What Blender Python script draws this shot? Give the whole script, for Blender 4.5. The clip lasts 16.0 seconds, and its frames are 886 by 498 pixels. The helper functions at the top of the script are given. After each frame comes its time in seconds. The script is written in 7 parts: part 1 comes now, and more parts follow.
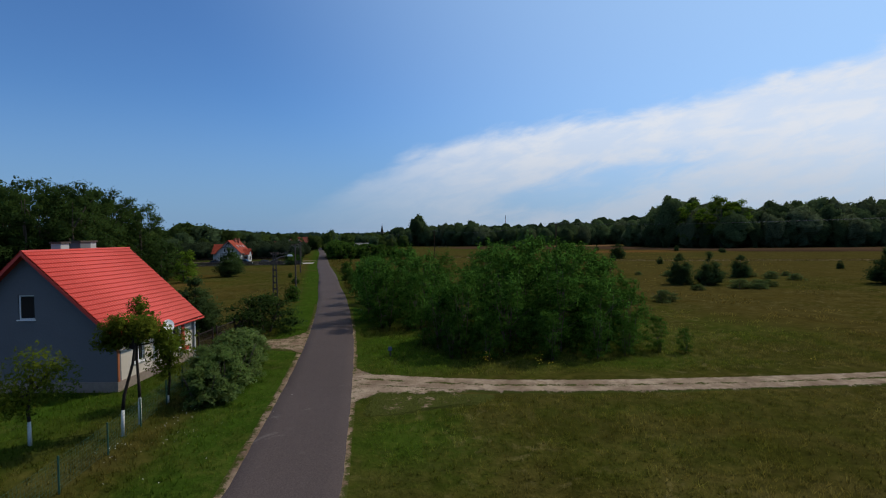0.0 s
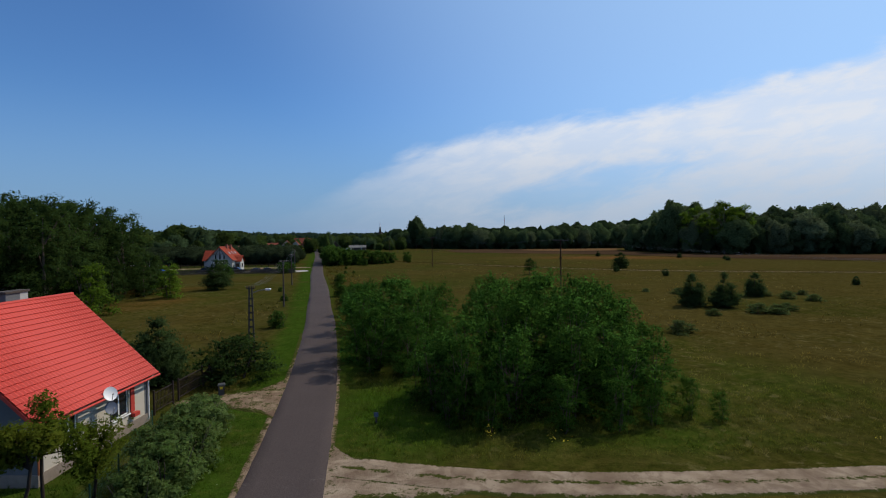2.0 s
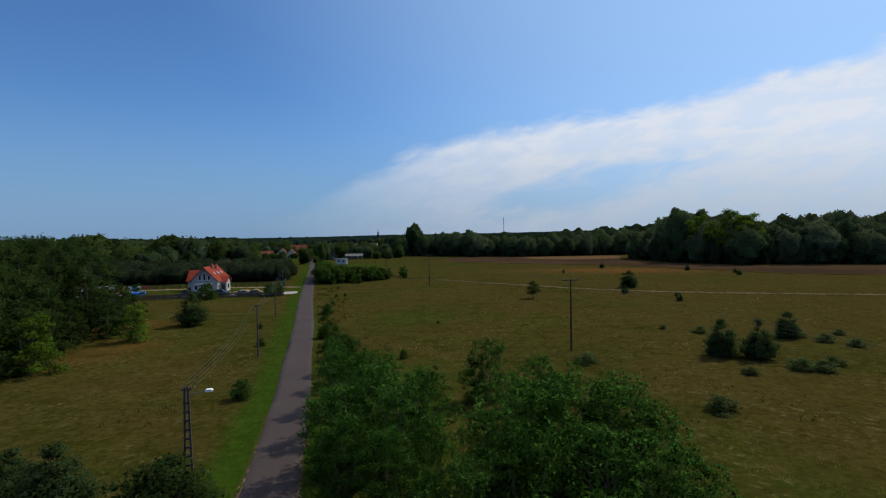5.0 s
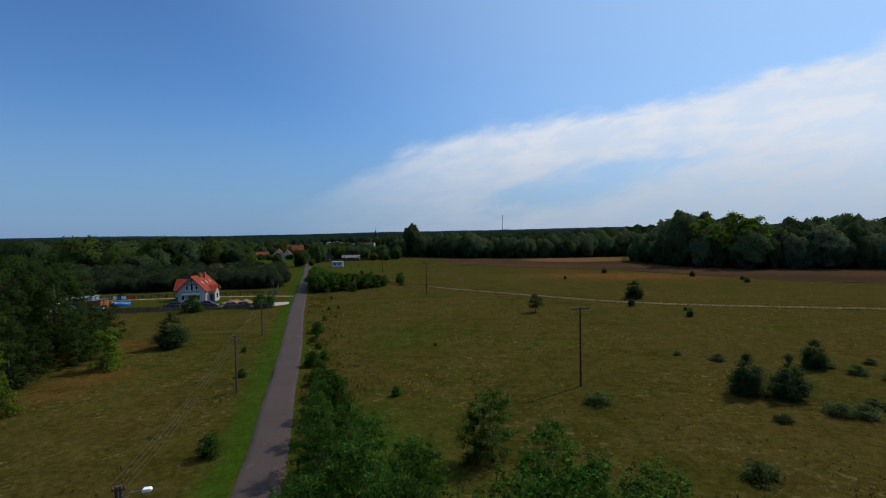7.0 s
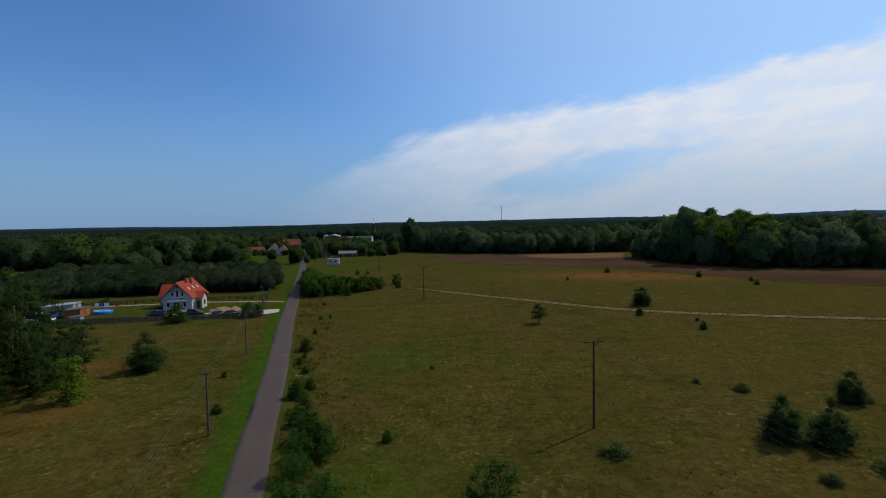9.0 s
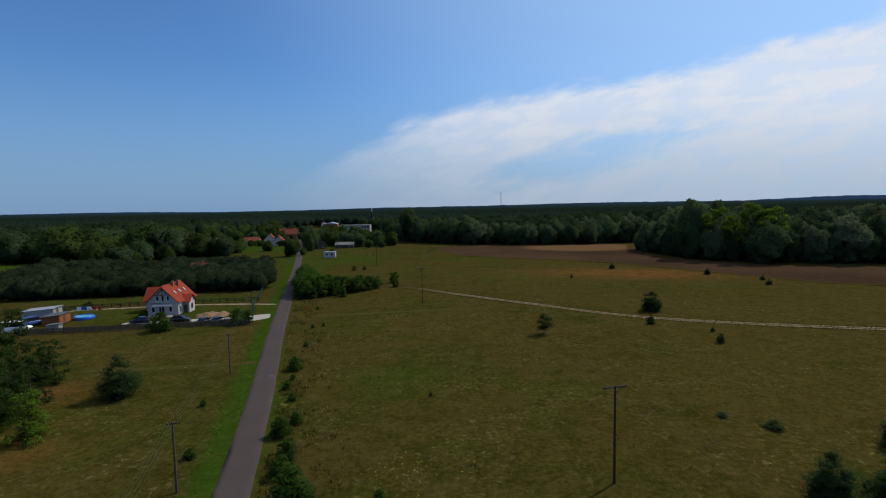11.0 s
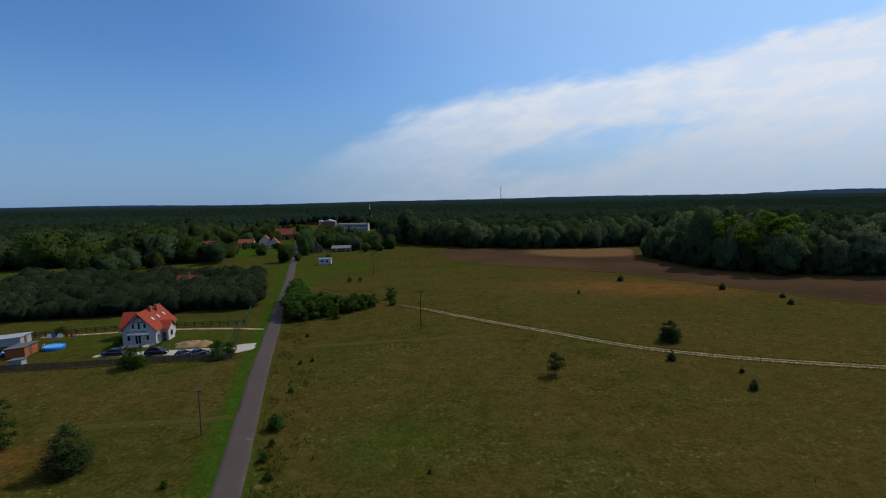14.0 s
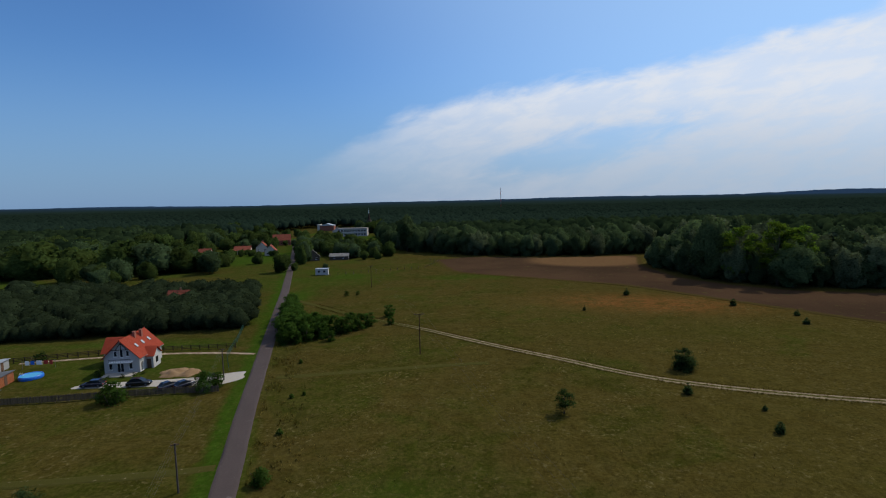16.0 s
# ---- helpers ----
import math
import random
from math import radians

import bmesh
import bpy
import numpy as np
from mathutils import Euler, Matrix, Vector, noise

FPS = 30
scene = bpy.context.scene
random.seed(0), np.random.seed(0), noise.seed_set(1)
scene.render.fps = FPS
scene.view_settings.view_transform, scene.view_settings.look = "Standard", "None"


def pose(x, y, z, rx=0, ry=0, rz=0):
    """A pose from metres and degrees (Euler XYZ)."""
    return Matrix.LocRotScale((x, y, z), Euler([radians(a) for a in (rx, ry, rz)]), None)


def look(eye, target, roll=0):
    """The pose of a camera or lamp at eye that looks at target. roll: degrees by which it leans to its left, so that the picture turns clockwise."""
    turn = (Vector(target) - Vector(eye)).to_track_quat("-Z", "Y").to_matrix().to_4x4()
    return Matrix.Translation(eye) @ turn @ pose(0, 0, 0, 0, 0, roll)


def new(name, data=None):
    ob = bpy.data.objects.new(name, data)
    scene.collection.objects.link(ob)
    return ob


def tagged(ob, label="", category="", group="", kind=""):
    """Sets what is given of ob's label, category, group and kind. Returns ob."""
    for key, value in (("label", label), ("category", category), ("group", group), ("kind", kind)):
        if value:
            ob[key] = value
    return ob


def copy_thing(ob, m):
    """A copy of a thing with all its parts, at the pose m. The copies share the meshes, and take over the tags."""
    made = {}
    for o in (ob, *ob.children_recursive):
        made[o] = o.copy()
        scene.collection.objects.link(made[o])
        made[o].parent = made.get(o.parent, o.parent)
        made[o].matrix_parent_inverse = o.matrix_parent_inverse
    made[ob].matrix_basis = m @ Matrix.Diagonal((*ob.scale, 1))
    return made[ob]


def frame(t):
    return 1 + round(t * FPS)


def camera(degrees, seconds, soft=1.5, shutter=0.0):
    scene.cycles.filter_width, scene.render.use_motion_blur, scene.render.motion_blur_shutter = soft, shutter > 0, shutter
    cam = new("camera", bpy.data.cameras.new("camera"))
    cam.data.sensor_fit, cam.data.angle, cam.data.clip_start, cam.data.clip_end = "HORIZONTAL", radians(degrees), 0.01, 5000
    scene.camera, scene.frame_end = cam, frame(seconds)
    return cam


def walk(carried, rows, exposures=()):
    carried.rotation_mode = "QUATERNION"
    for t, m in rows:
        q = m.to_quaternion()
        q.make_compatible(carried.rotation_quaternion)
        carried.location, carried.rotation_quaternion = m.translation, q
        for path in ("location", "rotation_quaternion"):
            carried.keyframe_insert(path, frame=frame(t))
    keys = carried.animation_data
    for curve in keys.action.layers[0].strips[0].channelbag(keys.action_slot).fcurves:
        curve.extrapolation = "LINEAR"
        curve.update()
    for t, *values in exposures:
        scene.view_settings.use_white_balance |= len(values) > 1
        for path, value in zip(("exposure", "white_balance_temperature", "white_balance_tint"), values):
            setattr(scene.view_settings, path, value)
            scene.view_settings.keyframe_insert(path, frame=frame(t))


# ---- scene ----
cam = camera(84.0, 16.0, soft=1.15)
PATH = [
    (0, (-0.232, -1.022, 7.534), (-0.292, 0.976, 7.485), -0.9),
    (1, (-0.163, 1.18, 8.893), (-0.225, 3.178, 8.834), -0.7),
    (1.5, (-0.144, 2.308, 9.373), (-0.201, 4.307, 9.324), -0.8),
    (2.5, (-0.205, 5.011, 11.04), (-0.257, 7.009, 10.983), -0.5),
    (3.5, (0.017, 7.654, 12.482), (-0.036, 9.652, 12.434), -0.9),
    (4.2, (0.187, 9.765, 13.85), (0.134, 11.763, 13.801), -1.0),
    (7, (0.407, 18.184, 18.563), (0.361, 20.182, 18.498), -1.0),
    (8, (0.441, 21.442, 20.396), (0.399, 23.44, 20.315), -0.9),
    (9, (0.575, 24.988, 22.176), (0.533, 26.984, 22.07), -1.1),
    (11.5, (0.37, 33.97, 27.201), (0.331, 35.962, 27.019), -1.1),
    (12.5, (0.251, 37.532, 29.302), (0.213, 39.522, 29.104), -1.1),
    (14, (0.138, 42.844, 32.561), (0.101, 44.834, 32.363), -1.1),
    (14.5, (0.196, 44.62, 33.616), (0.157, 46.61, 33.418), -1.2),
    (16, (0.023, 49.616, 36.837), (-0.013, 51.606, 36.64), -1.2),
]
walk(cam, [(t, look(e, g, r)) for t, e, g, r in PATH])

# ---- world, sun ----
SUN_AZ, SUN_EL = radians(38.0), radians(46.0)      # azimuth from +x towards +y
SUN_WAY = Vector((math.cos(SUN_AZ) * math.cos(SUN_EL), math.sin(SUN_AZ) * math.cos(SUN_EL), math.sin(SUN_EL)))
sun = new("sun", bpy.data.lights.new("sun", "SUN"))
sun.data.energy, sun.data.angle, sun.data.color = 3.3, radians(0.6), (1.0, 0.90, 0.73)
sun.matrix_world = look(SUN_WAY * 50, (0, 0, 0))

world = bpy.data.worlds.new("world")
scene.world = world
world.use_nodes = True


class Tree:
    """Short way to write a node tree."""

    def __init__(self, tree):
        self.t = tree
        self.t.nodes.clear()

    def n(self, kind, out=0, ins=None, **props):
        nd = self.t.nodes.new(kind)
        for k, v in props.items():
            setattr(nd, k, v)
        for k, v in (ins or {}).items():
            self.put(nd.inputs[k], v)
        return nd.outputs[out]

    def put(self, sock, v):
        if isinstance(v, bpy.types.NodeSocket):
            self.t.links.new(v, sock)
        else:
            sock.default_value = v

    def m(self, op, a, b=0.0, c=0.0, clamp=False):
        return self.n("ShaderNodeMath", operation=op, use_clamp=clamp, ins={0: a, 1: b, 2: c})

    def step(self, v, a, b, lo=0.0, hi=1.0):
        return self.n("ShaderNodeMapRange", interpolation_type="SMOOTHSTEP", ins={0: v, 1: a, 2: b, 3: lo, 4: hi})

    def mix(self, f, a, b, blend="MIX"):
        nd = self.t.nodes.new("ShaderNodeMix")
        nd.data_type, nd.blend_type = "RGBA", blend
        self.put(nd.inputs[0], f)
        for s, v in ((6, a), (7, b)):
            self.put(nd.inputs[s], v if isinstance(v, bpy.types.NodeSocket) else (*v[:3], 1.0))
        return nd.outputs[2]

    def noise(self, vec, scale, detail=3.0, rough=0.55, dist=0.0, out=0):
        return self.n("ShaderNodeTexNoise", out, {"Vector": vec, "Scale": scale, "Detail": detail, "Roughness": rough, "Distortion": dist})

    def ramp(self, f, stops):
        nd = self.t.nodes.new("ShaderNodeValToRGB")
        els = nd.color_ramp.elements
        els[0].position, els[1].position = stops[0][0], stops[-1][0]
        els[0].color, els[1].color = (*[stops[0][1]] * 3, 1), (*[stops[-1][1]] * 3, 1)
        for p, v in stops[1:-1]:
            els.new(p).color = (v, v, v, 1)
        self.put(nd.inputs[0], f)
        return nd.outputs[0]


w = Tree(world.node_tree)
sky = w.n("ShaderNodeTexSky", sky_type="NISHITA", sun_disc=False, sun_elevation=SUN_EL, sun_rotation=math.pi / 2 - SUN_AZ,
          air_density=1.0, dust_density=0.7, ozone_density=2.2, altitude=60)
gen = w.n("ShaderNodeTexCoord", 0)
sx, sy, sz = (w.n("ShaderNodeSeparateXYZ", i, {0: gen}) for i in range(3))
yy = w.m("MAXIMUM", sy, 0.06)
cu, cv = w.m("DIVIDE", sx, yy), w.m("DIVIDE", sz, yy)
cvec = w.n("ShaderNodeCombineXYZ", 0, {0: cu, 1: w.m("MULTIPLY_ADD", cu, -0.55, w.m("MULTIPLY", cv, 3.0)), 2: 0.0})
soft1 = w.noise(cvec, 3.2, 6, 0.58, 0.5)
soft2 = w.noise(cvec, 9.0, 5, 0.6, 0.3)
# upper edge of the long cirrus bank over its run from left to right
edge = w.ramp(w.n("ShaderNodeMapRange", 0, {0: cu, 1: -0.6, 2: 1.4}),
              [(0.0, 0.02), (0.13, 0.06), (0.21, 0.142), (0.29, 0.203), (0.41, 0.247), (0.46, 0.255), (0.53, 0.275), (0.64, 0.322), (0.74, 0.385), (1.0, 0.52)])
lift = w.m("ADD", w.m("MULTIPLY_ADD", soft1, 0.10, -0.05), w.m("MULTIPLY_ADD", soft2, 0.05, -0.025))
below = w.m("SUBTRACT", w.m("ADD", edge, lift), cv)
bank = w.step(below, -0.005, 0.038)
bank = w.m("MULTIPLY", bank, w.step(cu, -0.45, 0.12))
# clearer blue streak inside the bank
gu = w.m("DIVIDE", w.m("SUBTRACT", cu, 0.27), 0.22)
gv = w.m("DIVIDE", w.m("SUBTRACT", w.m("MULTIPLY_ADD", cu, -0.22, cv), 0.036), 0.042)
gap = w.step(w.m("ADD", w.m("ADD", w.m("MULTIPLY", gu, gu), w.m("MULTIPLY", gv, gv)), w.m("MULTIPLY_ADD", soft2, 2.2, -1.1)), 0.0, 1.5)
streak = w.step(soft2, 0.36, 0.66)
body = w.m("MULTIPLY", bank, w.m("MULTIPLY_ADD", streak, 0.28, 0.7))
body = w.m("MULTIPLY", body, w.step(cv, -0.02, 0.18, 0.7, 1.0))
body = w.m("MULTIPLY", body, w.m("MULTIPLY_ADD", gap, 0.74, 0.26))
front = w.step(sy, 0.02, 0.2)
body = w.m("MULTIPLY", body, front, clamp=True)
haze = w.m("MULTIPLY", w.step(sz, 0.28, -0.03), 0.85)
glow = w.m("MULTIPLY", w.step(w.m("ADD", w.m("MULTIPLY", sx, SUN_WAY.x), w.m("ADD", w.m("MULTIPLY", sy, SUN_WAY.y), w.m("MULTIPLY", sz, SUN_WAY.z))), 0.35, 1.0), 0.56)
col = w.mix(1.0, sky, (0.605, 0.97, 1.38), "MULTIPLY")
col = w.mix(haze, col, (2.25, 3.7, 6.2))
col = w.mix(glow, col, (5.9, 8.5, 11.6))
cloud = w.mix(w.step(cv, 0.0, 0.24), (5.4, 6.1, 7.2), (8.6, 9.1, 10.0))
col = w.mix(body, col, cloud)
# bright patchy sky added overhead, outside the view, to lift ambient light
zenith_fill = w.m("MULTIPLY", w.step(sz, 0.5, 0.8), w.m("MULTIPLY_ADD", w.noise(gen, 2.5, 5, 0.6), 0.6, 0.2))
col = w.mix(zenith_fill, col, (8.6, 9.1, 10.0))
bg = w.n("ShaderNodeBackground", 0, {0: col, 1: 0.085})
out_node = world.node_tree.nodes.new("ShaderNodeOutputWorld")
world.node_tree.links.new(bg, out_node.inputs[0])


# ---- materials ----
def material(name, make, rough=0.8, metal=0.0, spec=0.35, bump=0.0, coords="Object", **extra):
    """make(t, vec) gives colour and, perhaps, a height for the bump."""
    mat = bpy.data.materials.new(name)
    mat.use_nodes = True
    t = Tree(mat.node_tree)
    vec = t.n("ShaderNodeTexCoord", {"Object": 3, "Generated": 0}[coords])
    got = make(t, vec)
    colour, height = got if isinstance(got, tuple) else (got, None)
    ins = {"Roughness": rough, "Metallic": metal, "Specular IOR Level": spec}
    if not isinstance(colour, bpy.types.NodeSocket):
        colour = (*colour[:3], 1)
    ins["Base Color"] = colour
    ins.update(extra)
    if height is not None and bump:
        ins["Normal"] = t.n("ShaderNodeBump", 0, {"Strength": min(bump, 1.0), "Distance": 0.03 if bump <= 1 else 0.03 * bump, "Height": height})
    sh = t.n("ShaderNodeBsdfPrincipled", 0, ins)
    out = mat.node_tree.nodes.new("ShaderNodeOutputMaterial")
    mat.node_tree.links.new(sh, out.inputs[0])
    return mat


def plain(name, c, var=0.18, scale=3.0, rough=0.7, metal=0.0, spec=0.35, bump=0.15, rand=0.0):
    """A paint or plaster with grain and blotches at two scales."""
    def make(t, vec):
        a, b = t.noise(vec, scale, 4), t.noise(vec, scale * 14, 3)
        k = t.m("MULTIPLY_ADD", a, var, t.m("MULTIPLY_ADD", b, var * 0.6, 1 - var * 0.8))
        if rand:
            rn = t.n("ShaderNodeObjectInfo", 5)
            k = t.m("MULTIPLY", k, t.m("MULTIPLY_ADD", rn, rand, 1 - rand / 2))
        col = t.n("ShaderNodeVectorMath", 0, {0: tuple(c[:3]), "Scale": k}, operation="SCALE")
        return col, b
    return material(name, make, rough, metal, spec, bump)


def foliage(name, dark, light, hue=(0.1, 0.1, 0.02), trans=0.5, per_thing=0.5, island=0.35, grain=9.0, airy=0.5, speck=1.3):
    """Leaf sprays: leaflets with gaps between them (grain per metre; airy: the open share), lit through and through."""
    mat = bpy.data.materials.new(name)
    mat.use_nodes = True
    t = Tree(mat.node_tree)
    isl = t.n("ShaderNodeNewGeometry", 8)
    thing = t.n("ShaderNodeObjectInfo", 5)
    vec = t.n("ShaderNodeTexCoord", 3)
    big = t.noise(vec, 0.55, 2)
    k = t.m("ADD", t.m("MULTIPLY", isl, island), t.m("MULTIPLY_ADD", big, 0.9, 0.02 - island / 2), clamp=True)
    c = t.mix(k, dark, light)
    c = t.mix(t.m("MULTIPLY", thing, per_thing), c, hue)
    fine = t.noise(vec, grain * 0.6, 2, 0.6)
    c = t.n("ShaderNodeVectorMath", 0, {0: c, "Scale": t.m("MULTIPLY", t.m("MULTIPLY_ADD", fine, speck, 1.0 - speck / 2), t.m("MULTIPLY_ADD", t.m("FRACT", t.m("MULTIPLY", thing, 7.13)), 0.5, 0.75))}, operation="SCALE")
    dif = t.n("ShaderNodeBsdfDiffuse", 0, {"Color": c})
    tr = t.n("ShaderNodeBsdfTranslucent", 0, {"Color": t.mix(0.3, c, (light[0] * 1.2, light[1] * 1.35, light[2] * 0.9))})
    sh = t.n("ShaderNodeMixShader", 0, {0: trans, 1: dif, 2: tr})
    if airy:
        gaps = t.step(t.noise(vec, grain, 1, 0.5), 0.5 - (0.5 - airy) * 0.4, 0.54 - (0.5 - airy) * 0.4)
        sh = t.n("ShaderNodeMixShader", 0, {0: gaps, 1: t.n("ShaderNodeBsdfTransparent", 0), 2: sh})
    out = mat.node_tree.nodes.new("ShaderNodeOutputMaterial")
    mat.node_tree.links.new(sh, out.inputs[0])
    return mat


LUSH, OLIVE, DRY = (0.026, 0.056, 0.005), (0.0315, 0.0318, 0.0052), (0.074, 0.058, 0.015)


def grass_colour(t, vec):
    zone = t.n("ShaderNodeAttribute", 0, attribute_name="zones")
    r, g, b = (t.n("ShaderNodeSeparateColor", i, {0: zone}) for i in range(3))
    big, mid, fine = t.noise(vec, 0.028, 4, 0.6), t.noise(vec, 0.21, 5, 0.6, 0.4), t.noise(vec, 1.7, 5, 0.65)
    tiny = t.noise(vec, 9.0, 3, 0.7)
    lushness = t.m("ADD", r, t.m("MULTIPLY_ADD", big, 1.8, -0.82), clamp=True)
    lushness = t.m("ADD", lushness, t.m("MULTIPLY_ADD", mid, 0.5, -0.28), clamp=True)
    c = t.mix(lushness, OLIVE, LUSH)
    dryness = t.m("ADD", t.m("MULTIPLY", g, 0.8), t.m("MULTIPLY_ADD", mid, 1.7, -0.93))
    dryness = t.m("ADD", dryness, t.m("MULTIPLY_ADD", fine, 1.8, -0.92), clamp=True)
    east = t.step(t.n("ShaderNodeSeparateXYZ", 0, {0: vec}), -5, 60, 0.0, 0.13)
    east = t.m("ADD", east, t.step(t.n("ShaderNodeSeparateXYZ", 1, {0: vec}), 60, 150, 0.0, 0.05))
    brown = t.m("MULTIPLY", t.step(t.m("ADD", t.noise(vec, 0.05, 5, 0.62, 0.6), east), 0.47, 0.64), t.m("MULTIPLY_ADD", r, -0.8, 0.7), clamp=True)
    c = t.mix(brown, c, (0.053, 0.037, 0.0095))
    c = t.mix(t.m("MULTIPLY", dryness, 0.85), c, DRY)
    c = t.mix(t.m("MULTIPLY", b, t.step(t.m("ADD", mid, t.m("MULTIPLY", fine, 0.5)), 0.45, 0.85), clamp=True), c, (0.16, 0.062, 0.02))
    mottle = t.step(t.noise(vec, 0.42, 4, 0.62, 0.8), 0.40, 0.64)
    c = t.mix(t.m("MULTIPLY", mottle, t.m("MULTIPLY_ADD", lushness, -0.48, 0.55)), c, (0.056, 0.046, 0.013))
    heads = t.m("MULTIPLY", t.step(t.noise(vec, 1.25, 4, 0.66, 0.4), 0.55, 0.66), t.step(t.noise(vec, 0.09, 3, 0.6), 0.42, 0.6))
    c = t.mix(t.m("MULTIPLY", heads, t.m("MULTIPLY_ADD", r, -0.5, 0.68)), c, (0.120, 0.100, 0.040))
    k = t.m("MULTIPLY_ADD", fine, 0.9, t.m("MULTIPLY_ADD", tiny, 0.95, t.m("MULTIPLY_ADD", t.noise(vec, 0.55, 5, 0.65, 0.6), 0.95, -0.54)))
    return t.n("ShaderNodeVectorMath", 0, {0: c, "Scale": k}, operation="SCALE"), t.m("ADD", fine, t.m("MULTIPLY", tiny, 0.6))


M_GRASS = material("meadow_grass", grass_colour, 0.95, spec=0.0, bump=2.5, **{"Sheen Weight": 0.022, "Sheen Roughness": 0.5, "Sheen Tint": (0.5, 0.55, 0.2, 1.0)})


def sand_colour(t, vec, dark=(0.21, 0.153, 0.108), light=(0.38, 0.30, 0.22), weed=(0.034, 0.05, 0.009), straw=(0.066, 0.066, 0.018)):
    a, b, c = t.noise(vec, 0.6, 5), t.noise(vec, 6.0, 5, 0.65), t.noise(vec, 40, 2)
    edge_mask = t.n("ShaderNodeAttribute", 2, attribute_name="bare")
    col = t.mix(t.step(a, 0.3, 0.7), dark, light)
    col = t.mix(t.m("MULTIPLY", t.step(t.noise(vec, 1.1, 5, 0.65, 0.8), 0.42, 0.66), 0.6), col, (0.15, 0.10, 0.07))
    rag = t.m("ADD", t.m("MULTIPLY_ADD", b, 0.9, -0.45), t.m("MULTIPLY_ADD", t.noise(vec, 1.4, 4, 0.6, 0.5), 1.3, -0.65))
    weeds = t.step(t.m("ADD", edge_mask, rag), 0.38, 0.62)
    green = t.mix(c, weed, straw)
    return t.mix(weeds, green, col), t.m("ADD", b, c)


M_SAND = material("sandy_dirt", sand_colour, 0.95, spec=0.0, bump=2.0)
M_RUT = material("pale_rut_sand", lambda t, vec: sand_colour(t, vec, (0.15, 0.118, 0.072), (0.27, 0.22, 0.14), (0.040, 0.042, 0.010), (0.062, 0.056, 0.016)), 0.95, spec=0.0, bump=1.5)
M_DIRT = material("brown_dirt", lambda t, vec: sand_colour(t, vec, (0.15, 0.098, 0.066), (0.31, 0.23, 0.16)), 0.95, spec=0.0, bump=2.0)


def asphalt_colour(t, vec):
    a, b, c = t.noise(vec, 0.18, 4), t.noise(vec, 2.2, 6, 0.75), t.noise(vec, 18, 4, 0.8)
    col = t.mix(a, (0.045, 0.035, 0.035), (0.074, 0.057, 0.056))
    col = t.mix(t.m("MULTIPLY", b, 0.5), col, (0.06, 0.05, 0.045))
    worn = t.m("MULTIPLY", t.step(t.noise(vec, 0.75, 6, 0.7, 0.6), 0.61, 0.68), t.step(t.noise(vec, 0.06, 2), 0.40, 0.55))
    col = t.mix(t.m("MULTIPLY", worn, 0.3), col, (0.20, 0.18, 0.175))
    return t.n("ShaderNodeVectorMath", 0, {0: col, "Scale": t.m("MULTIPLY_ADD", c, 1.6, 0.2)}, operation="SCALE"), t.m("ADD", b, c)


M_ASPHALT = material("asphalt", asphalt_colour, 0.92, spec=0.08, bump=0.4)


def tilled_colour(t, vec):
    a, b, c = t.noise(vec, 0.02, 4), t.noise(vec, 0.3, 5), t.noise(vec, 2.5, 4)
    col = t.mix(t.step(a, 0.35, 0.65), (0.038, 0.024, 0.015), (0.056, 0.034, 0.020))
    away = t.n("ShaderNodeVectorMath", 1, {0: t.n("ShaderNodeVectorMath", 0, {0: t.n("ShaderNodeVectorMath", 0, {0: vec, 1: (80, 338, 0)}, operation="SUBTRACT"), 1: (0.028, 0.036, 0)}, operation="MULTIPLY")}, operation="LENGTH")
    stub = t.step(away, 1.15, 0.75)
    col = t.mix(t.m("MULTIPLY", stub, t.m("MULTIPLY_ADD", b, 0.6, 0.6), clamp=True), col, (0.115, 0.067, 0.032))
    col = t.mix(t.step(b, 0.58, 0.8), col, (0.07, 0.065, 0.02))
    rim = t.n("ShaderNodeAttribute", 2, attribute_name="bare")
    col = t.mix(t.step(t.m("ADD", rim, t.m("MULTIPLY_ADD", b, 1.2, -0.6)), 0.3, 0.75), (0.048, 0.036, 0.012), col)
    return t.n("ShaderNodeVectorMath", 0, {0: col, "Scale": t.m("MULTIPLY_ADD", c, 0.8, 0.6)}, operation="SCALE"), c


M_TILLED = material("tilled_soil", tilled_colour, 0.95, spec=0.0, bump=3.0)

M_ROOF_RED = plain("red_steel_tile", (0.48, 0.056, 0.042), 0.12, 0.8, 0.55, spec=0.2, bump=0.05)
M_ROOF_CLAY = plain("clay_tile", (0.28, 0.044, 0.022), 0.45, 1.2, 0.7, spec=0.12, bump=0.3)
M_ROOF_OLD = plain("old_red_tile", (0.19, 0.054, 0.034), 0.5, 1.0, 0.8, spec=0.1, bump=0.3, rand=0.5)
M_ROOF_GREY = plain("grey_fibre_sheet", (0.19, 0.185, 0.175), 0.4, 0.8, 0.8, spec=0.1, bump=0.2)
M_ROOF_METAL = plain("galvanised_sheet", (0.36, 0.38, 0.40), 0.25, 1.0, 0.4, 0.3, bump=0.1)
M_PLASTER_GREY = plain("grey_render", (0.118, 0.122, 0.132), 0.25, 0.7, 0.9, bump=0.4)
M_PLASTER_SAND = plain("beige_render", (0.46, 0.42, 0.36), 0.25, 0.9, 0.9, bump=0.4)
M_PLASTER_WHITE = plain("white_render", (0.38, 0.375, 0.37), 0.15, 0.8, 0.85, bump=0.25)
M_PLINTH = plain("stone_plinth", (0.22, 0.18, 0.15), 0.5, 5.0, 0.9, bump=0.6)
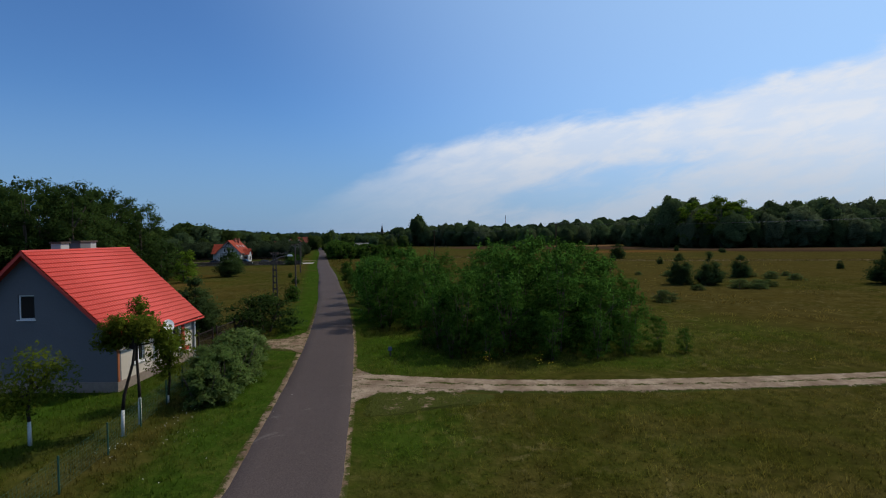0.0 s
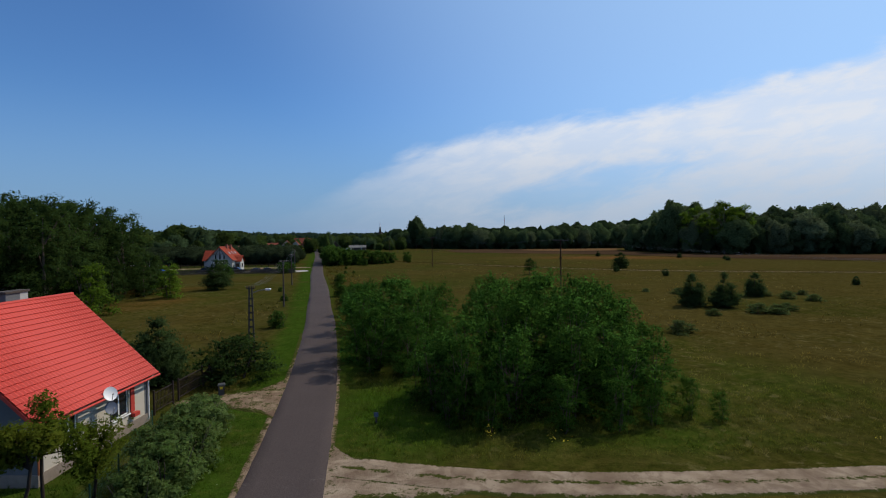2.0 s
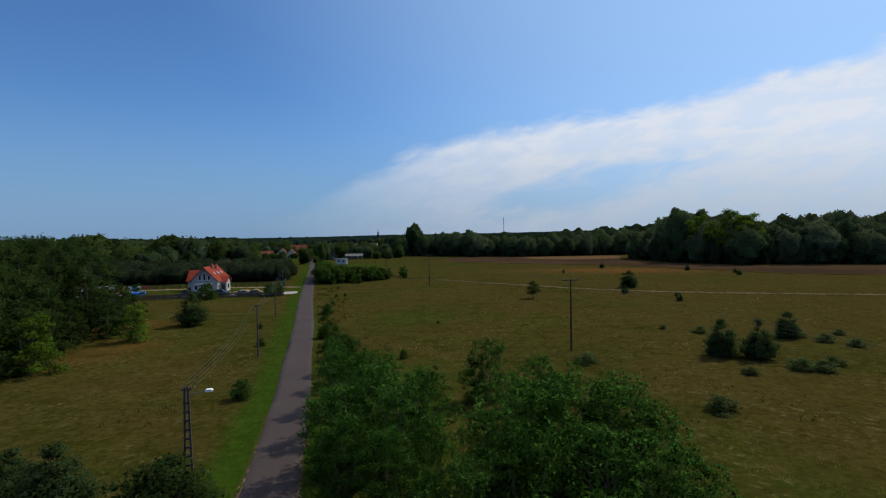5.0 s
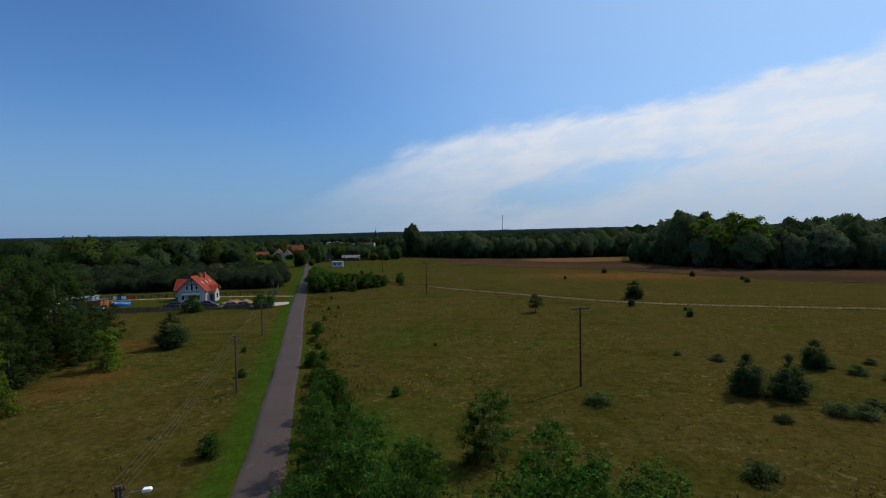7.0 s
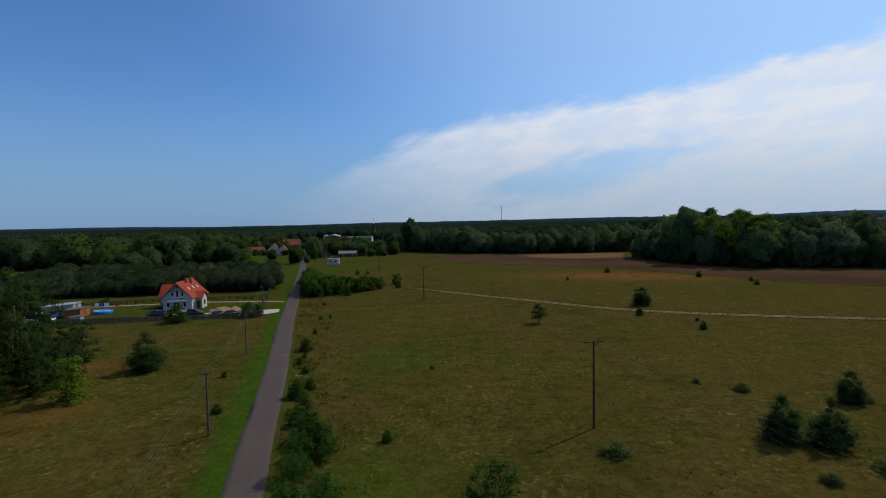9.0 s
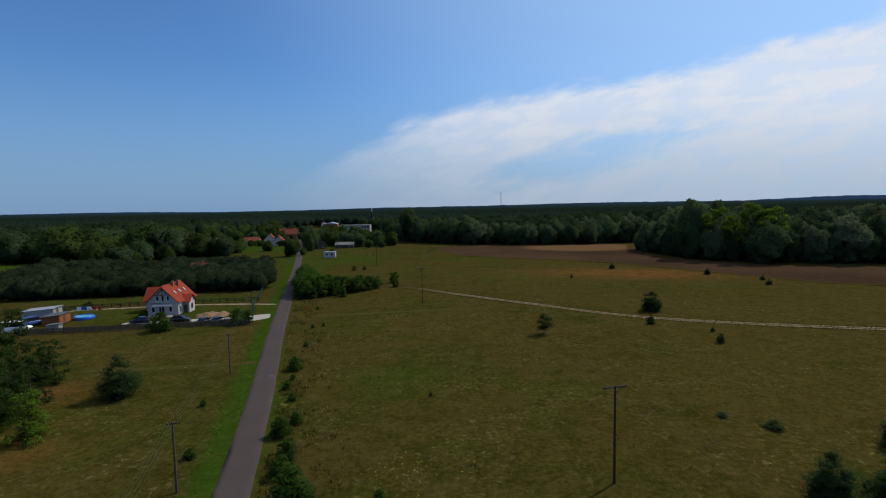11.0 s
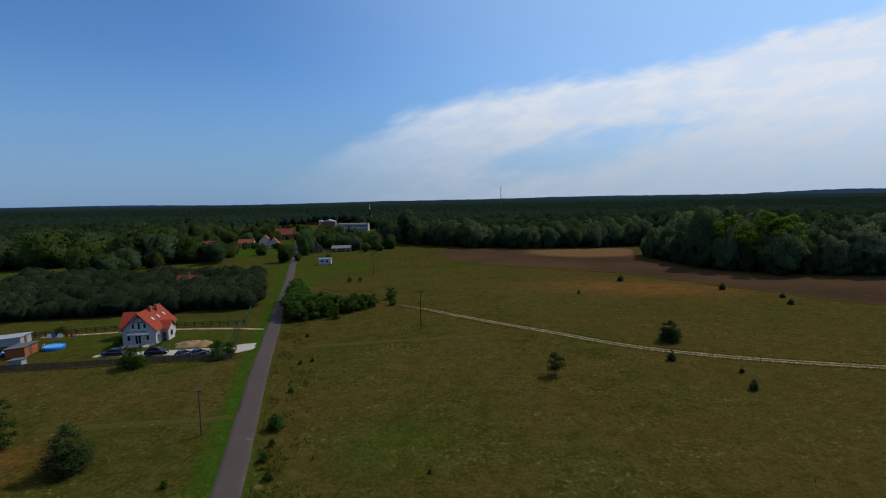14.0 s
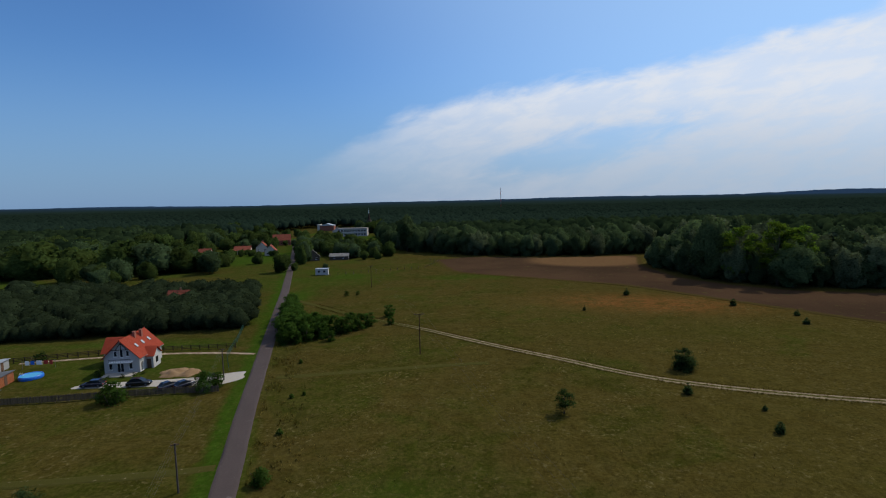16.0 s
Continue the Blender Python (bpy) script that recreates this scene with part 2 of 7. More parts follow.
M_WHITE = plain("white_paint", (0.78, 0.78, 0.78), 0.1, 2.0, 0.5)
M_DARK = plain("dark_stain", (0.025, 0.018, 0.014), 0.4, 4.0, 0.8, spec=0.1)
M_BROWNWOOD = plain("brown_wood", (0.10, 0.055, 0.032), 0.45, 3.0, 0.8, bump=0.4, rand=0.4)
M_POLEWOOD = plain("dark_pole_wood", (0.062, 0.036, 0.022), 0.5, 5.0, 0.9, spec=0.05, bump=0.5)
M_GREYWOOD = plain("weathered_wood", (0.075, 0.058, 0.045), 0.5, 5.0, 0.85, bump=0.5, rand=0.5)
M_ORANGEWOOD = plain("orange_wood", (0.27, 0.085, 0.03), 0.3, 3.0, 0.7, bump=0.3)
M_CONCRETE = plain("pole_concrete", (0.062, 0.05, 0.043), 0.35, 2.0, 0.9, bump=0.4)
M_PAVING = plain("pale_paving", (0.30, 0.275, 0.245), 0.3, 1.5, 0.9, bump=0.4)
M_BRICK = plain("chimney_brick", (0.22, 0.08, 0.055), 0.4, 6.0, 0.9, bump=0.5)
M_POLE_DARK = plain("dark_weathered_concrete", (0.05, 0.042, 0.036), 0.35, 2.0, 0.9, bump=0.4)
M_STEEL = plain("dull_steel", (0.16, 0.16, 0.165), 0.2, 3.0, 0.6, 0.5)
M_ARM = plain("rusty_steel", (0.065, 0.05, 0.042), 0.3, 4.0, 0.85, spec=0.1)
M_GREEN_WIRE = plain("green_fence_steel", (0.02, 0.07, 0.045), 0.2, 6.0, 0.5)
M_RUST = plain("brown_gate_paint", (0.022, 0.013, 0.011), 0.3, 5.0, 0.6)
M_BLUE = plain("blue_vinyl", (0.02, 0.14, 0.55), 0.15, 2.0, 0.35)
M_CAR_DARK = plain("dark_blue_car_paint", (0.012, 0.014, 0.03), 0.1, 2.0, 0.2, spec=0.6, bump=0)
M_CAR_BLACK = plain("black_car_paint", (0.01, 0.01, 0.011), 0.1, 2.0, 0.2, spec=0.6, bump=0)
M_CAR_BLUE = plain("blue_car_paint", (0.03, 0.08, 0.3), 0.1, 2.0, 0.25, spec=0.5, bump=0)
M_RUBBER = plain("rubber", (0.015, 0.015, 0.016), 0.2, 8.0, 0.9)
M_GLASS = plain("window_glass", (0.012, 0.015, 0.02), 0.2, 1.0, 0.08, spec=0.35, bump=0)
M_WATER = plain("pool_water", (0.06, 0.3, 0.5), 0.1, 1.0, 0.05, spec=0.6, bump=0.05)
M_BIN = plain("grey_bin_plastic", (0.05, 0.052, 0.055), 0.2, 4.0, 0.5)
M_YELLOW = plain("yellow_sticker", (0.7, 0.5, 0.02), 0.1, 4.0, 0.5)
M_RED = plain("red_cloth", (0.4, 0.04, 0.03), 0.2, 4.0, 0.8)
M_CERAMIC = plain("brown_ceramic", (0.12, 0.05, 0.03), 0.2, 4.0, 0.3)
M_WIRE = plain("line_wire", (0.055, 0.052, 0.05), 0.1, 1.0, 0.5, 0.5)
M_POST_BLUE = plain("blue_grey_paint", (0.09, 0.11, 0.16), 0.2, 5.0, 0.5)


def bark_colour(t, vec):
    a, b = t.noise(vec, 6.0, 5, 0.7, 1.0), t.noise(vec, 1.2, 3)
    return t.mix(a, (0.035, 0.025, 0.018), t.mix(b, (0.10, 0.08, 0.06), (0.14, 0.12, 0.10))), a


M_BARK = material("bark", bark_colour, 0.95, spec=0.1, bump=1.0)
F_ROBINIA = foliage("robinia_leaves", (0.03199, 0.08073, 0.01523), (0.04722, 0.1112, 0.0198), (0.03808, 0.09139, 0.01676), 0.68, grain=5.5, airy=0.6, speck=2.2)
F_SCRUB = foliage("scrub_leaves", (0.0459, 0.06936, 0.02448), (0.0765, 0.1061, 0.03672), (0.0612, 0.0816, 0.0306), grain=9, airy=0.3)
F_BUSH = foliage("bush_leaves", (0.02592, 0.05472, 0.01037), (0.04723, 0.09504, 0.01728), (0.03341, 0.06336, 0.01267), grain=6, airy=0.3)
F_OAK = foliage("oak_leaves", (0.02051, 0.03834, 0.01159), (0.03478, 0.06242, 0.01605), (0.02586, 0.04458, 0.01337), grain=4, airy=0.45)
F_BRIGHT = foliage("young_maple_leaves", (0.04875, 0.0975, 0.0105), (0.105, 0.1725, 0.021), (0.075, 0.12, 0.0135), grain=4, airy=0.35)
F_PINE = foliage("pine_needles", (0.024, 0.0435, 0.015), (0.042, 0.069, 0.0225), (0.0315, 0.0495, 0.018), 0.4, grain=10, airy=0.35)
F_ORCHARD = foliage("dusty_pine_needles", (0.017, 0.027, 0.014), (0.030, 0.043, 0.021), (0.023, 0.034, 0.017), 0.4, grain=4, airy=0.0, speck=2.4)
F_WILLOW = foliage("grey_willow_leaves", (0.04291, 0.06658, 0.03107), (0.08137, 0.1035, 0.0577), (0.05548, 0.07768, 0.04069), grain=2.2, airy=0.0, speck=2.4)
F_SHRUB = foliage("silvery_shrub_leaves", (0.0465, 0.0899, 0.01984), (0.1302, 0.1736, 0.0682), (0.0558, 0.1023, 0.02356), island=0.7, grain=14, airy=0.35)
F_APPLE = foliage("apple_leaves", (0.05357, 0.08928, 0.009821), (0.1071, 0.1428, 0.01786), (0.08928, 0.08482, 0.01071), grain=14, airy=0.45)
F_VILLAGE = foliage("garden_tree_leaves", (0.02601, 0.0459, 0.01224), (0.05049, 0.07956, 0.02142), (0.04208, 0.05967, 0.01683), 0.5, 0.7, grain=2.5, airy=0.0, speck=2.4)
# these two greens are raised and blued in place of aerial haze
F_FAR = foliage("far_wood_leaves", (0.03231, 0.05558, 0.02585), (0.05429, 0.08401, 0.03749), (0.04136, 0.06463, 0.02973), 0.5, 0.6, 0.3, 2.2, 0.0, 2.4)
F_EDGE = foliage("forest_edge_leaves", (0.03684, 0.06053, 0.02632), (0.06053, 0.0934, 0.03815), (0.04604, 0.06973, 0.03158), 0.5, 0.6, 0.3, 2.2, 0.0, 2.4)
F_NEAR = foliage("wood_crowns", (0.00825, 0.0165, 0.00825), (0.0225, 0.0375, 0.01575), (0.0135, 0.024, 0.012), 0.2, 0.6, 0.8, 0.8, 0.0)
# the deep wood's dark greens carry a blue distance-haze tint
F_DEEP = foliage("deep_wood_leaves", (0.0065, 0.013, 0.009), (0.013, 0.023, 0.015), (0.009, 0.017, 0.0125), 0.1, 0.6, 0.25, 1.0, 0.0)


def blades(name, gain):
    """Grass blades in the colours of the ground they stand on."""
    mat = bpy.data.materials.new(name)
    mat.use_nodes = True
    t = Tree(mat.node_tree)
    vec = t.n("ShaderNodeTexCoord", 3)
    c, _ = grass_colour(t, vec)
    isl = t.n("ShaderNodeNewGeometry", 8)
    c = t.n("ShaderNodeVectorMath", 0, {0: c, "Scale": t.m("MULTIPLY_ADD", isl, gain * 0.6, gain * 0.7)}, operation="SCALE")
    c = t.mix(t.m("MULTIPLY", t.step(isl, 0.75, 1.0), 0.4), c, (0.19, 0.15, 0.045))
    dif = t.n("ShaderNodeBsdfDiffuse", 0, {"Color": c})
    tr = t.n("ShaderNodeBsdfTranslucent", 0, {"Color": c})
    sh = t.n("ShaderNodeMixShader", 0, {0: 0.5, 1: dif, 2: tr})
    out = mat.node_tree.nodes.new("ShaderNodeOutputMaterial")
    mat.node_tree.links.new(sh, out.inputs[0])
    return mat


F_TUFT = blades("field_grass_blades", 3.1)
F_SEED = blades("seeding_grass_blades", 4.0)
F_RANK = blades("rank_grass_blades", 1.7)
F_LUSH = blades("lush_grass_blades", 2.6)
M_FLOWER_WHITE = plain("white_petals", (0.7, 0.7, 0.66), 0.1, 5, 0.8)
M_FLOWER_YELLOW = plain("yellow_petals", (0.55, 0.42, 0.02), 0.1, 5, 0.8)
from mathutils.geometry import tessellate_polygon



# ---- mesh helpers ----
class Geo:
    """Collects vertices and faces of one mesh."""

    def __init__(self):
        self.v, self.f = [], []

    def add(self, verts, faces, m=None):
        k = len(self.v)
        self.v += [tuple(m @ Vector(p)) if m else tuple(p) for p in verts]
        self.f += [tuple(i + k for i in q) for q in faces]
        return self

    def box(self, x0, y0, z0, x1, y1, z1, m=None, taper=1.0):
        cx, cy = (x0 + x1) / 2, (y0 + y1) / 2
        top = [(cx + (x - cx) * taper, cy + (y - cy) * taper, z1) for x, y in ((x0, y0), (x1, y0), (x1, y1), (x0, y1))]
        return self.add([(x0, y0, z0), (x1, y0, z0), (x1, y1, z0), (x0, y1, z0)] + top,
                        [(3, 2, 1, 0), (4, 5, 6, 7), (0, 1, 5, 4), (1, 2, 6, 5), (2, 3, 7, 6), (3, 0, 4, 7)], m)

    def prism(self, poly, a, b, m=None):
        """poly in (x, z), extruded in y from a to b."""
        n = len(poly)
        vs = [(x, a, z) for x, z in poly] + [(x, b, z) for x, z in poly]
        return self.add(vs, [tuple(range(n)), tuple(range(2 * n - 1, n - 1, -1))] + [(i, i + n, (i + 1) % n + n, (i + 1) % n) for i in range(n)], m)

    def tube(self, pts, radii, n=8, cap=True):
        k = len(self.v)
        pts = [Vector(p) for p in pts]
        for i, p in enumerate(pts):
            d = (pts[min(i + 1, len(pts) - 1)] - pts[max(i - 1, 0)]).normalized()
            a = d.cross(Vector((0.3, 0.9, 0.31)) if abs(d.z) > 0.8 else Vector((0, 0, 1))).normalized()
            b = d.cross(a)
            r = radii[i] if isinstance(radii, (list, tuple)) else radii
            self.v += [tuple(p + a * (r * math.cos(2 * math.pi * j / n)) + b * (r * math.sin(2 * math.pi * j / n))) for j in range(n)]
        for i in range(len(pts) - 1):
            for j in range(n):
                self.f.append((k + i * n + j, k + i * n + (j + 1) % n, k + (i + 1) * n + (j + 1) % n, k + (i + 1) * n + j))
        if cap:
            self.f += [tuple(range(k + n - 1, k - 1, -1)), tuple(range(k + (len(pts) - 1) * n, k + len(pts) * n))]
        return self

    def mesh(self, name, mat, smooth=False):
        me = bpy.data.meshes.new(name)
        me.from_pydata(self.v, [], self.f)
        me.materials.append(mat)
        if smooth:
            me.polygons.foreach_set("use_smooth", [True] * len(me.polygons))
        me.update()
        return me


def array_mesh(name, verts, faces, mat, smooth=False):
    """verts (n, 3), faces (k, 3 or 4) as arrays."""
    me = bpy.data.meshes.new(name)
    verts, faces = np.asarray(verts, np.float32), np.asarray(faces, np.int32)
    k, s = faces.shape
    me.vertices.add(len(verts))
    me.vertices.foreach_set("co", verts.ravel())
    me.loops.add(k * s)
    me.loops.foreach_set("vertex_index", faces.ravel())
    me.polygons.add(k)
    me.polygons.foreach_set("loop_start", np.arange(0, k * s, s, dtype=np.int32))
    me.materials.append(mat)
    if smooth:
        me.polygons.foreach_set("use_smooth", np.ones(k, bool))
    me.update(calc_edges=True)
    me.validate()
    return me


def part(name, geo, mat, parent, label="", smooth=False):
    me = geo.mesh(name, mat, smooth) if isinstance(geo, Geo) else geo
    ob = new(name, me)
    ob.parent = parent
    return tagged(ob, label)


def thing(name, m, label, category, group="", kind=""):
    ob = new(name)
    ob.empty_display_size = 0.3
    ob.matrix_basis = m
    return tagged(ob, label, category, group, kind)


def solid(name, geo, mat, label, category, kind="", m=None, smooth=False):
    ob = new(name, geo.mesh(name, mat, smooth) if isinstance(geo, Geo) else geo)
    if m is not None:
        ob.matrix_basis = m
    return tagged(ob, label, category, "", kind)


def attribute(me, name, values, colour=False):
    if colour:
        a = me.attributes.new(name, "FLOAT_COLOR", "POINT")
        rgba = np.ones((len(values), 4), np.float32)
        rgba[:, :3] = values
        a.data.foreach_set("color", rgba.ravel())
    else:
        a = me.attributes.new(name, "FLOAT", "POINT")
        a.data.foreach_set("value", np.asarray(values, np.float32))


# ---- plan of the road ----
ROAD = np.array([(-1.5, -12), (-3.4, 0), (-5.48, 13), (-8.05, 27), (-10.9, 40), (-13.9, 52), (-17.3, 64.5), (-20.4, 75), (-26.7, 98),
                 (-31.8, 115), (-37.2, 133), (-45.9, 164), (-70, 251), (-104, 367), (-140, 485), (-160, 545)], float)


def smooth_line(pts, step, soft=6.0):
    """Points at even steps on a smooth curve through pts."""
    pts = np.asarray(pts, float)
    d = np.r_[0, np.cumsum(np.hypot(*np.diff(pts, axis=0).T))]
    s = np.arange(0, d[-1], step)
    out = np.stack([np.interp(s, d, pts[:, i]) for i in range(2)], 1)
    k = max(1, int(soft / step))
    pad = np.concatenate([out[:1] * 2 - out[1:k + 1][::-1], out, out[-1:] * 2 - out[-k - 1:-1][::-1]])
    ker = np.ones(2 * k + 1) / (2 * k + 1)
    return np.stack([np.convolve(pad[:, i], ker, "valid") for i in range(2)], 1)


def road_x(y):
    return np.interp(y, ROAD[:, 1], ROAD[:, 0])


def normals(line):
    d = np.gradient(line, axis=0)
    d /= np.linalg.norm(d, axis=1)[:, None]
    return np.stack([d[:, 1], -d[:, 0]], 1)        # to the right of the way


def strip(name, line, offsets, z, mat, ragged=0.0, seed=1, bare=None, lift=0.0, fade=None):
    """A ribbon along line; offsets across it; ragged edges; bare: the attribute per column."""
    rng = np.random.default_rng(seed)
    nn = normals(line)
    n, c = len(line), len(offsets)
    jit = np.zeros((n, c))
    for col in (0, c - 1):
        raw = rng.normal(0, 1, n + 8)
        jit[:, col] = ragged * (0.6 * np.convolve(raw, np.ones(9) / 3, "valid") + 0.5 * rng.normal(0, 1, n))
    off = np.asarray(offsets)[None, :] + jit
    xy = line[:, None, :] + nn[:, None, :] * off[..., None]
    zz = np.full((n, c, 1), z)
    if lift:
        zz[:, 1:-1] += lift
    else:
        zz[:, (0, c - 1)] = -0.14
    v = np.concatenate([xy, zz], 2).reshape(-1, 3)
    i = np.arange((n - 1) * c).reshape(n - 1, c)[:, :-1].ravel()
    me = array_mesh(name, v, np.stack([i, i + 1, i + 1 + c, i + c], 1)[:, ::-1], mat)
    if bare is not None:
        k = np.ones(n) if fade is None else np.clip((fade[1] - line[:, 1]) / (fade[1] - fade[0]), 0, 1)
        attribute(me, "bare", np.outer(k, np.asarray(bare, float)).ravel())
    return me


# ---- ground ----
def axis(parts):
    out = [parts[0][0]]
    for a, b, s in parts:
        out += list(np.linspace(a, b, max(2, int(round((b - a) / s)) + 1))[1:])
    return np.array(out)


gx = axis([(-4900, -900, 500), (-900, -260, 80), (-260, -130, 8), (-130, -60, 2.5), (-60, 45, 1.1), (45, 140, 3), (140, 300, 10), (300, 900, 100), (900, 4900, 500)])
gy = axis([(-1500, -60, 240), (-60, 5, 6), (5, 60, 0.9), (60, 160, 1.8), (160, 320, 4), (320, 560, 12), (560, 1200, 80), (1200, 4900, 500)])
X, Y = np.meshgrid(gx, gy)


def zones(X, Y):
    """Lush, dry and rust-coloured shares of the sward at each place."""
    def blob(cx, cy, rx, ry, rot=0.0, p=1.0):
        c, s = math.cos(rot), math.sin(rot)
        u, v = ((X - cx) * c + (Y - cy) * s) / rx, (-(X - cx) * s + (Y - cy) * c) / ry
        return np.exp(-(u * u + v * v) ** p)

    d_road = (X - road_x(Y)) * 0.965
    lush = np.where((d_road < 0) & (Y > 30), np.clip((5.2 - np.abs(d_road)) / 1.3, 0, 1), 0.0)
    lush = np.maximum(lush, np.where(d_road >= 0, 0.75 * np.clip((4.5 - np.abs(d_road)) / 3.5, 0, 1) * (Y < 130), 0))
    lush = np.maximum(lush, np.where((d_road < 0) & (Y <= 34), 0.9 * np.clip((7 - np.abs(d_road)) / 2.5, 0, 1), 0))
    for cx, cy, rx, ry, amt in ((-19, 22, 6, 9, 0.9), (4, 37, 13, 11, 0.7), (-7, 52, 8, 20, 0.7), (-10, 106, 9, 9, 0.6), (3, 18, 12, 5, 0.25), (-132, 380, 45, 55, 1.0),
                                (-75, 160, 34, 13, 0.7), (-85, 177, 40, 5, 0.75), (-215, 275, 40, 22, 0.8), (-70, 290, 50, 45, 0.6), (-160, 400, 110, 120, 0.55), (-104, 548, 40, 45, 1.0),
                                (65, 180, 40, 9, 0.25), (10, 285, 30, 9, 0.5), (-62, 235, 8, 45, 0.9), (22, 40, 6, 10, 0.3), (-4, 32, 7, 9, 0.95), (-9, 46, 5, 16, 0.95), (6, 29, 12, 3.5, 0.55), (-2.4, 17.5, 3.5, 5, 0.8)):
        lush = np.maximum(lush, amt * blob(cx, cy, rx, ry, 0, 1.5))
    strip_dry = blob(-12.15, 16.0, 0.95, 4.6, 0.12, 1.2)
    lush = lush * (1 - 0.9 * strip_dry)
    dry = 0.32 + 0.0 * X
    for cx, cy, rx, ry, amt in ((-44, 68, 13, 20, 0.55), (-40, 55, 14, 10, 0.4), (14, 10, 14, 7, 0.45), (5, 85, 25, 12, 0.4), (25, 62, 20, 10, 0.45), (40, 220, 50, 22, 0.6), (60, 150, 60, 40, 0.4),
                                (-13.5, 17.5, 2.0, 7, 0.8), (-80, 140, 40, 5, 0.3), (10, 12, 9, 4, 0.6), (30, 100, 40, 18, 0.42), (0, 140, 40, 20, 0.4)):
        dry = np.maximum(dry, amt * blob(cx, cy, rx, ry, 0, 1.5))
    dry = np.maximum(dry, 0.85 * strip_dry) * (1 - 0.85 * np.clip(lush, 0, 1))
    rust = np.maximum(0.85 * blob(68, 219, 32, 14, -0.25, 1.2), 0.35 * blob(-49, 80, 6, 10, 0, 1.5))
    rust = np.maximum(rust, 0.5 * blob(-60, 100, 8, 6, 0, 1.5))
    return np.stack([lush, dry, rust], -1)


d_road = (X - road_x(Y)) * 0.965
ground_z = np.zeros_like(X)
for i in range(len(gy)):
    for j in range(len(gx)):
        if -130 < gx[j] < 140 and 5 < gy[i] < 320 and abs(d_road[i, j]) > 3:
            ground_z[i, j] = 0.10 * noise.noise((gx[j] * 0.11, gy[i] * 0.11, 0.3)) + 0.04 * noise.noise((gx[j] * 0.5, gy[i] * 0.5, 7.3)) - 0.07
nx = len(gx)
ii = np.arange((len(gy) - 1) * nx).reshape(-1, nx)[:, :-1].ravel()
ground_mesh = array_mesh("ground", np.stack([X, Y, ground_z], 2).reshape(-1, 3), np.stack([ii, ii + 1, ii + 1 + nx, ii + nx], 1), M_GRASS, True)
attribute(ground_mesh, "zones", zones(X, Y).reshape(-1, 3), True)
solid("ground", ground_mesh, M_GRASS, "uneven meadow grass with olive, lush and dried patches", "ground", "structure")

road_line = smooth_line(ROAD, 0.8)
solid("shoulder", strip("shoulder", road_line[road_line[:, 1] < 56], (-2.5, -1.95, -1.6, 1.6, 1.9, 2.3), 0.014, M_DIRT, 0.16, 3, (0.0, 0.42, 0.75, 0.75, 0.4, 0.0), fade=(38, 58)), M_DIRT,
      "sandy worn shoulder along the edge of the asphalt", "road shoulder", "structure")
solid("far_shoulder", strip("far_shoulder", road_line[(road_line[:, 1] > 51) & (road_line[:, 1] < 260)], (-2.1, -1.6, 1.6, 1.95), 0.014, M_DIRT, 0.1, 3, (0.0, 0.75, 0.6, 0.0)), M_DIRT,
      "thin sandy edge along the asphalt", "road shoulder", "structure")
solid("road", strip("road", road_line, (-1.71, -1.66, -1.1, 0, 1.1, 1.68, 1.73), 0.0, M_ASPHALT, 0.035, 4, lift=0.04), M_ASPHALT,
      "narrow patched grey asphalt country road", "road", "structure")

T1 = smooth_line([(-5.4, 25.0), (-2.5, 24.0), (0.5, 23.6), (5, 23.5), (14, 23.8), (23, 24.7), (40, 26.8), (70, 31), (130, 40)], 0.6)
solid("dirt_track", strip("dirt_track", T1, (-1.2, -0.95, -0.7, -0.3, 0.0, 0.3, 0.7, 0.95, 1.2), 0.022, M_SAND, 0.1, 5, (0.0, 0.45, 1.0, 0.8, 0.42, 0.8, 1.0, 0.4, 0.0)), M_SAND,
      "sandy farm track with two wheel ruts", "dirt track", "structure")
T2 = smooth_line([(-66, 240), (-51.6, 226), (-38.4, 212.8), (-31.1, 205.8), (-9.9, 189.6), (4.1, 177.1), (13.6, 168.7), (25.4, 159.5), (35.2, 150.8), (44.3, 145), (53.3, 141.2), (61.9, 138.1), (75.8, 134.3),
                  (110, 126), (170, 116)], 0.8)
solid("field_track", strip("field_track", T2, (-1.35, -1.0, -0.7, -0.25, 0.25, 0.7, 1.0, 1.35), 0.03, M_RUT, 0.15, 6, (0.0, 0.6, 1.0, 0.3, 0.3, 1.0, 0.6, 0.0), fade=(176, 212)), M_SAND,
      "pale sandy track across the meadow", "dirt track", "structure")


for pts, seed in (([(-61.6, 111.2), (-54.8, 111.9), (-47, 113), (-38.5, 113.8), (-33.6, 115.2)], 61), ([(-37.9, 150.8), (-25, 153), (-5.5, 156.6), (8, 158.3)], 62)):
    trace = smooth_line(pts, 0.8)
    solid("wheel_trace", strip("wheel_trace", trace, (-1.1, -0.8, -0.55, -0.2, 0.2, 0.55, 0.8, 1.1), 0.012, M_RUT, 0.12, seed, (0.0, 0.15, 0.3, 0.0, 0.0, 0.28, 0.15, 0.0)), M_RUT, "faint wheel trace pressed into the meadow grass", "wheel trace", "structure")


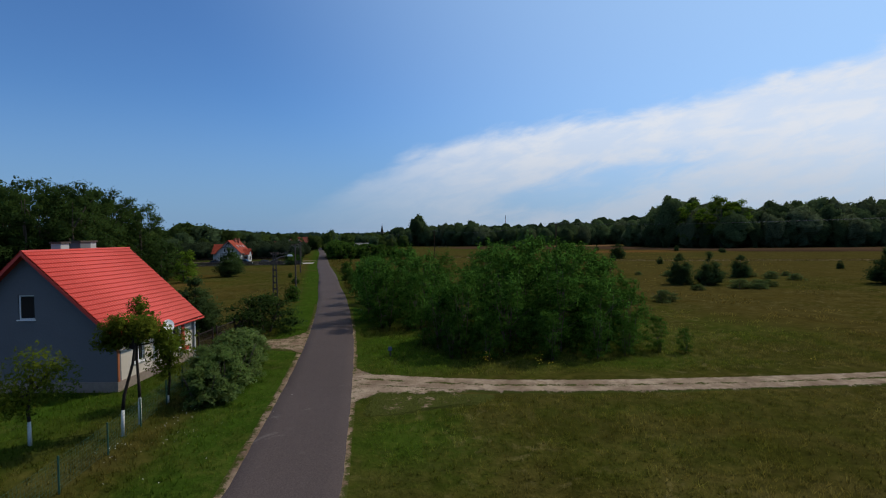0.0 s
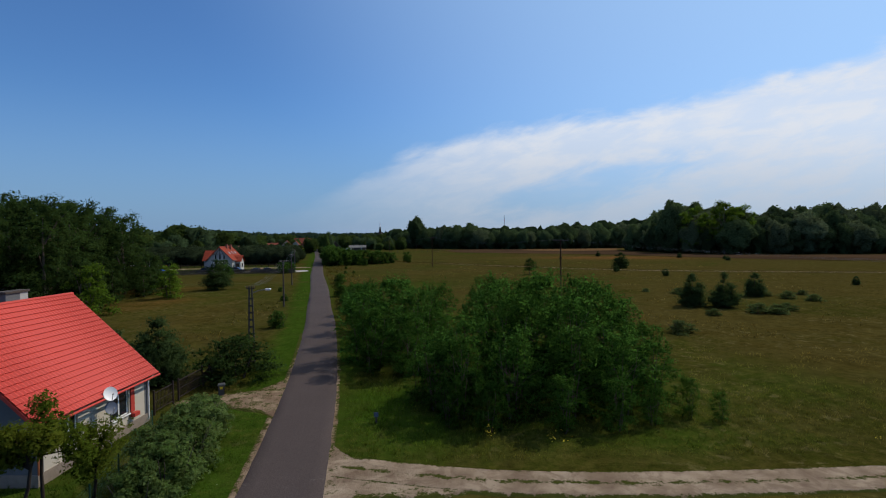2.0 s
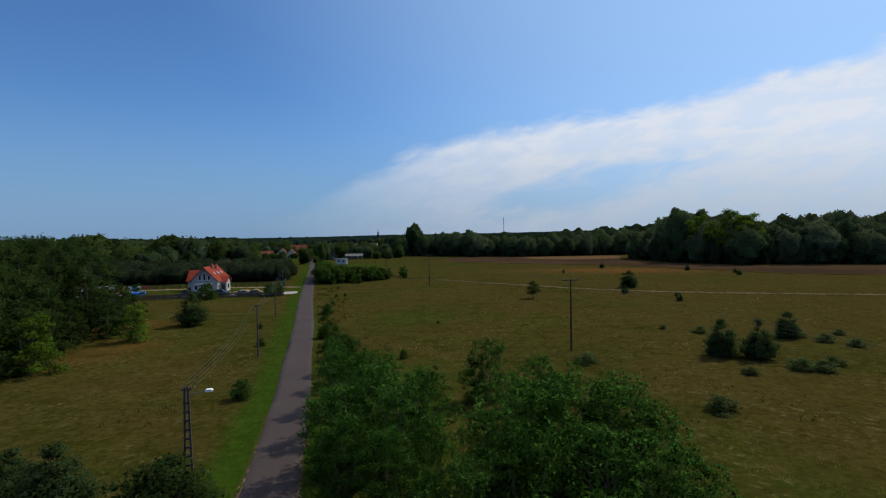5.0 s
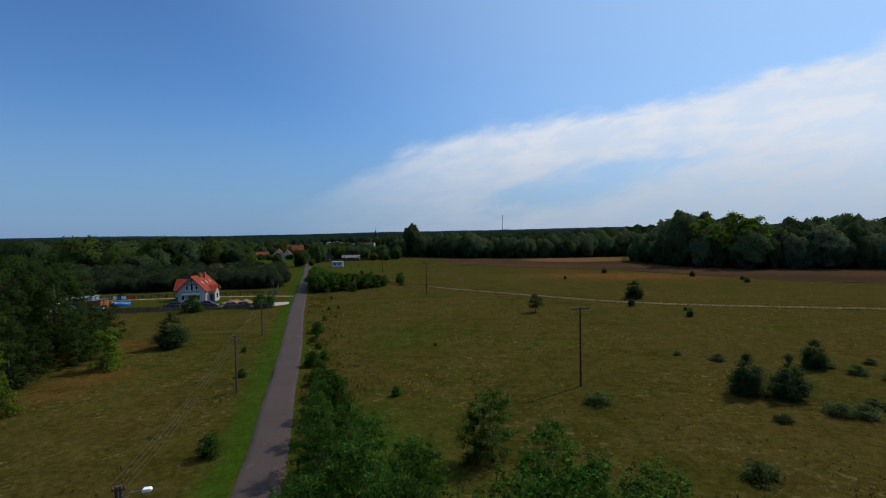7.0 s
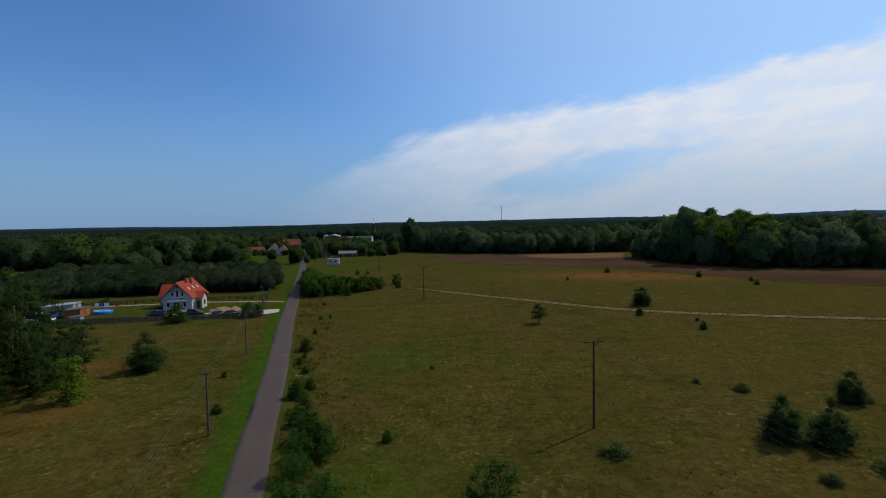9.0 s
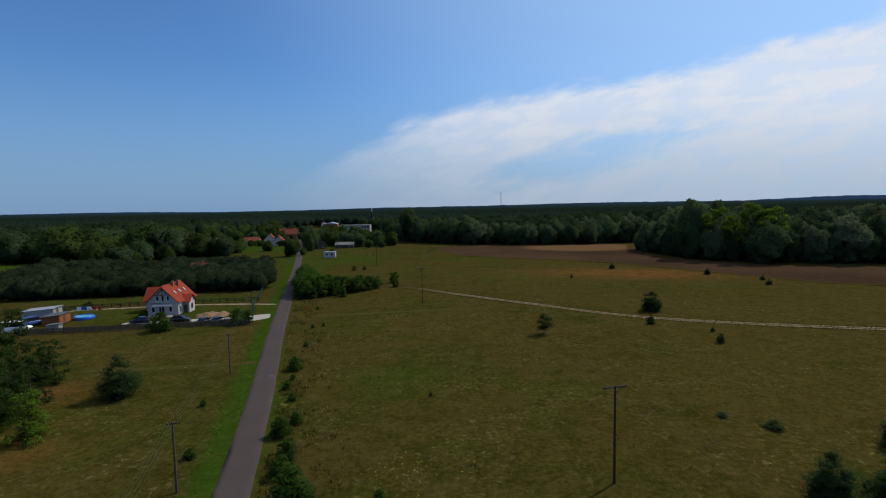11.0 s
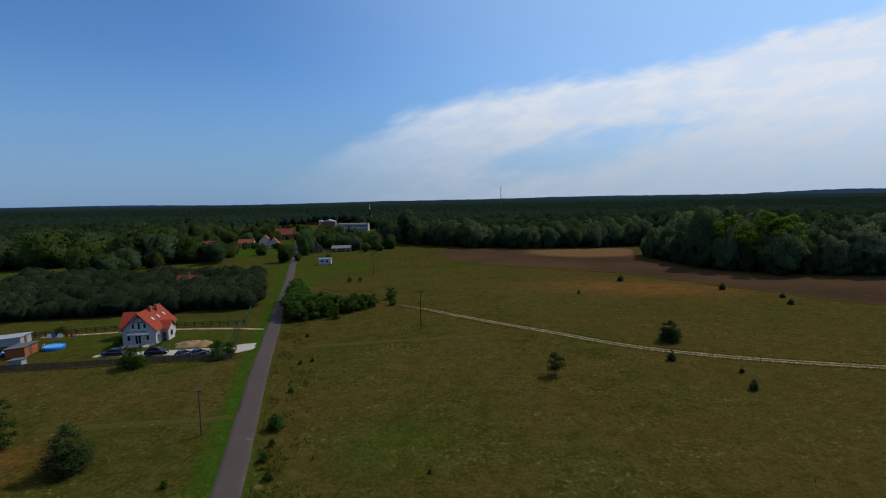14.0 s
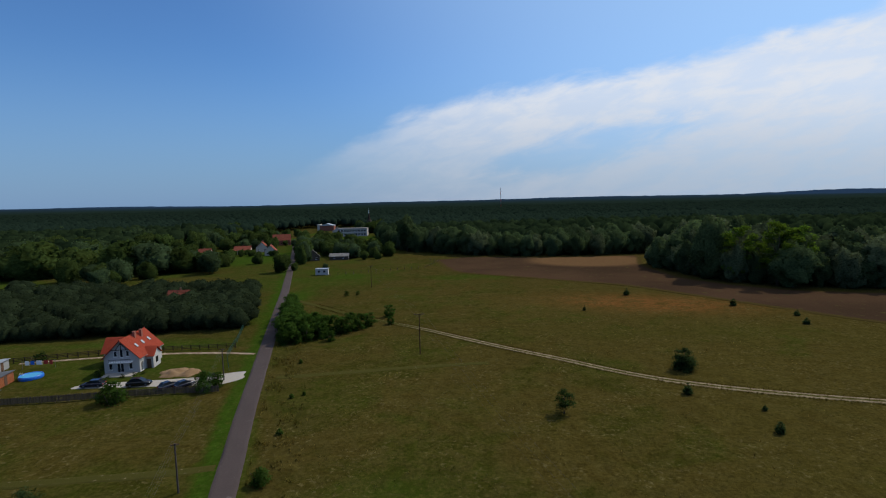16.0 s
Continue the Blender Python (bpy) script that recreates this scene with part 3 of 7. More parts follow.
def sheet(name, poly, z, mat, step, bare_edge, seed, attr="bare", full=0.6):
    """A flat sheet inside a polygon, with wavering edges; the attribute fades towards the edge."""
    rng = np.random.default_rng(seed)
    p = smooth_line(list(poly) + [poly[0]], step, 0.8)
    n = len(p)
    c = p.mean(0)
    wob = np.convolve(np.r_[rng.normal(0, 1, n), np.zeros(8)], np.ones(5) / 5, "same")[:n]
    rings, vals = [], []
    for k, val in ((1.0, bare_edge), (0.88, 0.6 * full), (0.7, 0.9 * full), (0.4, full)):
        rings.append(c + (p - c) * (k + (0.05 * wob[:, None] if k == 1.0 else 0)))
        vals += [val] * n
    v = np.concatenate(rings + [c[None]])
    v = np.concatenate([v, np.full((len(v), 1), z)], 1)
    v[:n, 2] = -0.1
    faces = []
    for r in range(3):
        for i in range(n):
            faces.append((r * n + i, r * n + (i + 1) % n, (r + 1) * n + (i + 1) % n, (r + 1) * n + i))
    for i in range(n):
        faces.append((3 * n + i, 3 * n + (i + 1) % n, 4 * n, 4 * n))
    g = Geo()
    g.add(v, [tuple(dict.fromkeys(q)) for q in faces])
    me = g.mesh(name, mat)
    attribute(me, attr, vals + [full])
    return me


solid("dirt_driveway", sheet("dirt_driveway", [(-8.2, 26.6), (-9.4, 29.0), (-11.2, 31.2), (-13.8, 32.4), (-18.2, 32.7), (-18.2, 35.0), (-15.0, 35.3), (-13.4, 36.4), (-12.4, 39.4), (-11.0, 42.0), (-10.2, 36)], 0.024, M_DIRT, 0.5, 0.1, 8), M_DIRT,
      "bare sandy driveway from the road to the gate", "driveway", "structure")
solid("track_mouth", sheet("track_mouth", [(-7.0, 28.2), (-5.7, 26.5), (-4.4, 25.5), (-2.6, 24.9), (0, 24.6), (1.6, 23.6), (0.6, 22.7), (-1.8, 22.2), (-3.8, 22.4), (-5.0, 21.6), (-5.6, 20.0), (-6.7, 22.6)], 0.018, M_SAND, 0.7, 0.1, 9, full=0.7), M_SAND,
      "sandy mouth of the farm track beside the asphalt", "dirt track", "structure")
solid("bare_patch", sheet("bare_patch", [(-4.6, 22.5), (-2.0, 22.5), (1.8, 22.5), (0.8, 21.2), (-1.6, 20.4), (-3.4, 19.4), (-4.7, 19.2)], 0.012, M_DIRT, 0.5, 0.05, 15, full=0.31), M_DIRT,
      "thin weedy ground with bare sand beside the track", "bare ground", "structure")
solid("paved_drive", sheet("paved_drive", [(-43.8, 150.6), (-45.0, 155.8), (-47.5, 154.8), (-52, 152.2), (-62, 150.4), (-78, 148.6), (-79.2, 145.9), (-63, 146.2), (-47.5, 146.6)], 0.03, M_PAVING, 1.2, 1, 10), M_PAVING,
      "pale paved drive and parking strip", "driveway", "structure")
solid("garden_path", strip("garden_path", smooth_line([(-68.5, 160.6), (-60, 161.9), (-54.5, 162.8)], 1.0), (-0.5, 0.5), 0.03, M_PAVING, 0.03, 11), M_PAVING, "pale garden path to the door", "path", "structure")
solid("field_lane", strip("field_lane", smooth_line([(-76, 168.6), (-64, 169.2), (-55, 168.6), (-48.6, 167.4)], 1.0), (-0.8, -0.4, 0.4, 0.8), 0.03, M_SAND, 0.1, 14, (0.3, 0.9, 0.9, 0.3)), M_SAND, "sandy lane from the road behind the garden", "path", "structure")
solid("back_path", strip("back_path", smooth_line([(-104, 162.6), (-96, 164.6), (-88, 166.4), (-80, 167.8)], 1.0), (-0.6, -0.3, 0.3, 0.6), 0.03, M_SAND, 0.1, 12, (0.3, 0.9, 0.9, 0.3)), M_SAND, "sandy path behind the garden", "path", "structure")

tilled = [(-11, 354), (-6, 325), (0, 301), (12, 291), (27, 282), (50, 267), (71, 254), (85, 235), (97, 218), (120, 186), (160, 172), (230, 165), (300, 190), (210, 218), (160, 229), (131, 237), (116, 250), (104, 270), (103, 315), (118, 359), (60, 357), (11, 368)]
tl = smooth_line(tilled + [tilled[0]], 3.0)
area = 0.5 * np.sum(tl[:-1, 0] * tl[1:, 1] - tl[1:, 0] * tl[:-1, 1])
tin = tl - normals(tl) * 5.0 * (1 if area > 0 else -1)
nt = len(tl)
tg = Geo().add([(x, y, 0.03) for x, y in tl] + [(x, y, 0.05) for x, y in tin], [tuple(i + nt for i in t) for t in tessellate_polygon([[Vector((x, y, 0)) for x, y in tin]])] + [(i, (i + 1) % nt, (i + 1) % nt + nt, i + nt) for i in range(nt)])
tm = tg.mesh("ploughed_field", M_TILLED)
attribute(tm, "bare", [0.0] * nt + [1.0] * nt)
solid("ploughed_field", tm, M_TILLED, "brown tilled field with a paler stubble corner", "field", "structure")


# ---- trees and shrubs ----
def leaf_cloud(name, lobes, count, size, mat, seed, core=0.0, droop=0.0, shell=(0.25, 1.15), slim=0.34, hang=False, up=0.6):
    """A crown: leaf sprays through and over many lobes (centre, radii); core: the share of each lobe that a loose inner mass fills."""
    rng = np.random.default_rng(seed)
    cen, rad = np.array([l[0] for l in lobes], float), np.array([l[1] for l in lobes], float)
    wgt = (rad[:, 0] * rad[:, 1] + rad[:, 0] * rad[:, 2] * 2)
    k = rng.choice(len(lobes), count, p=wgt / wgt.sum())
    d = rng.normal(0, 1, (count, 3))
    d /= np.linalg.norm(d, axis=1)[:, None]
    if not hang:
        d[:, 2] = np.where(d[:, 2] < -0.35, -d[:, 2] * 0.6, d[:, 2])
    r = shell[0] + (shell[1] - shell[0]) * rng.random(count) ** 0.6 + 0.3 * (rng.random(count) < 0.15) * rng.random(count)
    p = cen[k] + rad[k] * d * r[:, None]
    nrm = d * 0.5 + rng.normal(0, 0.6, (count, 3)) + (0, 0, 0.5)
    nrm /= np.linalg.norm(nrm, axis=1)[:, None]
    a = np.cross(nrm, rng.normal(0, 1, (count, 3)))
    a /= np.linalg.norm(a, axis=1)[:, None] + 1e-9
    b = np.cross(nrm, a)
    s = size * (0.5 + 0.9 * rng.random(count))[:, None]
    tip = a * s + np.array((0, 0, -droop)) * s
    v = np.stack([p - tip * 0.5, p + b * s * slim + nrm * s * 0.08, p + tip * 0.55, p - b * s * slim + nrm * s * 0.08], 1).reshape(-1, 3)
    soft = d * 0.4 + nrm * 0.35 + (0, 0, up)
    soft = np.repeat(soft / np.linalg.norm(soft, axis=1)[:, None], 4, 0)
    i = np.arange(count) * 4
    verts, tris, nors = [v], [np.stack([i, i + 2, i + 1], 1), np.stack([i, i + 3, i + 2], 1)], [soft]
    base = len(v)
    if core:
        bm = bmesh.new()
        bmesh.ops.create_icosphere(bm, subdivisions=1, radius=1.0)
        bm.verts.ensure_lookup_table()
        iv = np.array([q.co for q in bm.verts])
        fv = np.array([[q.index for q in f.verts] for f in bm.faces])
        bm.free()
        for c, q in zip(cen, rad):
            jag = core * (0.7 + 0.55 * rng.random((len(iv), 1)))
            verts.append(c + iv * q * jag)
            tris.append(fv + base)
            nors.append(iv * 0.5 + (0, 0, up))
            base += len(iv)
    me = array_mesh(name, np.concatenate(verts), np.concatenate(tris), mat, True)
    nors = np.concatenate(nors)
    if len(me.vertices) == len(nors):
        me.normals_split_custom_set_from_vertices(nors.tolist())
    return me


def canopy(name, height, radius, low, leaves, size, mat, seed, lump=0.45, up=0.5, sub=3, slim=0.4):
    """A full crown seen from afar: one uneven leafy mass with bays and bulges, and sprays standing out of it."""
    rng = np.random.default_rng(seed)
    bm = bmesh.new()
    bmesh.ops.create_icosphere(bm, subdivisions=sub, radius=1.0)
    bm.verts.ensure_lookup_table()
    iv = np.array([q.co for q in bm.verts])
    fv = np.array([[q.index for q in f.verts] for f in bm.faces])
    bm.free()
    off = np.array((seed * 1.37 % 50, seed * 2.11 % 50, 0.5))
    bulge = np.array([1 + lump * (noise.noise(q * 1.6 + off) + 0.75 * noise.noise(q * 3.4 - off) + 0.65 * noise.noise(q * 7.0 + off)) for q in iv])
    v = iv * bulge[:, None]
    v[:, :2] *= (1.0 - 0.12 * np.clip(v[:, 2:], 0, 1.2))
    v = v * (radius, radius, height * (1 - low) / 2) + (0, 0, height * (1 + low) / 2)
    fn = np.cross(v[fv[:, 1]] - v[fv[:, 0]], v[fv[:, 2]] - v[fv[:, 0]])
    area = np.linalg.norm(fn, axis=1)
    vn = np.zeros_like(v)
    for k in range(3):
        np.add.at(vn, fv[:, k], fn)
    vn /= np.linalg.norm(vn, axis=1)[:, None]
    k = rng.choice(len(fv), leaves, p=area / area.sum())
    b = rng.dirichlet((1, 1, 1), leaves)
    p = (v[fv[k]] * b[..., None]).sum(1)
    n0 = fn[k] / area[k][:, None]
    p += n0 * (rng.uniform(-0.3, 1.3, (leaves, 1)) * size)
    nrm = n0 * 0.4 + rng.normal(0, 0.6, (leaves, 3)) + (0, 0, 0.3)
    nrm /= np.linalg.norm(nrm, axis=1)[:, None]
    a = np.cross(nrm, rng.normal(0, 1, (leaves, 3)))
    a /= np.linalg.norm(a, axis=1)[:, None] + 1e-9
    c = np.cross(nrm, a)
    s = size * (0.5 + 0.9 * rng.random(leaves))[:, None]
    q = np.stack([p - a * s * 0.5, p + c * s * slim, p + a * s * 0.55, p - c * s * slim], 1).reshape(-1, 3)
    i = np.arange(leaves) * 4 + len(v)
    nl = np.repeat(n0 * 0.35 + nrm * 0.6 + (0, 0, up), 4, 0)
    nors = np.concatenate([vn * 0.8 + (0, 0, up), nl])
    me = array_mesh(name, np.concatenate([v, q]), np.concatenate([fv, np.stack([i, i + 2, i + 1], 1), np.stack([i, i + 3, i + 2], 1)]), mat, True)
    if len(me.vertices) == len(nors):
        me.normals_split_custom_set_from_vertices((nors / np.linalg.norm(nors, axis=1)[:, None]).tolist())
    return me


def far_tree(name, label, category, height, radius, low, leaves, size, mat, seed, r, group="", sub=3, lump=0.45):
    ob = thing(name, pose(0, 0, 0), label, category, group)
    part("trunk", trunk_geo(seed, height, r, random_lobes(seed, 6, height, radius, low), 1, 2, n=5), M_BARK, ob, smooth=True)
    part("crown", canopy("crown", height, radius, low, leaves, size, mat, seed, lump, sub=sub), mat, ob)
    return ob


def random_lobes(seed, n, height, radius, low=0.25, flat=0.8, top=1.0, lean=0.0, small=1.0):
    """Lobes of an uneven crown between low * height and the top."""
    rng = np.random.default_rng(seed)
    out = []
    for i in range(n):
        f = (i + 0.5) / n
        z = height * (low + (1 - low) * f)
        env = radius * math.sin(math.pi * min(1, max(0.12, 0.22 + (0.72 if top <= 1 else 0.58) * f))) ** 0.7 * (1.0 if f < 0.75 else top)
        a = i * 2.4 + rng.random() * 1.2
        q = env * (0.35 + 0.45 * rng.random() if n < 14 else 0.15 + 0.75 * rng.random() ** 0.7)
        s = radius * (0.42 + 0.22 * rng.random()) * (1.0 - 0.25 * f) * (1.0 if n < 14 else 0.8 if n < 20 else 0.62) * small
        out.append(((q * math.cos(a) + lean * f, q * math.sin(a), z - s * 0.6), (s, s * (0.85 + 0.3 * rng.random()), s * flat)))
    return out


def trunk_geo(seed, height, r, lobes, stems=1, limbs=6, spread=0.5, n=7):
    rng = np.random.default_rng(seed + 77)
    g = Geo()
    for s in range(stems):
        a = rng.random() * 6.28
        ox, oy = (spread * math.cos(a), spread * math.sin(a)) if stems > 1 else (0, 0)
        pts = [(ox * f * 1.6 + (ox if f == 0 else ox) + 0.08 * height * 0.3 * (rng.random() - 0.5) * (f > 0), oy * f * 1.6 + oy + 0.08 * height * 0.3 * (rng.random() - 0.5) * (f > 0), f * height * 0.82 - (0.1 if f == 0 else 0)) for f in (0, 0.08, 0.25, 0.5, 0.75, 1.0)]
        g.tube(pts, [r * 1.35, r, r * 0.85, r * 0.62, r * 0.36, r * 0.12], n)
    for i in range(limbs):
        c, _ = lobes[int(rng.integers(len(lobes)))]
        z0 = max(0.2 * height, c[2] * (0.45 + 0.25 * rng.random()))
        mid = (c[0] * 0.45, c[1] * 0.45, (z0 + c[2]) * 0.52)
        g.tube([(0, 0, z0), mid, (c[0] * 0.95, c[1] * 0.95, c[2])], [r * 0.5, r * 0.33, r * 0.1], 5, False)
    return g


def make_tree(name, label, category, height, radius, lobes_n, leaves, size, mat, seed, low=0.25, r=0.14, stems=1, flat=0.8, top=1.0, group="", lobes=None, limbs=6, bark=None, droop=0.0, core=0.0, small=1.0, slim=0.34, shell=(0.25, 1.15)):
    lobes = lobes or random_lobes(seed, lobes_n, height, radius, low, flat, top, 0.0, small)
    ob = thing(name, pose(0, 0, 0), label, category, group)
    part("trunk", trunk_geo(seed, height, r, lobes, stems, limbs), bark or M_BARK, ob, smooth=True)
    part("crown", leaf_cloud("crown", lobes, leaves, size, mat, seed, core, droop, shell, slim), mat, ob)
    return ob


def place(ob, x, y, s=1.0, rz=None, z=-0.06, sz=None, label="", category="", group=""):
    """A copy of a thing at a place, turned and scaled."""
    rz = random.uniform(0, 6.283) if rz is None else rz
    m = Matrix.LocRotScale((x, y, z), Euler((0, 0, rz)), (s, s, sz or s))
    return tagged(copy_thing(ob, m), label, category, group)


def drop(ob):
    for o in (*ob.children_recursive, ob):
        bpy.data.objects.remove(o)


def pine_lobes(seed, height, radius, tiers=9):
    """Whorls of rising sprays on a cone that ends in a leader."""
    rng = np.random.default_rng(seed)
    out = []
    for i in range(tiers):
        f = i / (tiers - 1)
        z = height * (0.1 + 0.84 * f + rng.uniform(-0.02, 0.02))
        q = radius * (1 - f ** 1.5) ** 0.7 * (0.8 + 0.2 * min(1, f * 5)) * rng.uniform(0.85, 1.12) + 0.05
        n = max(2, int(round(7 * (1 - f))))
        for j in range(n):
            a = j * 6.283 / n + i * 1.1 + rng.random() * 0.6
            rr = q * (0.45 + 0.25 * rng.random())
            s = max(radius * 0.2, q * 0.46)
            out.append(((rr * math.cos(a), rr * math.sin(a), z + height * 0.05 * rng.normal()), (s, s, max(s * 0.75, height * 0.085))))
    out.append(((0, 0, height * 0.93), (radius * 0.18, radius * 0.18, height * 0.08)))
    return out


# thicket of young robinias beside the road
def shoots(seed, height, radius, n):
    """Slim leafy shoots that stand out of a crown's top and sides."""
    rng = np.random.default_rng(seed)
    out = []
    for i in range(n):
        a, f = rng.random() * 6.283, rng.random()
        q = radius * (0.25 + 0.85 * f)
        s = rng.uniform(0.16, 0.3)
        out.append(((q * math.cos(a), q * math.sin(a), height * (1.04 - 0.5 * f * f) - rng.random() * 0.8), (s, s, rng.uniform(0.5, 0.95))))
    return out


robinias = [make_tree("robinia_tree", "young robinia with dense feathery green leaves in a roadside thicket", "tree", 7.2, 2.7, 52, 4800, 0.3, F_ROBINIA, 100 + i, 0.14, 0.07, 3 if i == 1 else 2, 0.6, group="roadside thicket", limbs=10, slim=0.28,
                      core=0.68, shell=(0.65, 1.25), lobes=random_lobes(100 + i, (44, 36, 50, 30)[i], 7.2, (2.7, 2.4, 2.9, 2.5)[i], 0.12, 0.62, 1.0, 0.0, (0.9, 1.0, 0.8, 1.1)[i]) + shoots(130 + i, 7.0, 2.4, 16))
            for i in range(4)]
THICKET = [(3.25, 41.5, 7), (6.75, 42.2, 7.2), (10.05, 42.4, 7), (5.15, 38.4, 7.5), (8.55, 38.8, 7.1), (2.15, 37.4, 6.7), (10.95, 39.2, 6.2), (6.65, 51, 5.8), (4.95, 48, 5), (8.55, 47.4, 5),
           (0.45, 34, 5.4), (3.75, 34.6, 6.4), (7.15, 34.8, 6.5), (10.15, 35.2, 5.6), (11.95, 35.8, 4.6), (-1.05, 35.8, 3.9), (0.05, 31.2, 4.6), (3.05, 31, 4.9), (6.25, 31.2, 5.2), (9.05, 31.4, 4.7),
           (11.25, 32.6, 3.9), (-1.4, 32.4, 4.3), (1.45, 29.2, 2.7), (5.25, 28.9, 3), (8.05, 29.2, 2.8), (-0.6, 29.8, 2.6), (-2.6, 33.6, 2.9), (12.55, 31, 2.3), (14.05, 30.5, 1.6), (10.25, 29.9, 2.1),
           (-8, 43.6, 5.9), (-5.6, 46.4, 6.7), (-3.4, 43.6, 6.1), (-1.7, 46.6, 5.9), (-6.4, 40.6, 5), (-3.8, 39.6, 4.7), (-8.8, 50.4, 6), (-5.4, 50.8, 6.2), (-2.6, 50.4, 5.2), (-10.8, 56.2, 5.3),
           (-8, 55.8, 5.4), (-1.4, 42, 4.4), (-12.2, 62, 4.4), (-9.6, 60.6, 3.8), (-13.6, 67.4, 3.9), (1.8, 57.4, 4.2), (3.2, 58.2, 5.9)]
for k, (x, y, h) in enumerate(THICKET):
    place(robinias[k % 4], x, y, h / 7.2 * 1.04, k * 1.7, sz=h / 7.2)
for o in robinias:
    drop(o)

# roadside bushes
bushes = [make_tree("bush", "low dark green roadside bush", "bush", 2.2, 1.3, 12, 1700, 0.24, F_BUSH, 200 + i, 0.05, 0.04, 3, 0.75, group="roadside bushes", limbs=4) for i in range(3)]
for k, (x, y, h) in enumerate([(-25.8, 110.8, 2.3), (-24.2, 102, 1.3), (-22.1, 97.9, 1.1), (-20.0, 87.2, 2.2), (-17.4, 82.0, 2.2), (-14.4, 74.2, 3.4), (-13.0, 71.0, 3.6), (-20.6, 59, 2.0), (-28.0, 82.2, 1.2), (-6.5, 74.2, 1.1), (-24.6, 106, 1.0), (-28.2, 125, 1.0),
                               (-31.0, 139.5, 0.9), (-29.0, 141, 0.8), (-16.9, 78.6, 2.2), (-19.2, 90.5, 1.5), (-33.8, 96.5, 0.9), (-64.8, 138.6, 4.5), (-50.5, 145.2, 3.6), (-48.6, 146.6, 3.0), (-49.6, 143.2, 2.6), (-35.5, 160, 0.9), (-3, 99, 0.5)]):
    place(bushes[k % 3], x, y, h / 2.2, k * 2.1)
far_shrubs = [make_tree("shrub", "dense green field shrub", "bush", 5.5, 3.0, 15, 1900, 0.5, F_BUSH, 220 + i, 0.05, 0.08, 3, 0.8, core=0.5, group="shrubs along the road", limbs=4) for i in range(3)]
for k, (x, y, h) in enumerate([(-47.6, 180, 5.6), (-43.6, 177.6, 4.8), (-49.6, 187, 6.2), (-45.6, 186, 6.0), (-40, 178.6, 4.6), (-36.2, 180.6, 4.0), (-33.4, 186, 4.8), (-29.6, 189.6, 4.6), (-25.2, 193.6, 3.6), (-52.6, 196, 6.2), (-48.5, 194.5, 5.6), (-55.4, 205, 6.0), (-51.4, 203, 5.2),
                               (-57.6, 213, 5.6), (-41.6, 184.6, 5.0), (-37.6, 187, 4.4), (-45, 176.2, 4.0), (-20.4, 205.0, 3.5), (-19.0, 195, 2.2), (-54.0, 188, 4.2), (-33, 178, 2.6), (-60, 222, 4.4), (-42, 241, 1.9), (-38, 243, 1.5), (-46.4, 182.6, 6.2), (-43.0, 182, 5.8), (-39.6, 183.4, 5.4), (-36, 184.2, 5.0), (-50.6, 191, 6.4), (-47, 190.4, 6.0), (-43.4, 189, 5.4), (-40, 190, 4.8), (-30.6, 186.6, 4.4), (-52.6, 199, 6.2), (-27, 190.6, 4.0), (-41.8, 176, 3.4), (-50, 184.4, 5.2)]):
    x = max(x, road_x(y) + 2.2 + 0.5 * h)
    place(far_shrubs[k % 3], x, y, h / 5.5 * 1.1, k * 1.3, sz=h / 5.5 * 1.15)

# young pines and shrubs in the meadow
pines = [make_tree("young_pine", "young bushy pine standing alone in the meadow", "pine tree", 4.6, 2.0, 0, 3600, 0.26, F_PINE, 300 + i, r=0.09, lobes=pine_lobes(300 + i, 4.4, 2.15, 9), limbs=6, group="meadow pines", core=0.75, slim=0.24, shell=(0.5, 1.35)) for i in range(2)]
for k, (x, y, h, wd) in enumerate([(33.0, 73.6, 4.8, 1.0), (36.6, 72.2, 4.5, 1.05), (47.4, 83.4, 4.0, 1.05), (60.5, 70.5, 4.7, 1.15), (50.3, 123.4, 1.9, 1), (43.5, 139, 2.1, 1), (48.9, 152, 5.0, 1.25), (65.4, 233.4, 2.5, 1.1), (93.3, 212.4, 2.5, 1.1),
                                   (104, 197.4, 1.7, 1.2), (99.8, 187.4, 1.9, 1.3), (43, 208.8, 1.6, 0.8), (76, 99.4, 1.8, 1), (53.1, 131.6, 1.0, 1.1)]):
    place(pines[k % 2], x, y, h / 4.6 * wd, k * 1.9, sz=h / 4.6)
low_shrub = make_tree("low_shrub", "low spreading shrub in dry meadow grass", "bush", 1.6, 1.5, 14, 1700, 0.2, F_SCRUB, 330, 0.05, 0.04, 3, 0.6, group="meadow shrubs", limbs=4)
for k, (x, y, h) in enumerate([(50.8, 80.6, 1.5), (42.8, 68.6, 1.3), (38.2, 67, 1.6), (40.2, 66.4, 1.5), (22.8, 54.6, 1.6), (31.7, 65.4, 1.0), (37.4, 88, 1.2), (33.2, 91.2, 0.8), (15.7, 70.8, 1.6), (49.2, 83.8, 1.2), (52.6, 77.6, 1.3), (56, 85, 1.0)]):
    place(low_shrub, x, y, h / 1.6 * 1.2, k * 2.3, sz=h / 1.6 * 0.85)
lone = make_tree("small_tree", "small rounded broadleaf tree alone in the meadow", "tree", 4.4, 1.7, 9, 2200, 0.3, F_OAK, 340, 0.35, 0.09)
place(lone, 18.8, 131.3, 1.0, 0.4)
spruce = make_tree("spruce_tree", "broad bushy spruce on the grass", "spruce tree", 6.4, 3.2, 0, 5600, 0.34, F_PINE, 350, r=0.14, lobes=pine_lobes(350, 6.4, 3.0, 9), limbs=8, core=0.6, slim=0.22, shell=(0.4, 1.5))
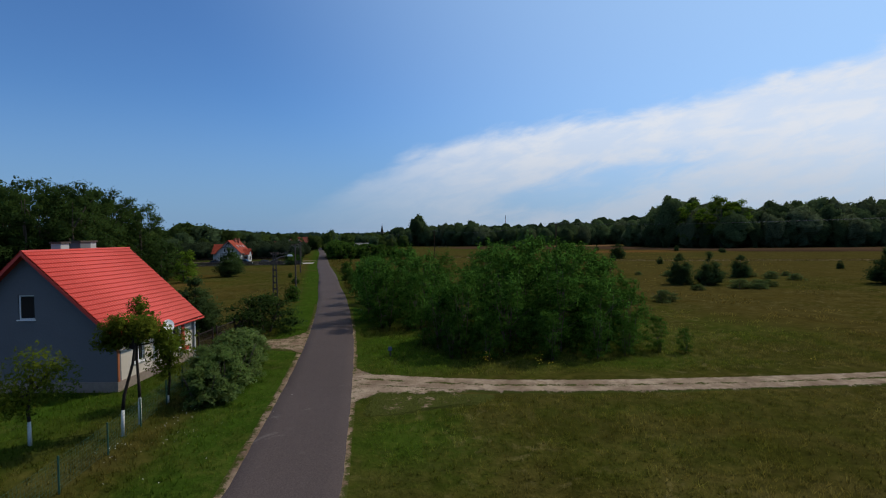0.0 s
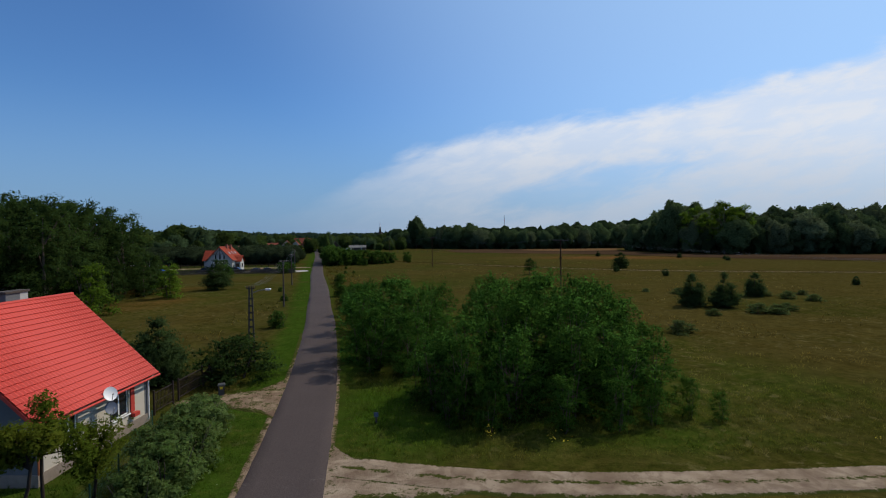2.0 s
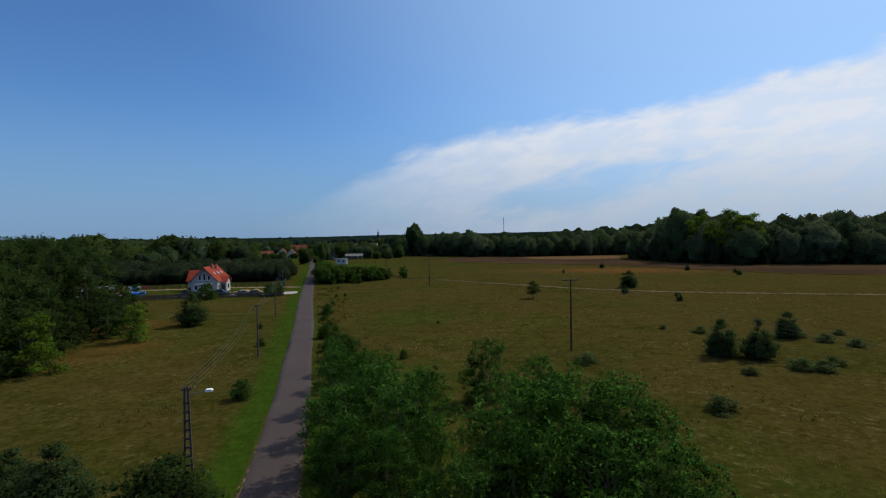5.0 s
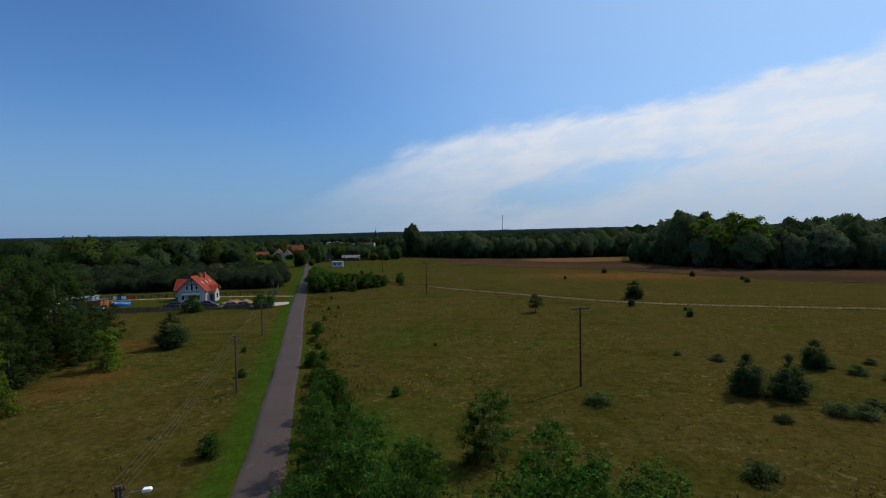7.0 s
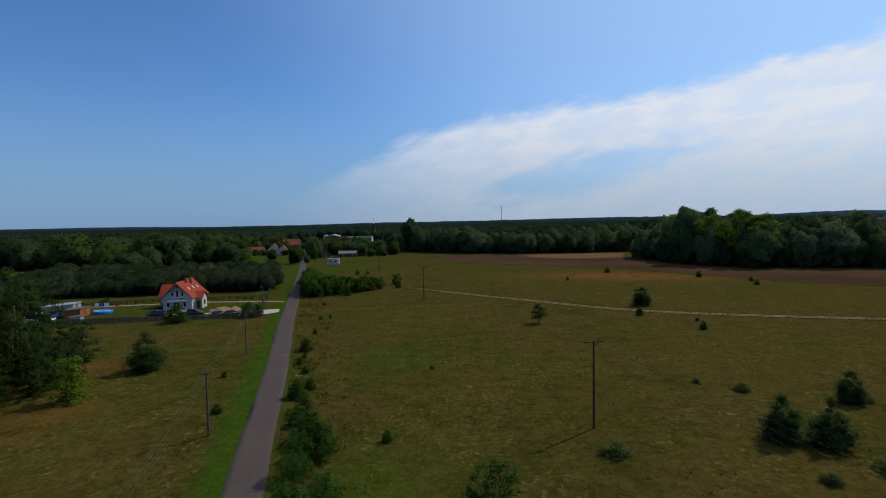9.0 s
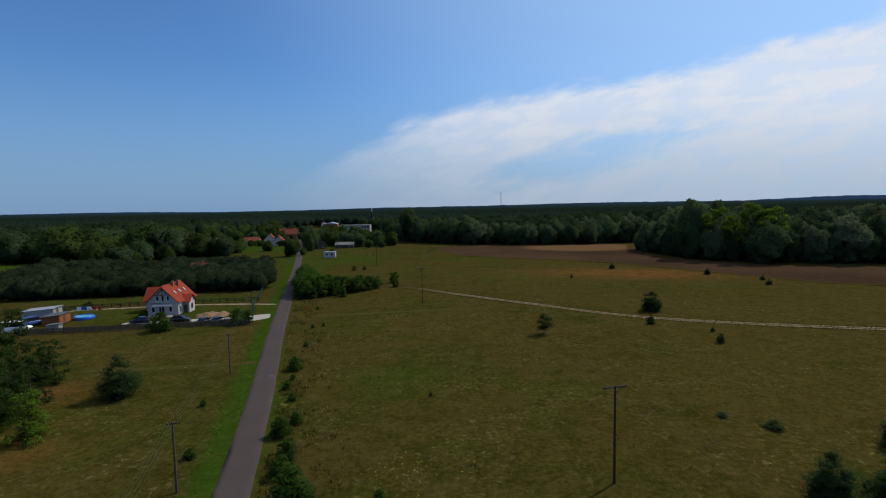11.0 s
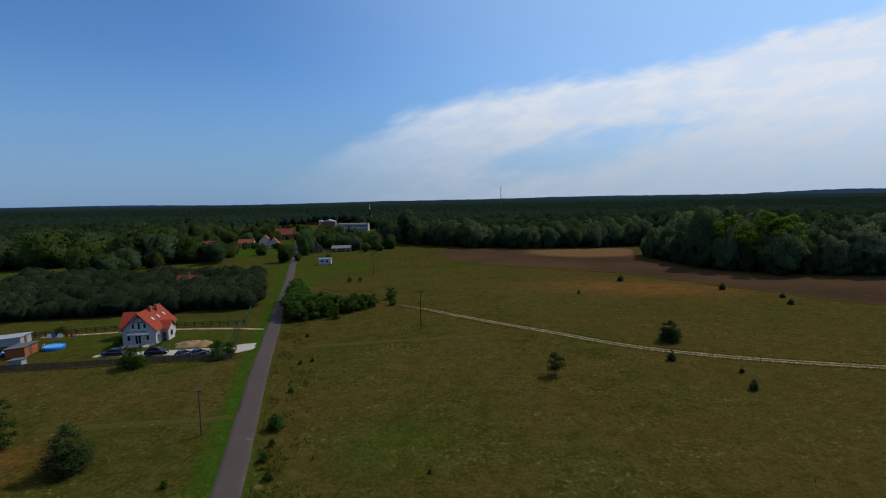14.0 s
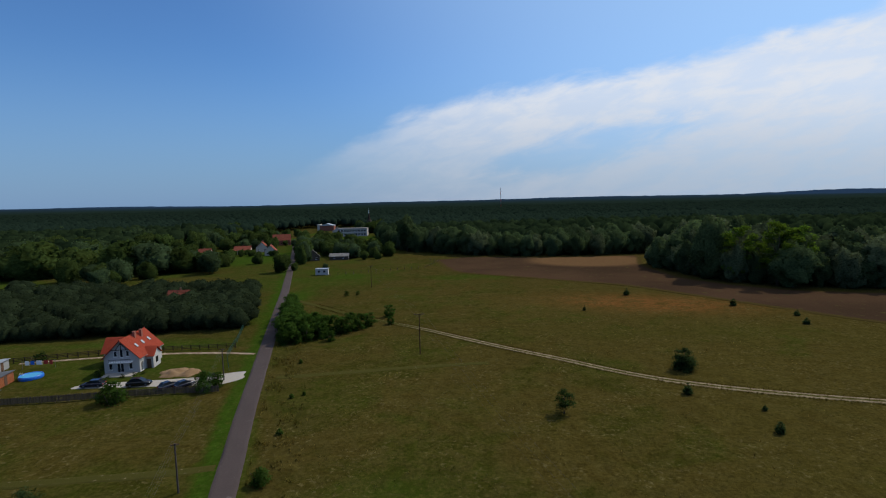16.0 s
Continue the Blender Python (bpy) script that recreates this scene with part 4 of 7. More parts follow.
place(spruce, -47.9, 100.2, 1.12, 0.2, sz=0.9)
yard_spruce = make_tree("yard_spruce", "dark pointed spruce behind the fence of the yard", "spruce tree", 4.6, 2.0, 0, 6500, 0.3, F_PINE, 352, r=0.1, lobes=pine_lobes(352, 4.6, 2.3, 12), limbs=4, core=0.75, slim=0.22, shell=(0.4, 1.45))
place(yard_spruce, -21.3, 37.6, 0.92, 1.2, sz=1.0)
place(yard_spruce, -26.2, 40.2, 0.7, 2.2)
place(yard_spruce, -24.0, 39.8, 0.52, 3.1)
yard_bush = make_tree("lilac_bush", "large dark rounded lilac bush beside the driveway", "bush", 3.1, 2.7, 40, 9000, 0.2, F_OAK, 360, 0.1, 0.06, 4, 0.75, limbs=8, core=0.35, small=0.95)
place(yard_bush, -16.3, 38.8, 1.13, 0.5, sz=1.04)
shrub = make_tree("silvery_shrub", "spreading silvery green shrub at the garden fence", "bush", 2.5, 1.75, 22, 6000, 0.21, F_SHRUB, 370, 0.03, 0.05, 4, 0.8, group="garden hedge", limbs=5, core=0.3, small=1.1)
for k, (x, y, s) in enumerate([(-12.1, 21.3, 0.74), (-12.0, 22.8, 0.92), (-12.3, 24.5, 1.02), (-12.7, 26.3, 1.04), (-13.2, 28.0, 0.94), (-13.5, 24.6, 0.85)]):
    place(shrub, x, y, s, k * 1.1)
for o in (*bushes, *far_shrubs, *pines, low_shrub, lone, spruce, yard_spruce, yard_bush, shrub):
    drop(o)


# old apple trees with limewashed stems
M_LIME = plain("limewash", (0.52, 0.52, 0.5), 0.3, 4.0, 0.9, spec=0.1, bump=0.5)
M_DARKBARK = plain("dark_apple_bark", (0.035, 0.027, 0.022), 0.5, 5.0, 0.95, spec=0.1, bump=0.8)


def apple_tree(x, y, stem, crown, height, seed, label):
    ob = thing("apple_tree", pose(x, y, 0), label, "tree", "garden apple trees")
    k = 2
    lime, rest = [Vector(p) for p in stem[:k]], [Vector(p) for p in stem[k - 1:]]
    part("limewash", Geo().tube(lime, [0.072, 0.058], 9), M_LIME, ob, "white limewashed foot of the stem", True)
    n = len(rest)
    g = Geo().tube(rest, [0.066 - 0.04 * i / n for i in range(n)], 8)
    rng = np.random.default_rng(seed)
    for c, _ in crown:
        g.tube([rest[-2], (rest[-2] + Vector(c)) * 0.5 + Vector((0, 0, 0.1)), Vector(c)], [0.036, 0.025, 0.01], 5, False)
    part("trunk", g, M_DARKBARK, ob, smooth=True)
    part("crown", leaf_cloud("crown", crown, height, 0.22, F_APPLE, seed, shell=(0.0, 1.35), hang=True), F_APPLE, ob)
    return ob


apple_tree(-13.5, 17.75, [(0, 0, -0.1), (0.02, 0.02, 0.95), (0.1, 0, 1.5), (0.42, 0.1, 2.75), (0.5, 0.1, 3.3), (0.45, 0, 4.0)],
           [((-0.35, 0.1, 4.1), (0.42, 0.5, 0.36)), ((0.15, -0.1, 4.4), (0.4, 0.45, 0.32)), ((-0.62, 0.1, 3.6), (0.36, 0.45, 0.3)), ((0.3, 0.3, 3.9), (0.5, 0.5, 0.3)), ((0.9, 0.1, 4.2), (0.4, 0.45, 0.34)), ((-0.1, 0, 3.6), (0.35, 0.4, 0.3))], 2300, 41, "old apple tree with limewashed foot and thin crown")
apple_tree(-13.6, 18.95, [(0, 0, -0.1), (0.02, 0.0, 1.05), (0.0, 0, 1.6), (-0.12, 0.1, 2.6), (-0.1, 0.1, 3.2), (0.1, 0, 4.4)],
           [((0.1, 0.0, 4.85), (0.3, 0.35, 0.34)), ((0.4, -0.1, 4.25), (0.4, 0.45, 0.36)), ((0.85, 0.1, 3.75), (0.38, 0.42, 0.32)), ((1.15, 0.2, 3.2), (0.34, 0.4, 0.3)), ((0.1, 0.1, 3.7), (0.35, 0.4, 0.3))], 1900, 42, "old leaning apple tree with limewashed foot")
apple_tree(-16.4, 16.8, [(0, 0, -0.1), (0.0, 0.0, 0.85), (-0.05, 0, 1.3), (0.1, 0.05, 1.9), (0.1, 0, 2.6)],
           [((-0.6, 0, 2.1), (0.7, 0.7, 0.6)), ((0.7, 0.1, 2.3), (0.8, 0.8, 0.6)), ((0.1, 0.2, 3.0), (0.7, 0.7, 0.6)), ((-0.2, -0.3, 1.6), (0.7, 0.6, 0.5)), ((1.1, 0, 2.9), (0.5, 0.4, 0.3)), ((-1.3, 0, 1.3), (0.6, 0.6, 0.5))], 1700, 43, "small apple tree with white painted stem in long grass")
apple_tree(-14.0, 21.6, [(0, 0, -0.1), (0.0, 0.0, 0.3), (0.05, 0.1, 0.9), (0.05, 0.1, 1.5), (0.1, 0.1, 2.2)],
           [((-0.2, 0, 2.2), (0.75, 0.7, 0.7)), ((0.4, 0.2, 2.7), (0.7, 0.7, 0.6)), ((0.1, 0.0, 1.7), (0.6, 0.6, 0.5)), ((-0.1, 0.1, 2.9), (0.4, 0.45, 0.36))], 1500, 44, "slender apple tree beside the hedge")

# tall wood on the rise of the meadow
oaks = [make_tree("oak_tree", "tall dense dark broadleaf tree at the edge of a wood", "tree", 15.5, 4.8, 40, 3600, 0.48, F_OAK, 400 + i, 0.1, 0.28, 1, 0.8, 1.05, group="wood beside the meadow", core=0.72, shell=(0.6, 1.25)) for i in range(4)]
rng = np.random.default_rng(5)
WOOD = [(-54, 66.5, 15), (-58, 63, 15.5), (-57, 72, 15.8), (-62, 70, 16), (-60.5, 79, 16), (-66, 76, 16), (-63.5, 86, 15.6), (-62, 93, 15), (-68, 92, 16), (-69, 84, 16), (-71, 100, 15.5), (-66, 101, 13), (-74, 92, 16), (-73, 76, 16), (-66, 64, 16),
        (-72, 67, 16), (-80, 84, 16), (-80, 74, 16), (-79, 95, 16), (-62, 57, 15), (-78, 64, 16.5), (-88, 88, 16), (-77, 103, 15), (-70, 56, 16), (-86, 104, 15), (-90, 68, 18.5), (-99, 88, 18.5), (-95, 101, 17.5), (-101, 74, 19), (-88, 80, 17.5)]
for k, (x, y, h) in enumerate(WOOD):
    place(oaks[k % 4], x, y, h / 15.5, k * 1.9, sz=h / 15.5 * random.uniform(0.99, 1.09))
edge_trees = [make_tree("young_oak", "young broadleaf tree at the wood's edge", "tree", 7.5, 2.8, 24, 3400, 0.36, F_OAK, 420 + i, 0.08, 0.13, 1, 0.85, group="wood edge") for i in range(2)]
for k, (x, y, h) in enumerate([(-52.5, 70.5, 7.5), (-55.5, 78, 8.5), (-57.5, 84, 7), (-56.5, 92.5, 7.6), (-59, 98, 7), (-62.5, 106, 7), (-55.5, 89, 6), (-66, 108, 6.5)]):
    place(edge_trees[k % 2], x, y, h / 7.5, k * 1.4)
bright = make_tree("maple_tree", "fresh light green young maple at the wood's edge", "tree", 5.6, 2.6, 24, 3600, 0.28, F_BRIGHT, 430, 0.05, 0.11, 2, 0.85)
place(bright, -49.6, 87.0, 1.05, 0.4)
place(bright, -49.6, 68.6, 1.25, 1.4)
for o in (*oaks, *edge_trees, bright):
    drop(o)

# plantation of young pines in rows behind the white house
plant = [far_tree("plantation_pine", "rounded dusty green young pine in a plantation row", "pine tree", 6.0, 2.6, 0.05, 480, 0.42, F_ORCHARD, 500 + i, 0.1, "pine plantation", 2, 0.4) for i in range(4)]
A, B, C, D = Vector((-146, 178)), Vector((-62, 195)), Vector((-79, 248)), Vector((-184, 252))
k = 0
for row in range(13):
    for col in range(25):
        fy, fx = row / 12, (col + 0.5 * (row % 2)) / 25
        p = (A.lerp(B, fx)).lerp(D.lerp(C, fx), fy)
        x, y = p.x + rng.normal(0, 0.6), p.y + rng.normal(0, 0.6)
        if abs(x + 100) < 5.5 and -7 < y - 226 < 5:
            continue
        h = rng.uniform(4.2, 7.0)
        place(plant[k % 4], x, y, h / 6.0 * 1.2, k * 1.3, sz=h / 6.0)
        k += 1
for o in plant:
    drop(o)

# forest edges and village trees
forest = [far_tree("forest_tree", "tall full-crowned broadleaf tree at the forest edge", "tree", 20, 6.2, 0.04, 1500, 0.7, (F_FAR, F_EDGE, F_WILLOW, F_EDGE)[i], 600 + i, 0.3, "forest edge") for i in range(4)]
tall_bright = make_tree("poplar_tree", "tall light green poplar standing over the forest edge", "tree", 26, 8.0, 26, 3600, 0.9, F_BRIGHT, 610, 0.2, 0.4, 1, 0.9, core=0.5)


def edge_row(pts, step, depth_rows, hmin, hmax, spacing, rise=0.05):
    line = smooth_line(pts, step)
    nn = normals(line)
    out = []
    for r in range(depth_rows):
        for i in range(len(line)):
            q = line[i] - nn[i] * (r * spacing + 2 + rng.normal(0, 1.5)) + rng.normal(0, 1.2, 2)
            out.append((q[0], q[1], (hmin + (hmax - hmin) * (0.5 * rng.random() + 0.5 * (0.5 + 0.9 * noise.noise((q[0] * 0.03, q[1] * 0.03, 2.2))))) * (1 + rise * r)))
    return out


rows_right = edge_row([(106, 316), (108, 276), (119, 258), (133, 243.5), (161, 235), (205, 229), (290, 218)], 7.0, 3, 10, 18, 8, 0.24)
for k, (x, y, h) in enumerate(rows_right):
    place(forest[(0, 2, 1, 3, 2)[k % 5]], x, y, h / 20 * random.uniform(0.95, 1.45), k * 1.1, sz=h / 20)
for x, y, h in ((131, 248, 26), (140, 250, 24), (121, 258, 24)):
    place(tall_bright, x, y, h / 26 * 1.1, x, sz=h / 26)
for x, y, h in ((114, 268, 25.5), (118, 272, 24)):
    place(forest[1], x, y, h / 20 * 0.9, x, sz=h / 20)
rows_mid = edge_row([(-62, 484), (-50, 440), (-20, 399), (8, 380), (30, 372), (62, 364), (100, 365), (132, 369)], 7.5, 3, 10, 18, 8)
for k, (x, y, h) in enumerate(rows_mid):
    place(forest[(0, 1, 3, 0, 2)[k % 5]], x, y, h / 20 * random.uniform(0.95, 1.5), k * 1.7, sz=h / 20)
tall_oak = far_tree("oak_tree", "tallest spreading tree above the forest edge", "tree", 24, 6.4, 0.26, 1600, 0.85, F_EDGE, 613, 0.45, lump=0.6)
place(tall_oak, -33, 412, 1.0, 1.0)
drop(tall_oak)
place(forest[3], 12, 390, 1.05, 1.0, sz=1.0)
def poly_in(x, y, poly):
    c = np.zeros(len(x), bool)
    n = len(poly)
    for i in range(n):
        (x0, y0), (x1, y1) = poly[i], poly[(i + 1) % n]
        hit = ((y0 > y) != (y1 > y)) & (x < (x1 - x0) * (y - y0) / (y1 - y0 + 1e-9) + x0)
        c ^= hit
    return c


village = [far_tree("village_tree", "broad garden tree among the village houses", "tree", 11, 4.6, 0.08, 850, 0.72, (F_VILLAGE, F_FAR, F_VILLAGE)[i], 640 + i, 0.2, "village trees", 2, 0.62) for i in range(3)]
VILLAGE_HOUSES = [(-192, 375, 10, 8), (-148, 430, 8, 8), (-152, 486, 16, 9), (-156, 413, 15, 8), (-131, 402, 9, 8), (-171, 383, 10, 8), (-205, 392, 10, 8), (-108, 590, 32, 12), (-166, 700, 30, 16), (-130, 545, 10, 8), (-128, 600, 11, 8), (-73, 366, 12, 6), (-90, 364, 8, 8), (-67, 300, 8, 5), (-250, 330, 10, 8)]
OPEN_GROUND = [(-108, 335, 24, 34), (-126, 376, 20, 26), (-62, 285, 44, 46), (-78, 353, 17, 10), (-100, 525, 24, 44), (-208, 270, 36, 20)]


def free(x, y, pad=3):
    if abs(x - road_x(y)) < 5.5:
        return False
    if any(abs(x - hx) < hw / 2 + pad and -20 - pad < y - hy < hd / 2 + pad * 0.7 for hx, hy, hw, hd in VILLAGE_HOUSES):
        return False
    return not any(((x - cx) / rx) ** 2 + ((y - cy) / ry) ** 2 < 1 for cx, cy, rx, ry in OPEN_GROUND)


k = 0
while k < 95:
    y = rng.uniform(262, 640)
    x = rng.uniform(-0.95 * y - 30, -45 - 0.05 * y) if k % 3 else rng.uniform(-260, -45)
    if y < 300 and x > -150 or (x > -165 and y < 262) or not free(x, y):
        continue
    h = rng.uniform(7, 13) if x > -190 else rng.uniform(10, 18)
    place(village[k % 3], x, y, h / 11, k * 1.3, sz=h / 11)
    k += 1
for x, y, h in ((-92.4, 312, 10.5), (-87, 318, 4.4), (-106, 630, 14), (-95, 627, 14.5), (-90, 632, 14), (-87, 640, 16), (-111, 641, 15), (-165, 404, 4), (-158, 404, 3.6), (-150, 405, 4), (-143, 399, 4.5), (-137, 395, 3.6), (-125, 394, 4.5), (-175, 377, 4.6), (-166, 376, 4), (-212, 384, 5), (-146, 478, 5), (-158, 478, 6), (-136, 470, 6), (-64, 372, 9), (-56, 362, 6), (-48, 365, 5), (-60, 380, 9), (-76, 380, 10), (-214, 330, 17),
                (-240, 322, 18), (-160, 268, 9), (-168, 280, 10), (-178, 286, 9), (-150, 330, 7), (-143, 395, 5), (-128, 394, 4), (-70, 318, 3.5), (-94, 362, 11), (-101, 380, 12), (-104, 392, 12), (-107, 404, 11), (-112, 418, 12), (-117, 436, 12), (-122, 452, 11), (-100, 420, 10), (-92, 400, 10), (-80, 398, 9), (-70, 396, 8),
                (-140, 430, 8), (-146, 444, 8), (-150, 462, 9), (-165, 470, 9), (-120, 350, 7), (-176, 405, 9), (-185, 395, 10), (-150, 396, 5), (-190, 372, 9)):
    place(village[int(abs(x)) % 3], x, y, h / 11, x, sz=h / 11)
def grove(poly, n, h0, h1, seed, wide=1.0):
    """Trees spread over a plot, clear of houses and the road."""
    rg = np.random.default_rng(seed)
    lo, hi = np.min(poly, 0), np.max(poly, 0)
    got = 0
    for _ in range(n * 12):
        x, y = rg.uniform(lo[0], hi[0]), rg.uniform(lo[1], hi[1])
        if got < n and poly_in(np.array([x]), np.array([y]), poly)[0] and free(x, y, 2):
            h = rg.uniform(h0, h1)
            place(village[got % 3], x, y, h / 11 * wide, got * 1.3, sz=h / 11)
            got += 1


for k, (x, y, h, wd) in enumerate([(-91.2, 344, 12, 3.0), (-91.0, 351, 13.5, 3.2), (-92.4, 360, 13, 3.2)]):
    place(village[k], x, y, wd / 4.6, k * 1.9, sz=h / 11, label="narrow dark tree beside the village road")
for k, (x, y, h, wd) in enumerate([(-219, 303, 20, 12), (-232, 312, 19, 10), (-207, 314, 16, 9), (-176, 311, 19, 11), (-163, 314, 17, 10), (-186, 320, 16, 9), (-150, 318, 14, 8), (-250, 306, 18, 10), (-138, 322, 11, 7)]):
    place(village[k % 3], x, y, wd / 4.6, k * 1.9, sz=h / 11, label="large spreading broadleaf tree behind the pine plantation")
grove([(-250, 316), (-195, 322), (-150, 324), (-150, 340), (-196, 344), (-262, 350)], 16, 8, 13, 75, 1.2)
grove([(-137, 326), (-226, 326), (-240, 372), (-150, 366), (-136, 346)], 24, 5, 8.5, 71, 1.15)
grove([(-88, 374), (-47, 374), (-40, 382), (-66, 424), (-112, 432)], 30, 6, 11, 72)
grove([(-66, 420), (-108, 430), (-134, 540), (-92, 480)], 18, 8, 13, 73)
grove([(-150, 420), (-230, 400), (-230, 520), (-165, 520)], 22, 8, 14, 74)
for o in (*forest, tall_bright, *village):
    drop(o)


# woods out to the horizon
def far_wood(name, y0, y1, spacing, h0, h1, seed, keep, sub, mat):
    rg = np.random.default_rng(seed)
    pts = []
    y = y0
    while y < y1:
        half = 0.98 * y + 140
        n = int(2 * half / spacing)
        xs = -half + (np.arange(n) + rg.random(n)) * spacing
        ys = y + rg.uniform(-0.5, 0.5, n) * spacing
        pts.append(np.stack([xs, ys], 1))
        y += spacing
    p = np.concatenate(pts)
    p = p[keep(p[:, 0], p[:, 1])]
    bm = bmesh.new()
    bmesh.ops.create_icosphere(bm, subdivisions=sub, radius=1.0)
    bm.verts.ensure_lookup_table()
    iv = np.array([q.co for q in bm.verts])
    fv = np.array([[q.index for q in f.verts] for f in bm.faces])
    bm.free()
    n = len(p)
    h = (h0 + (h1 - h0) * (0.5 * rg.random(n) + 0.5 * np.array([noise.noise((a * 0.012, b * 0.012, 3.3)) * 0.9 + 0.5 for a, b in p]))) * np.where((p[:, 0] > 95) & (p[:, 1] < 420), 1.28, 1.0)
    rad = spacing * rg.uniform(0.4, 0.9, n)
    jag = rg.uniform(0.74, 1.2, (n, len(iv), 1))
    v = iv[None] * jag * np.stack([rad, rad, h * rg.uniform(0.36, 0.46, n)], 1)[:, None, :]
    v += np.stack([p[:, 0], p[:, 1], h * 0.56], 1)[:, None, :]
    f = fv[None] + (np.arange(n) * len(iv))[:, None, None]
    me = array_mesh(name, v.reshape(-1, 3), f.reshape(-1, 3), mat, True)
    if len(me.vertices) == n * len(iv):
        nor = np.tile(iv * 0.8 + (0, 0, 0.4), (n, 1))
        me.normals_split_custom_set_from_vertices((nor / np.linalg.norm(nor, axis=1)[:, None]).tolist())
    return solid(name, me, mat, "dense mixed forest stretching away to the horizon", "forest", "stuff")


CLEAR = [(-330, -50), (-330, 250), (-245, 300), (-236, 420), (-222, 640), (-205, 760), (-140, 745), (-78, 650), (-70, 500), (-54, 452), (-12, 406), (40, 384), (138, 380), (128, 325), (134, 282), (165, 258), (300, 240), (700, 150), (700, -50)]
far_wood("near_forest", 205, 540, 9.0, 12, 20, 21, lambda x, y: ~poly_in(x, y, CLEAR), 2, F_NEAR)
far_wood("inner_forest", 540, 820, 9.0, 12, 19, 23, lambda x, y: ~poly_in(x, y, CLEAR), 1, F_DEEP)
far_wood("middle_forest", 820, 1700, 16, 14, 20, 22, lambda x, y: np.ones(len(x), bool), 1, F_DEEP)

# beyond: the canopy as one rough sheet over low hills
hx, hy = axis([(-4800, 4800, 60)]), axis([(1680, 2600, 28), (2600, 4850, 70)])
HX, HY = np.meshgrid(hx, hy)
hz = np.zeros_like(HX)
for i in range(HX.shape[0]):
    for j in range(HX.shape[1]):
        x, y = HX[i, j], HY[i, j]
        ramp_up = min(1, max(0, (y - 2000) / 2200))
        hill = 32 * ramp_up * (0.55 + 0.9 * noise.noise((x * 0.0007 + 3.1, y * 0.0006, 1.5))) + (16 * ramp_up if x > 600 else 0) * min(1, (x - 600) / 1500)
        hz[i, j] = 16.5 + hill + 3.2 * random.uniform(-1, 1) + 2.5 * noise.noise((x * 0.01, y * 0.01, 0))
hz[0] = 1.0
mx = len(hx)
jj = np.arange((len(hy) - 1) * mx).reshape(-1, mx)[:, :-1].ravel()


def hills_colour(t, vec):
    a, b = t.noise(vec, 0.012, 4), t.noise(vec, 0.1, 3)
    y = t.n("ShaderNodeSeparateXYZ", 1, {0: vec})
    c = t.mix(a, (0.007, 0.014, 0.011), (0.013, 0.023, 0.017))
    # aerial haze painted into the base colour: bluer the farther off
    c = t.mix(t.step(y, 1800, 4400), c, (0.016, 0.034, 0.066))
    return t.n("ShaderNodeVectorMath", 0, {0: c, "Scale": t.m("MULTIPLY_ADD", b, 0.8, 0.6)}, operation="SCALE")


M_HILLS = material("forest_hills_painted_haze", hills_colour, 0.95, spec=0.0)
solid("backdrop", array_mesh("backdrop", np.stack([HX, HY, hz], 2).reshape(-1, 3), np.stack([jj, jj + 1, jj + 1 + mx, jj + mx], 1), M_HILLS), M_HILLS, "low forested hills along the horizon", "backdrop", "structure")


# ---- buildings ----
def wall_geo(length, heights, thick, holes):
    """A wall in x from 0 to length, faces at y = 0 and thick; heights: (x, z) along its top; holes: (x0, x1, z0, z1)."""
    g = Geo()
    hx_, hz_ = [p[0] for p in heights], [p[1] for p in heights]
    cuts = sorted({0.0, length, *hx_, *[h[0] for h in holes], *[h[1] for h in holes]})
    levels = sorted({0.0, *[h[2] for h in holes], *[h[3] for h in holes]})
    for a, b in zip(cuts, cuts[1:]):
        ta, tb = float(np.interp(a, hx_, hz_)), float(np.interp(b, hx_, hz_))
        zs = [z for z in levels if z < min(ta, tb) - 0.02]
        for k, z in enumerate(zs):
            last = k == len(zs) - 1
            z1 = None if last else zs[k + 1]
            mid = z + 0.01 if last else (z + z1) / 2
            if any(h[0] < (a + b) / 2 < h[1] and h[2] < mid < h[3] for h in holes):
                continue
            g.prism([(a, z), (b, z), (b, tb if last else z1), (a, ta if last else z1)], 0, thick)
    return g


def welded(me):
    bm = bmesh.new()
    bm.from_mesh(me)
    bmesh.ops.remove_doubles(bm, verts=bm.verts, dist=0.0005)
    bm.to_mesh(me)
    bm.free()
    return me


def window_at(parent, m, w_, h_, frame_mat=None, cross=True, sill=True):
    """A window in a hole: m takes its lower left corner to the wall's outer face, y pointing inwards."""
    fm = frame_mat or M_WHITE
    win = part("window", Geo().box(0, 0.07, 0, 0.06, 0.14, h_, m).box(w_ - 0.06, 0.07, 0, w_, 0.14, h_, m).box(0.06, 0.07, 0, w_ - 0.06, 0.14, 0.06, m).box(0.06, 0.07, h_ - 0.06, w_ - 0.06, 0.14, h_, m), fm, parent)
    if cross:
        part("mullion", Geo().box(w_ / 2 - 0.035, 0.065, 0.06, w_ / 2 + 0.035, 0.13, h_ - 0.06, m), fm, win)
    part("pane", Geo().box(0.06, 0.10, 0.06, w_ - 0.06, 0.115, h_ - 0.06, m), M_GLASS, win)
    if sill:
        part("sill", Geo().box(-0.06, -0.08, -0.05, w_ + 0.06, 0.07, 0.0, m), fm, win)
    return win


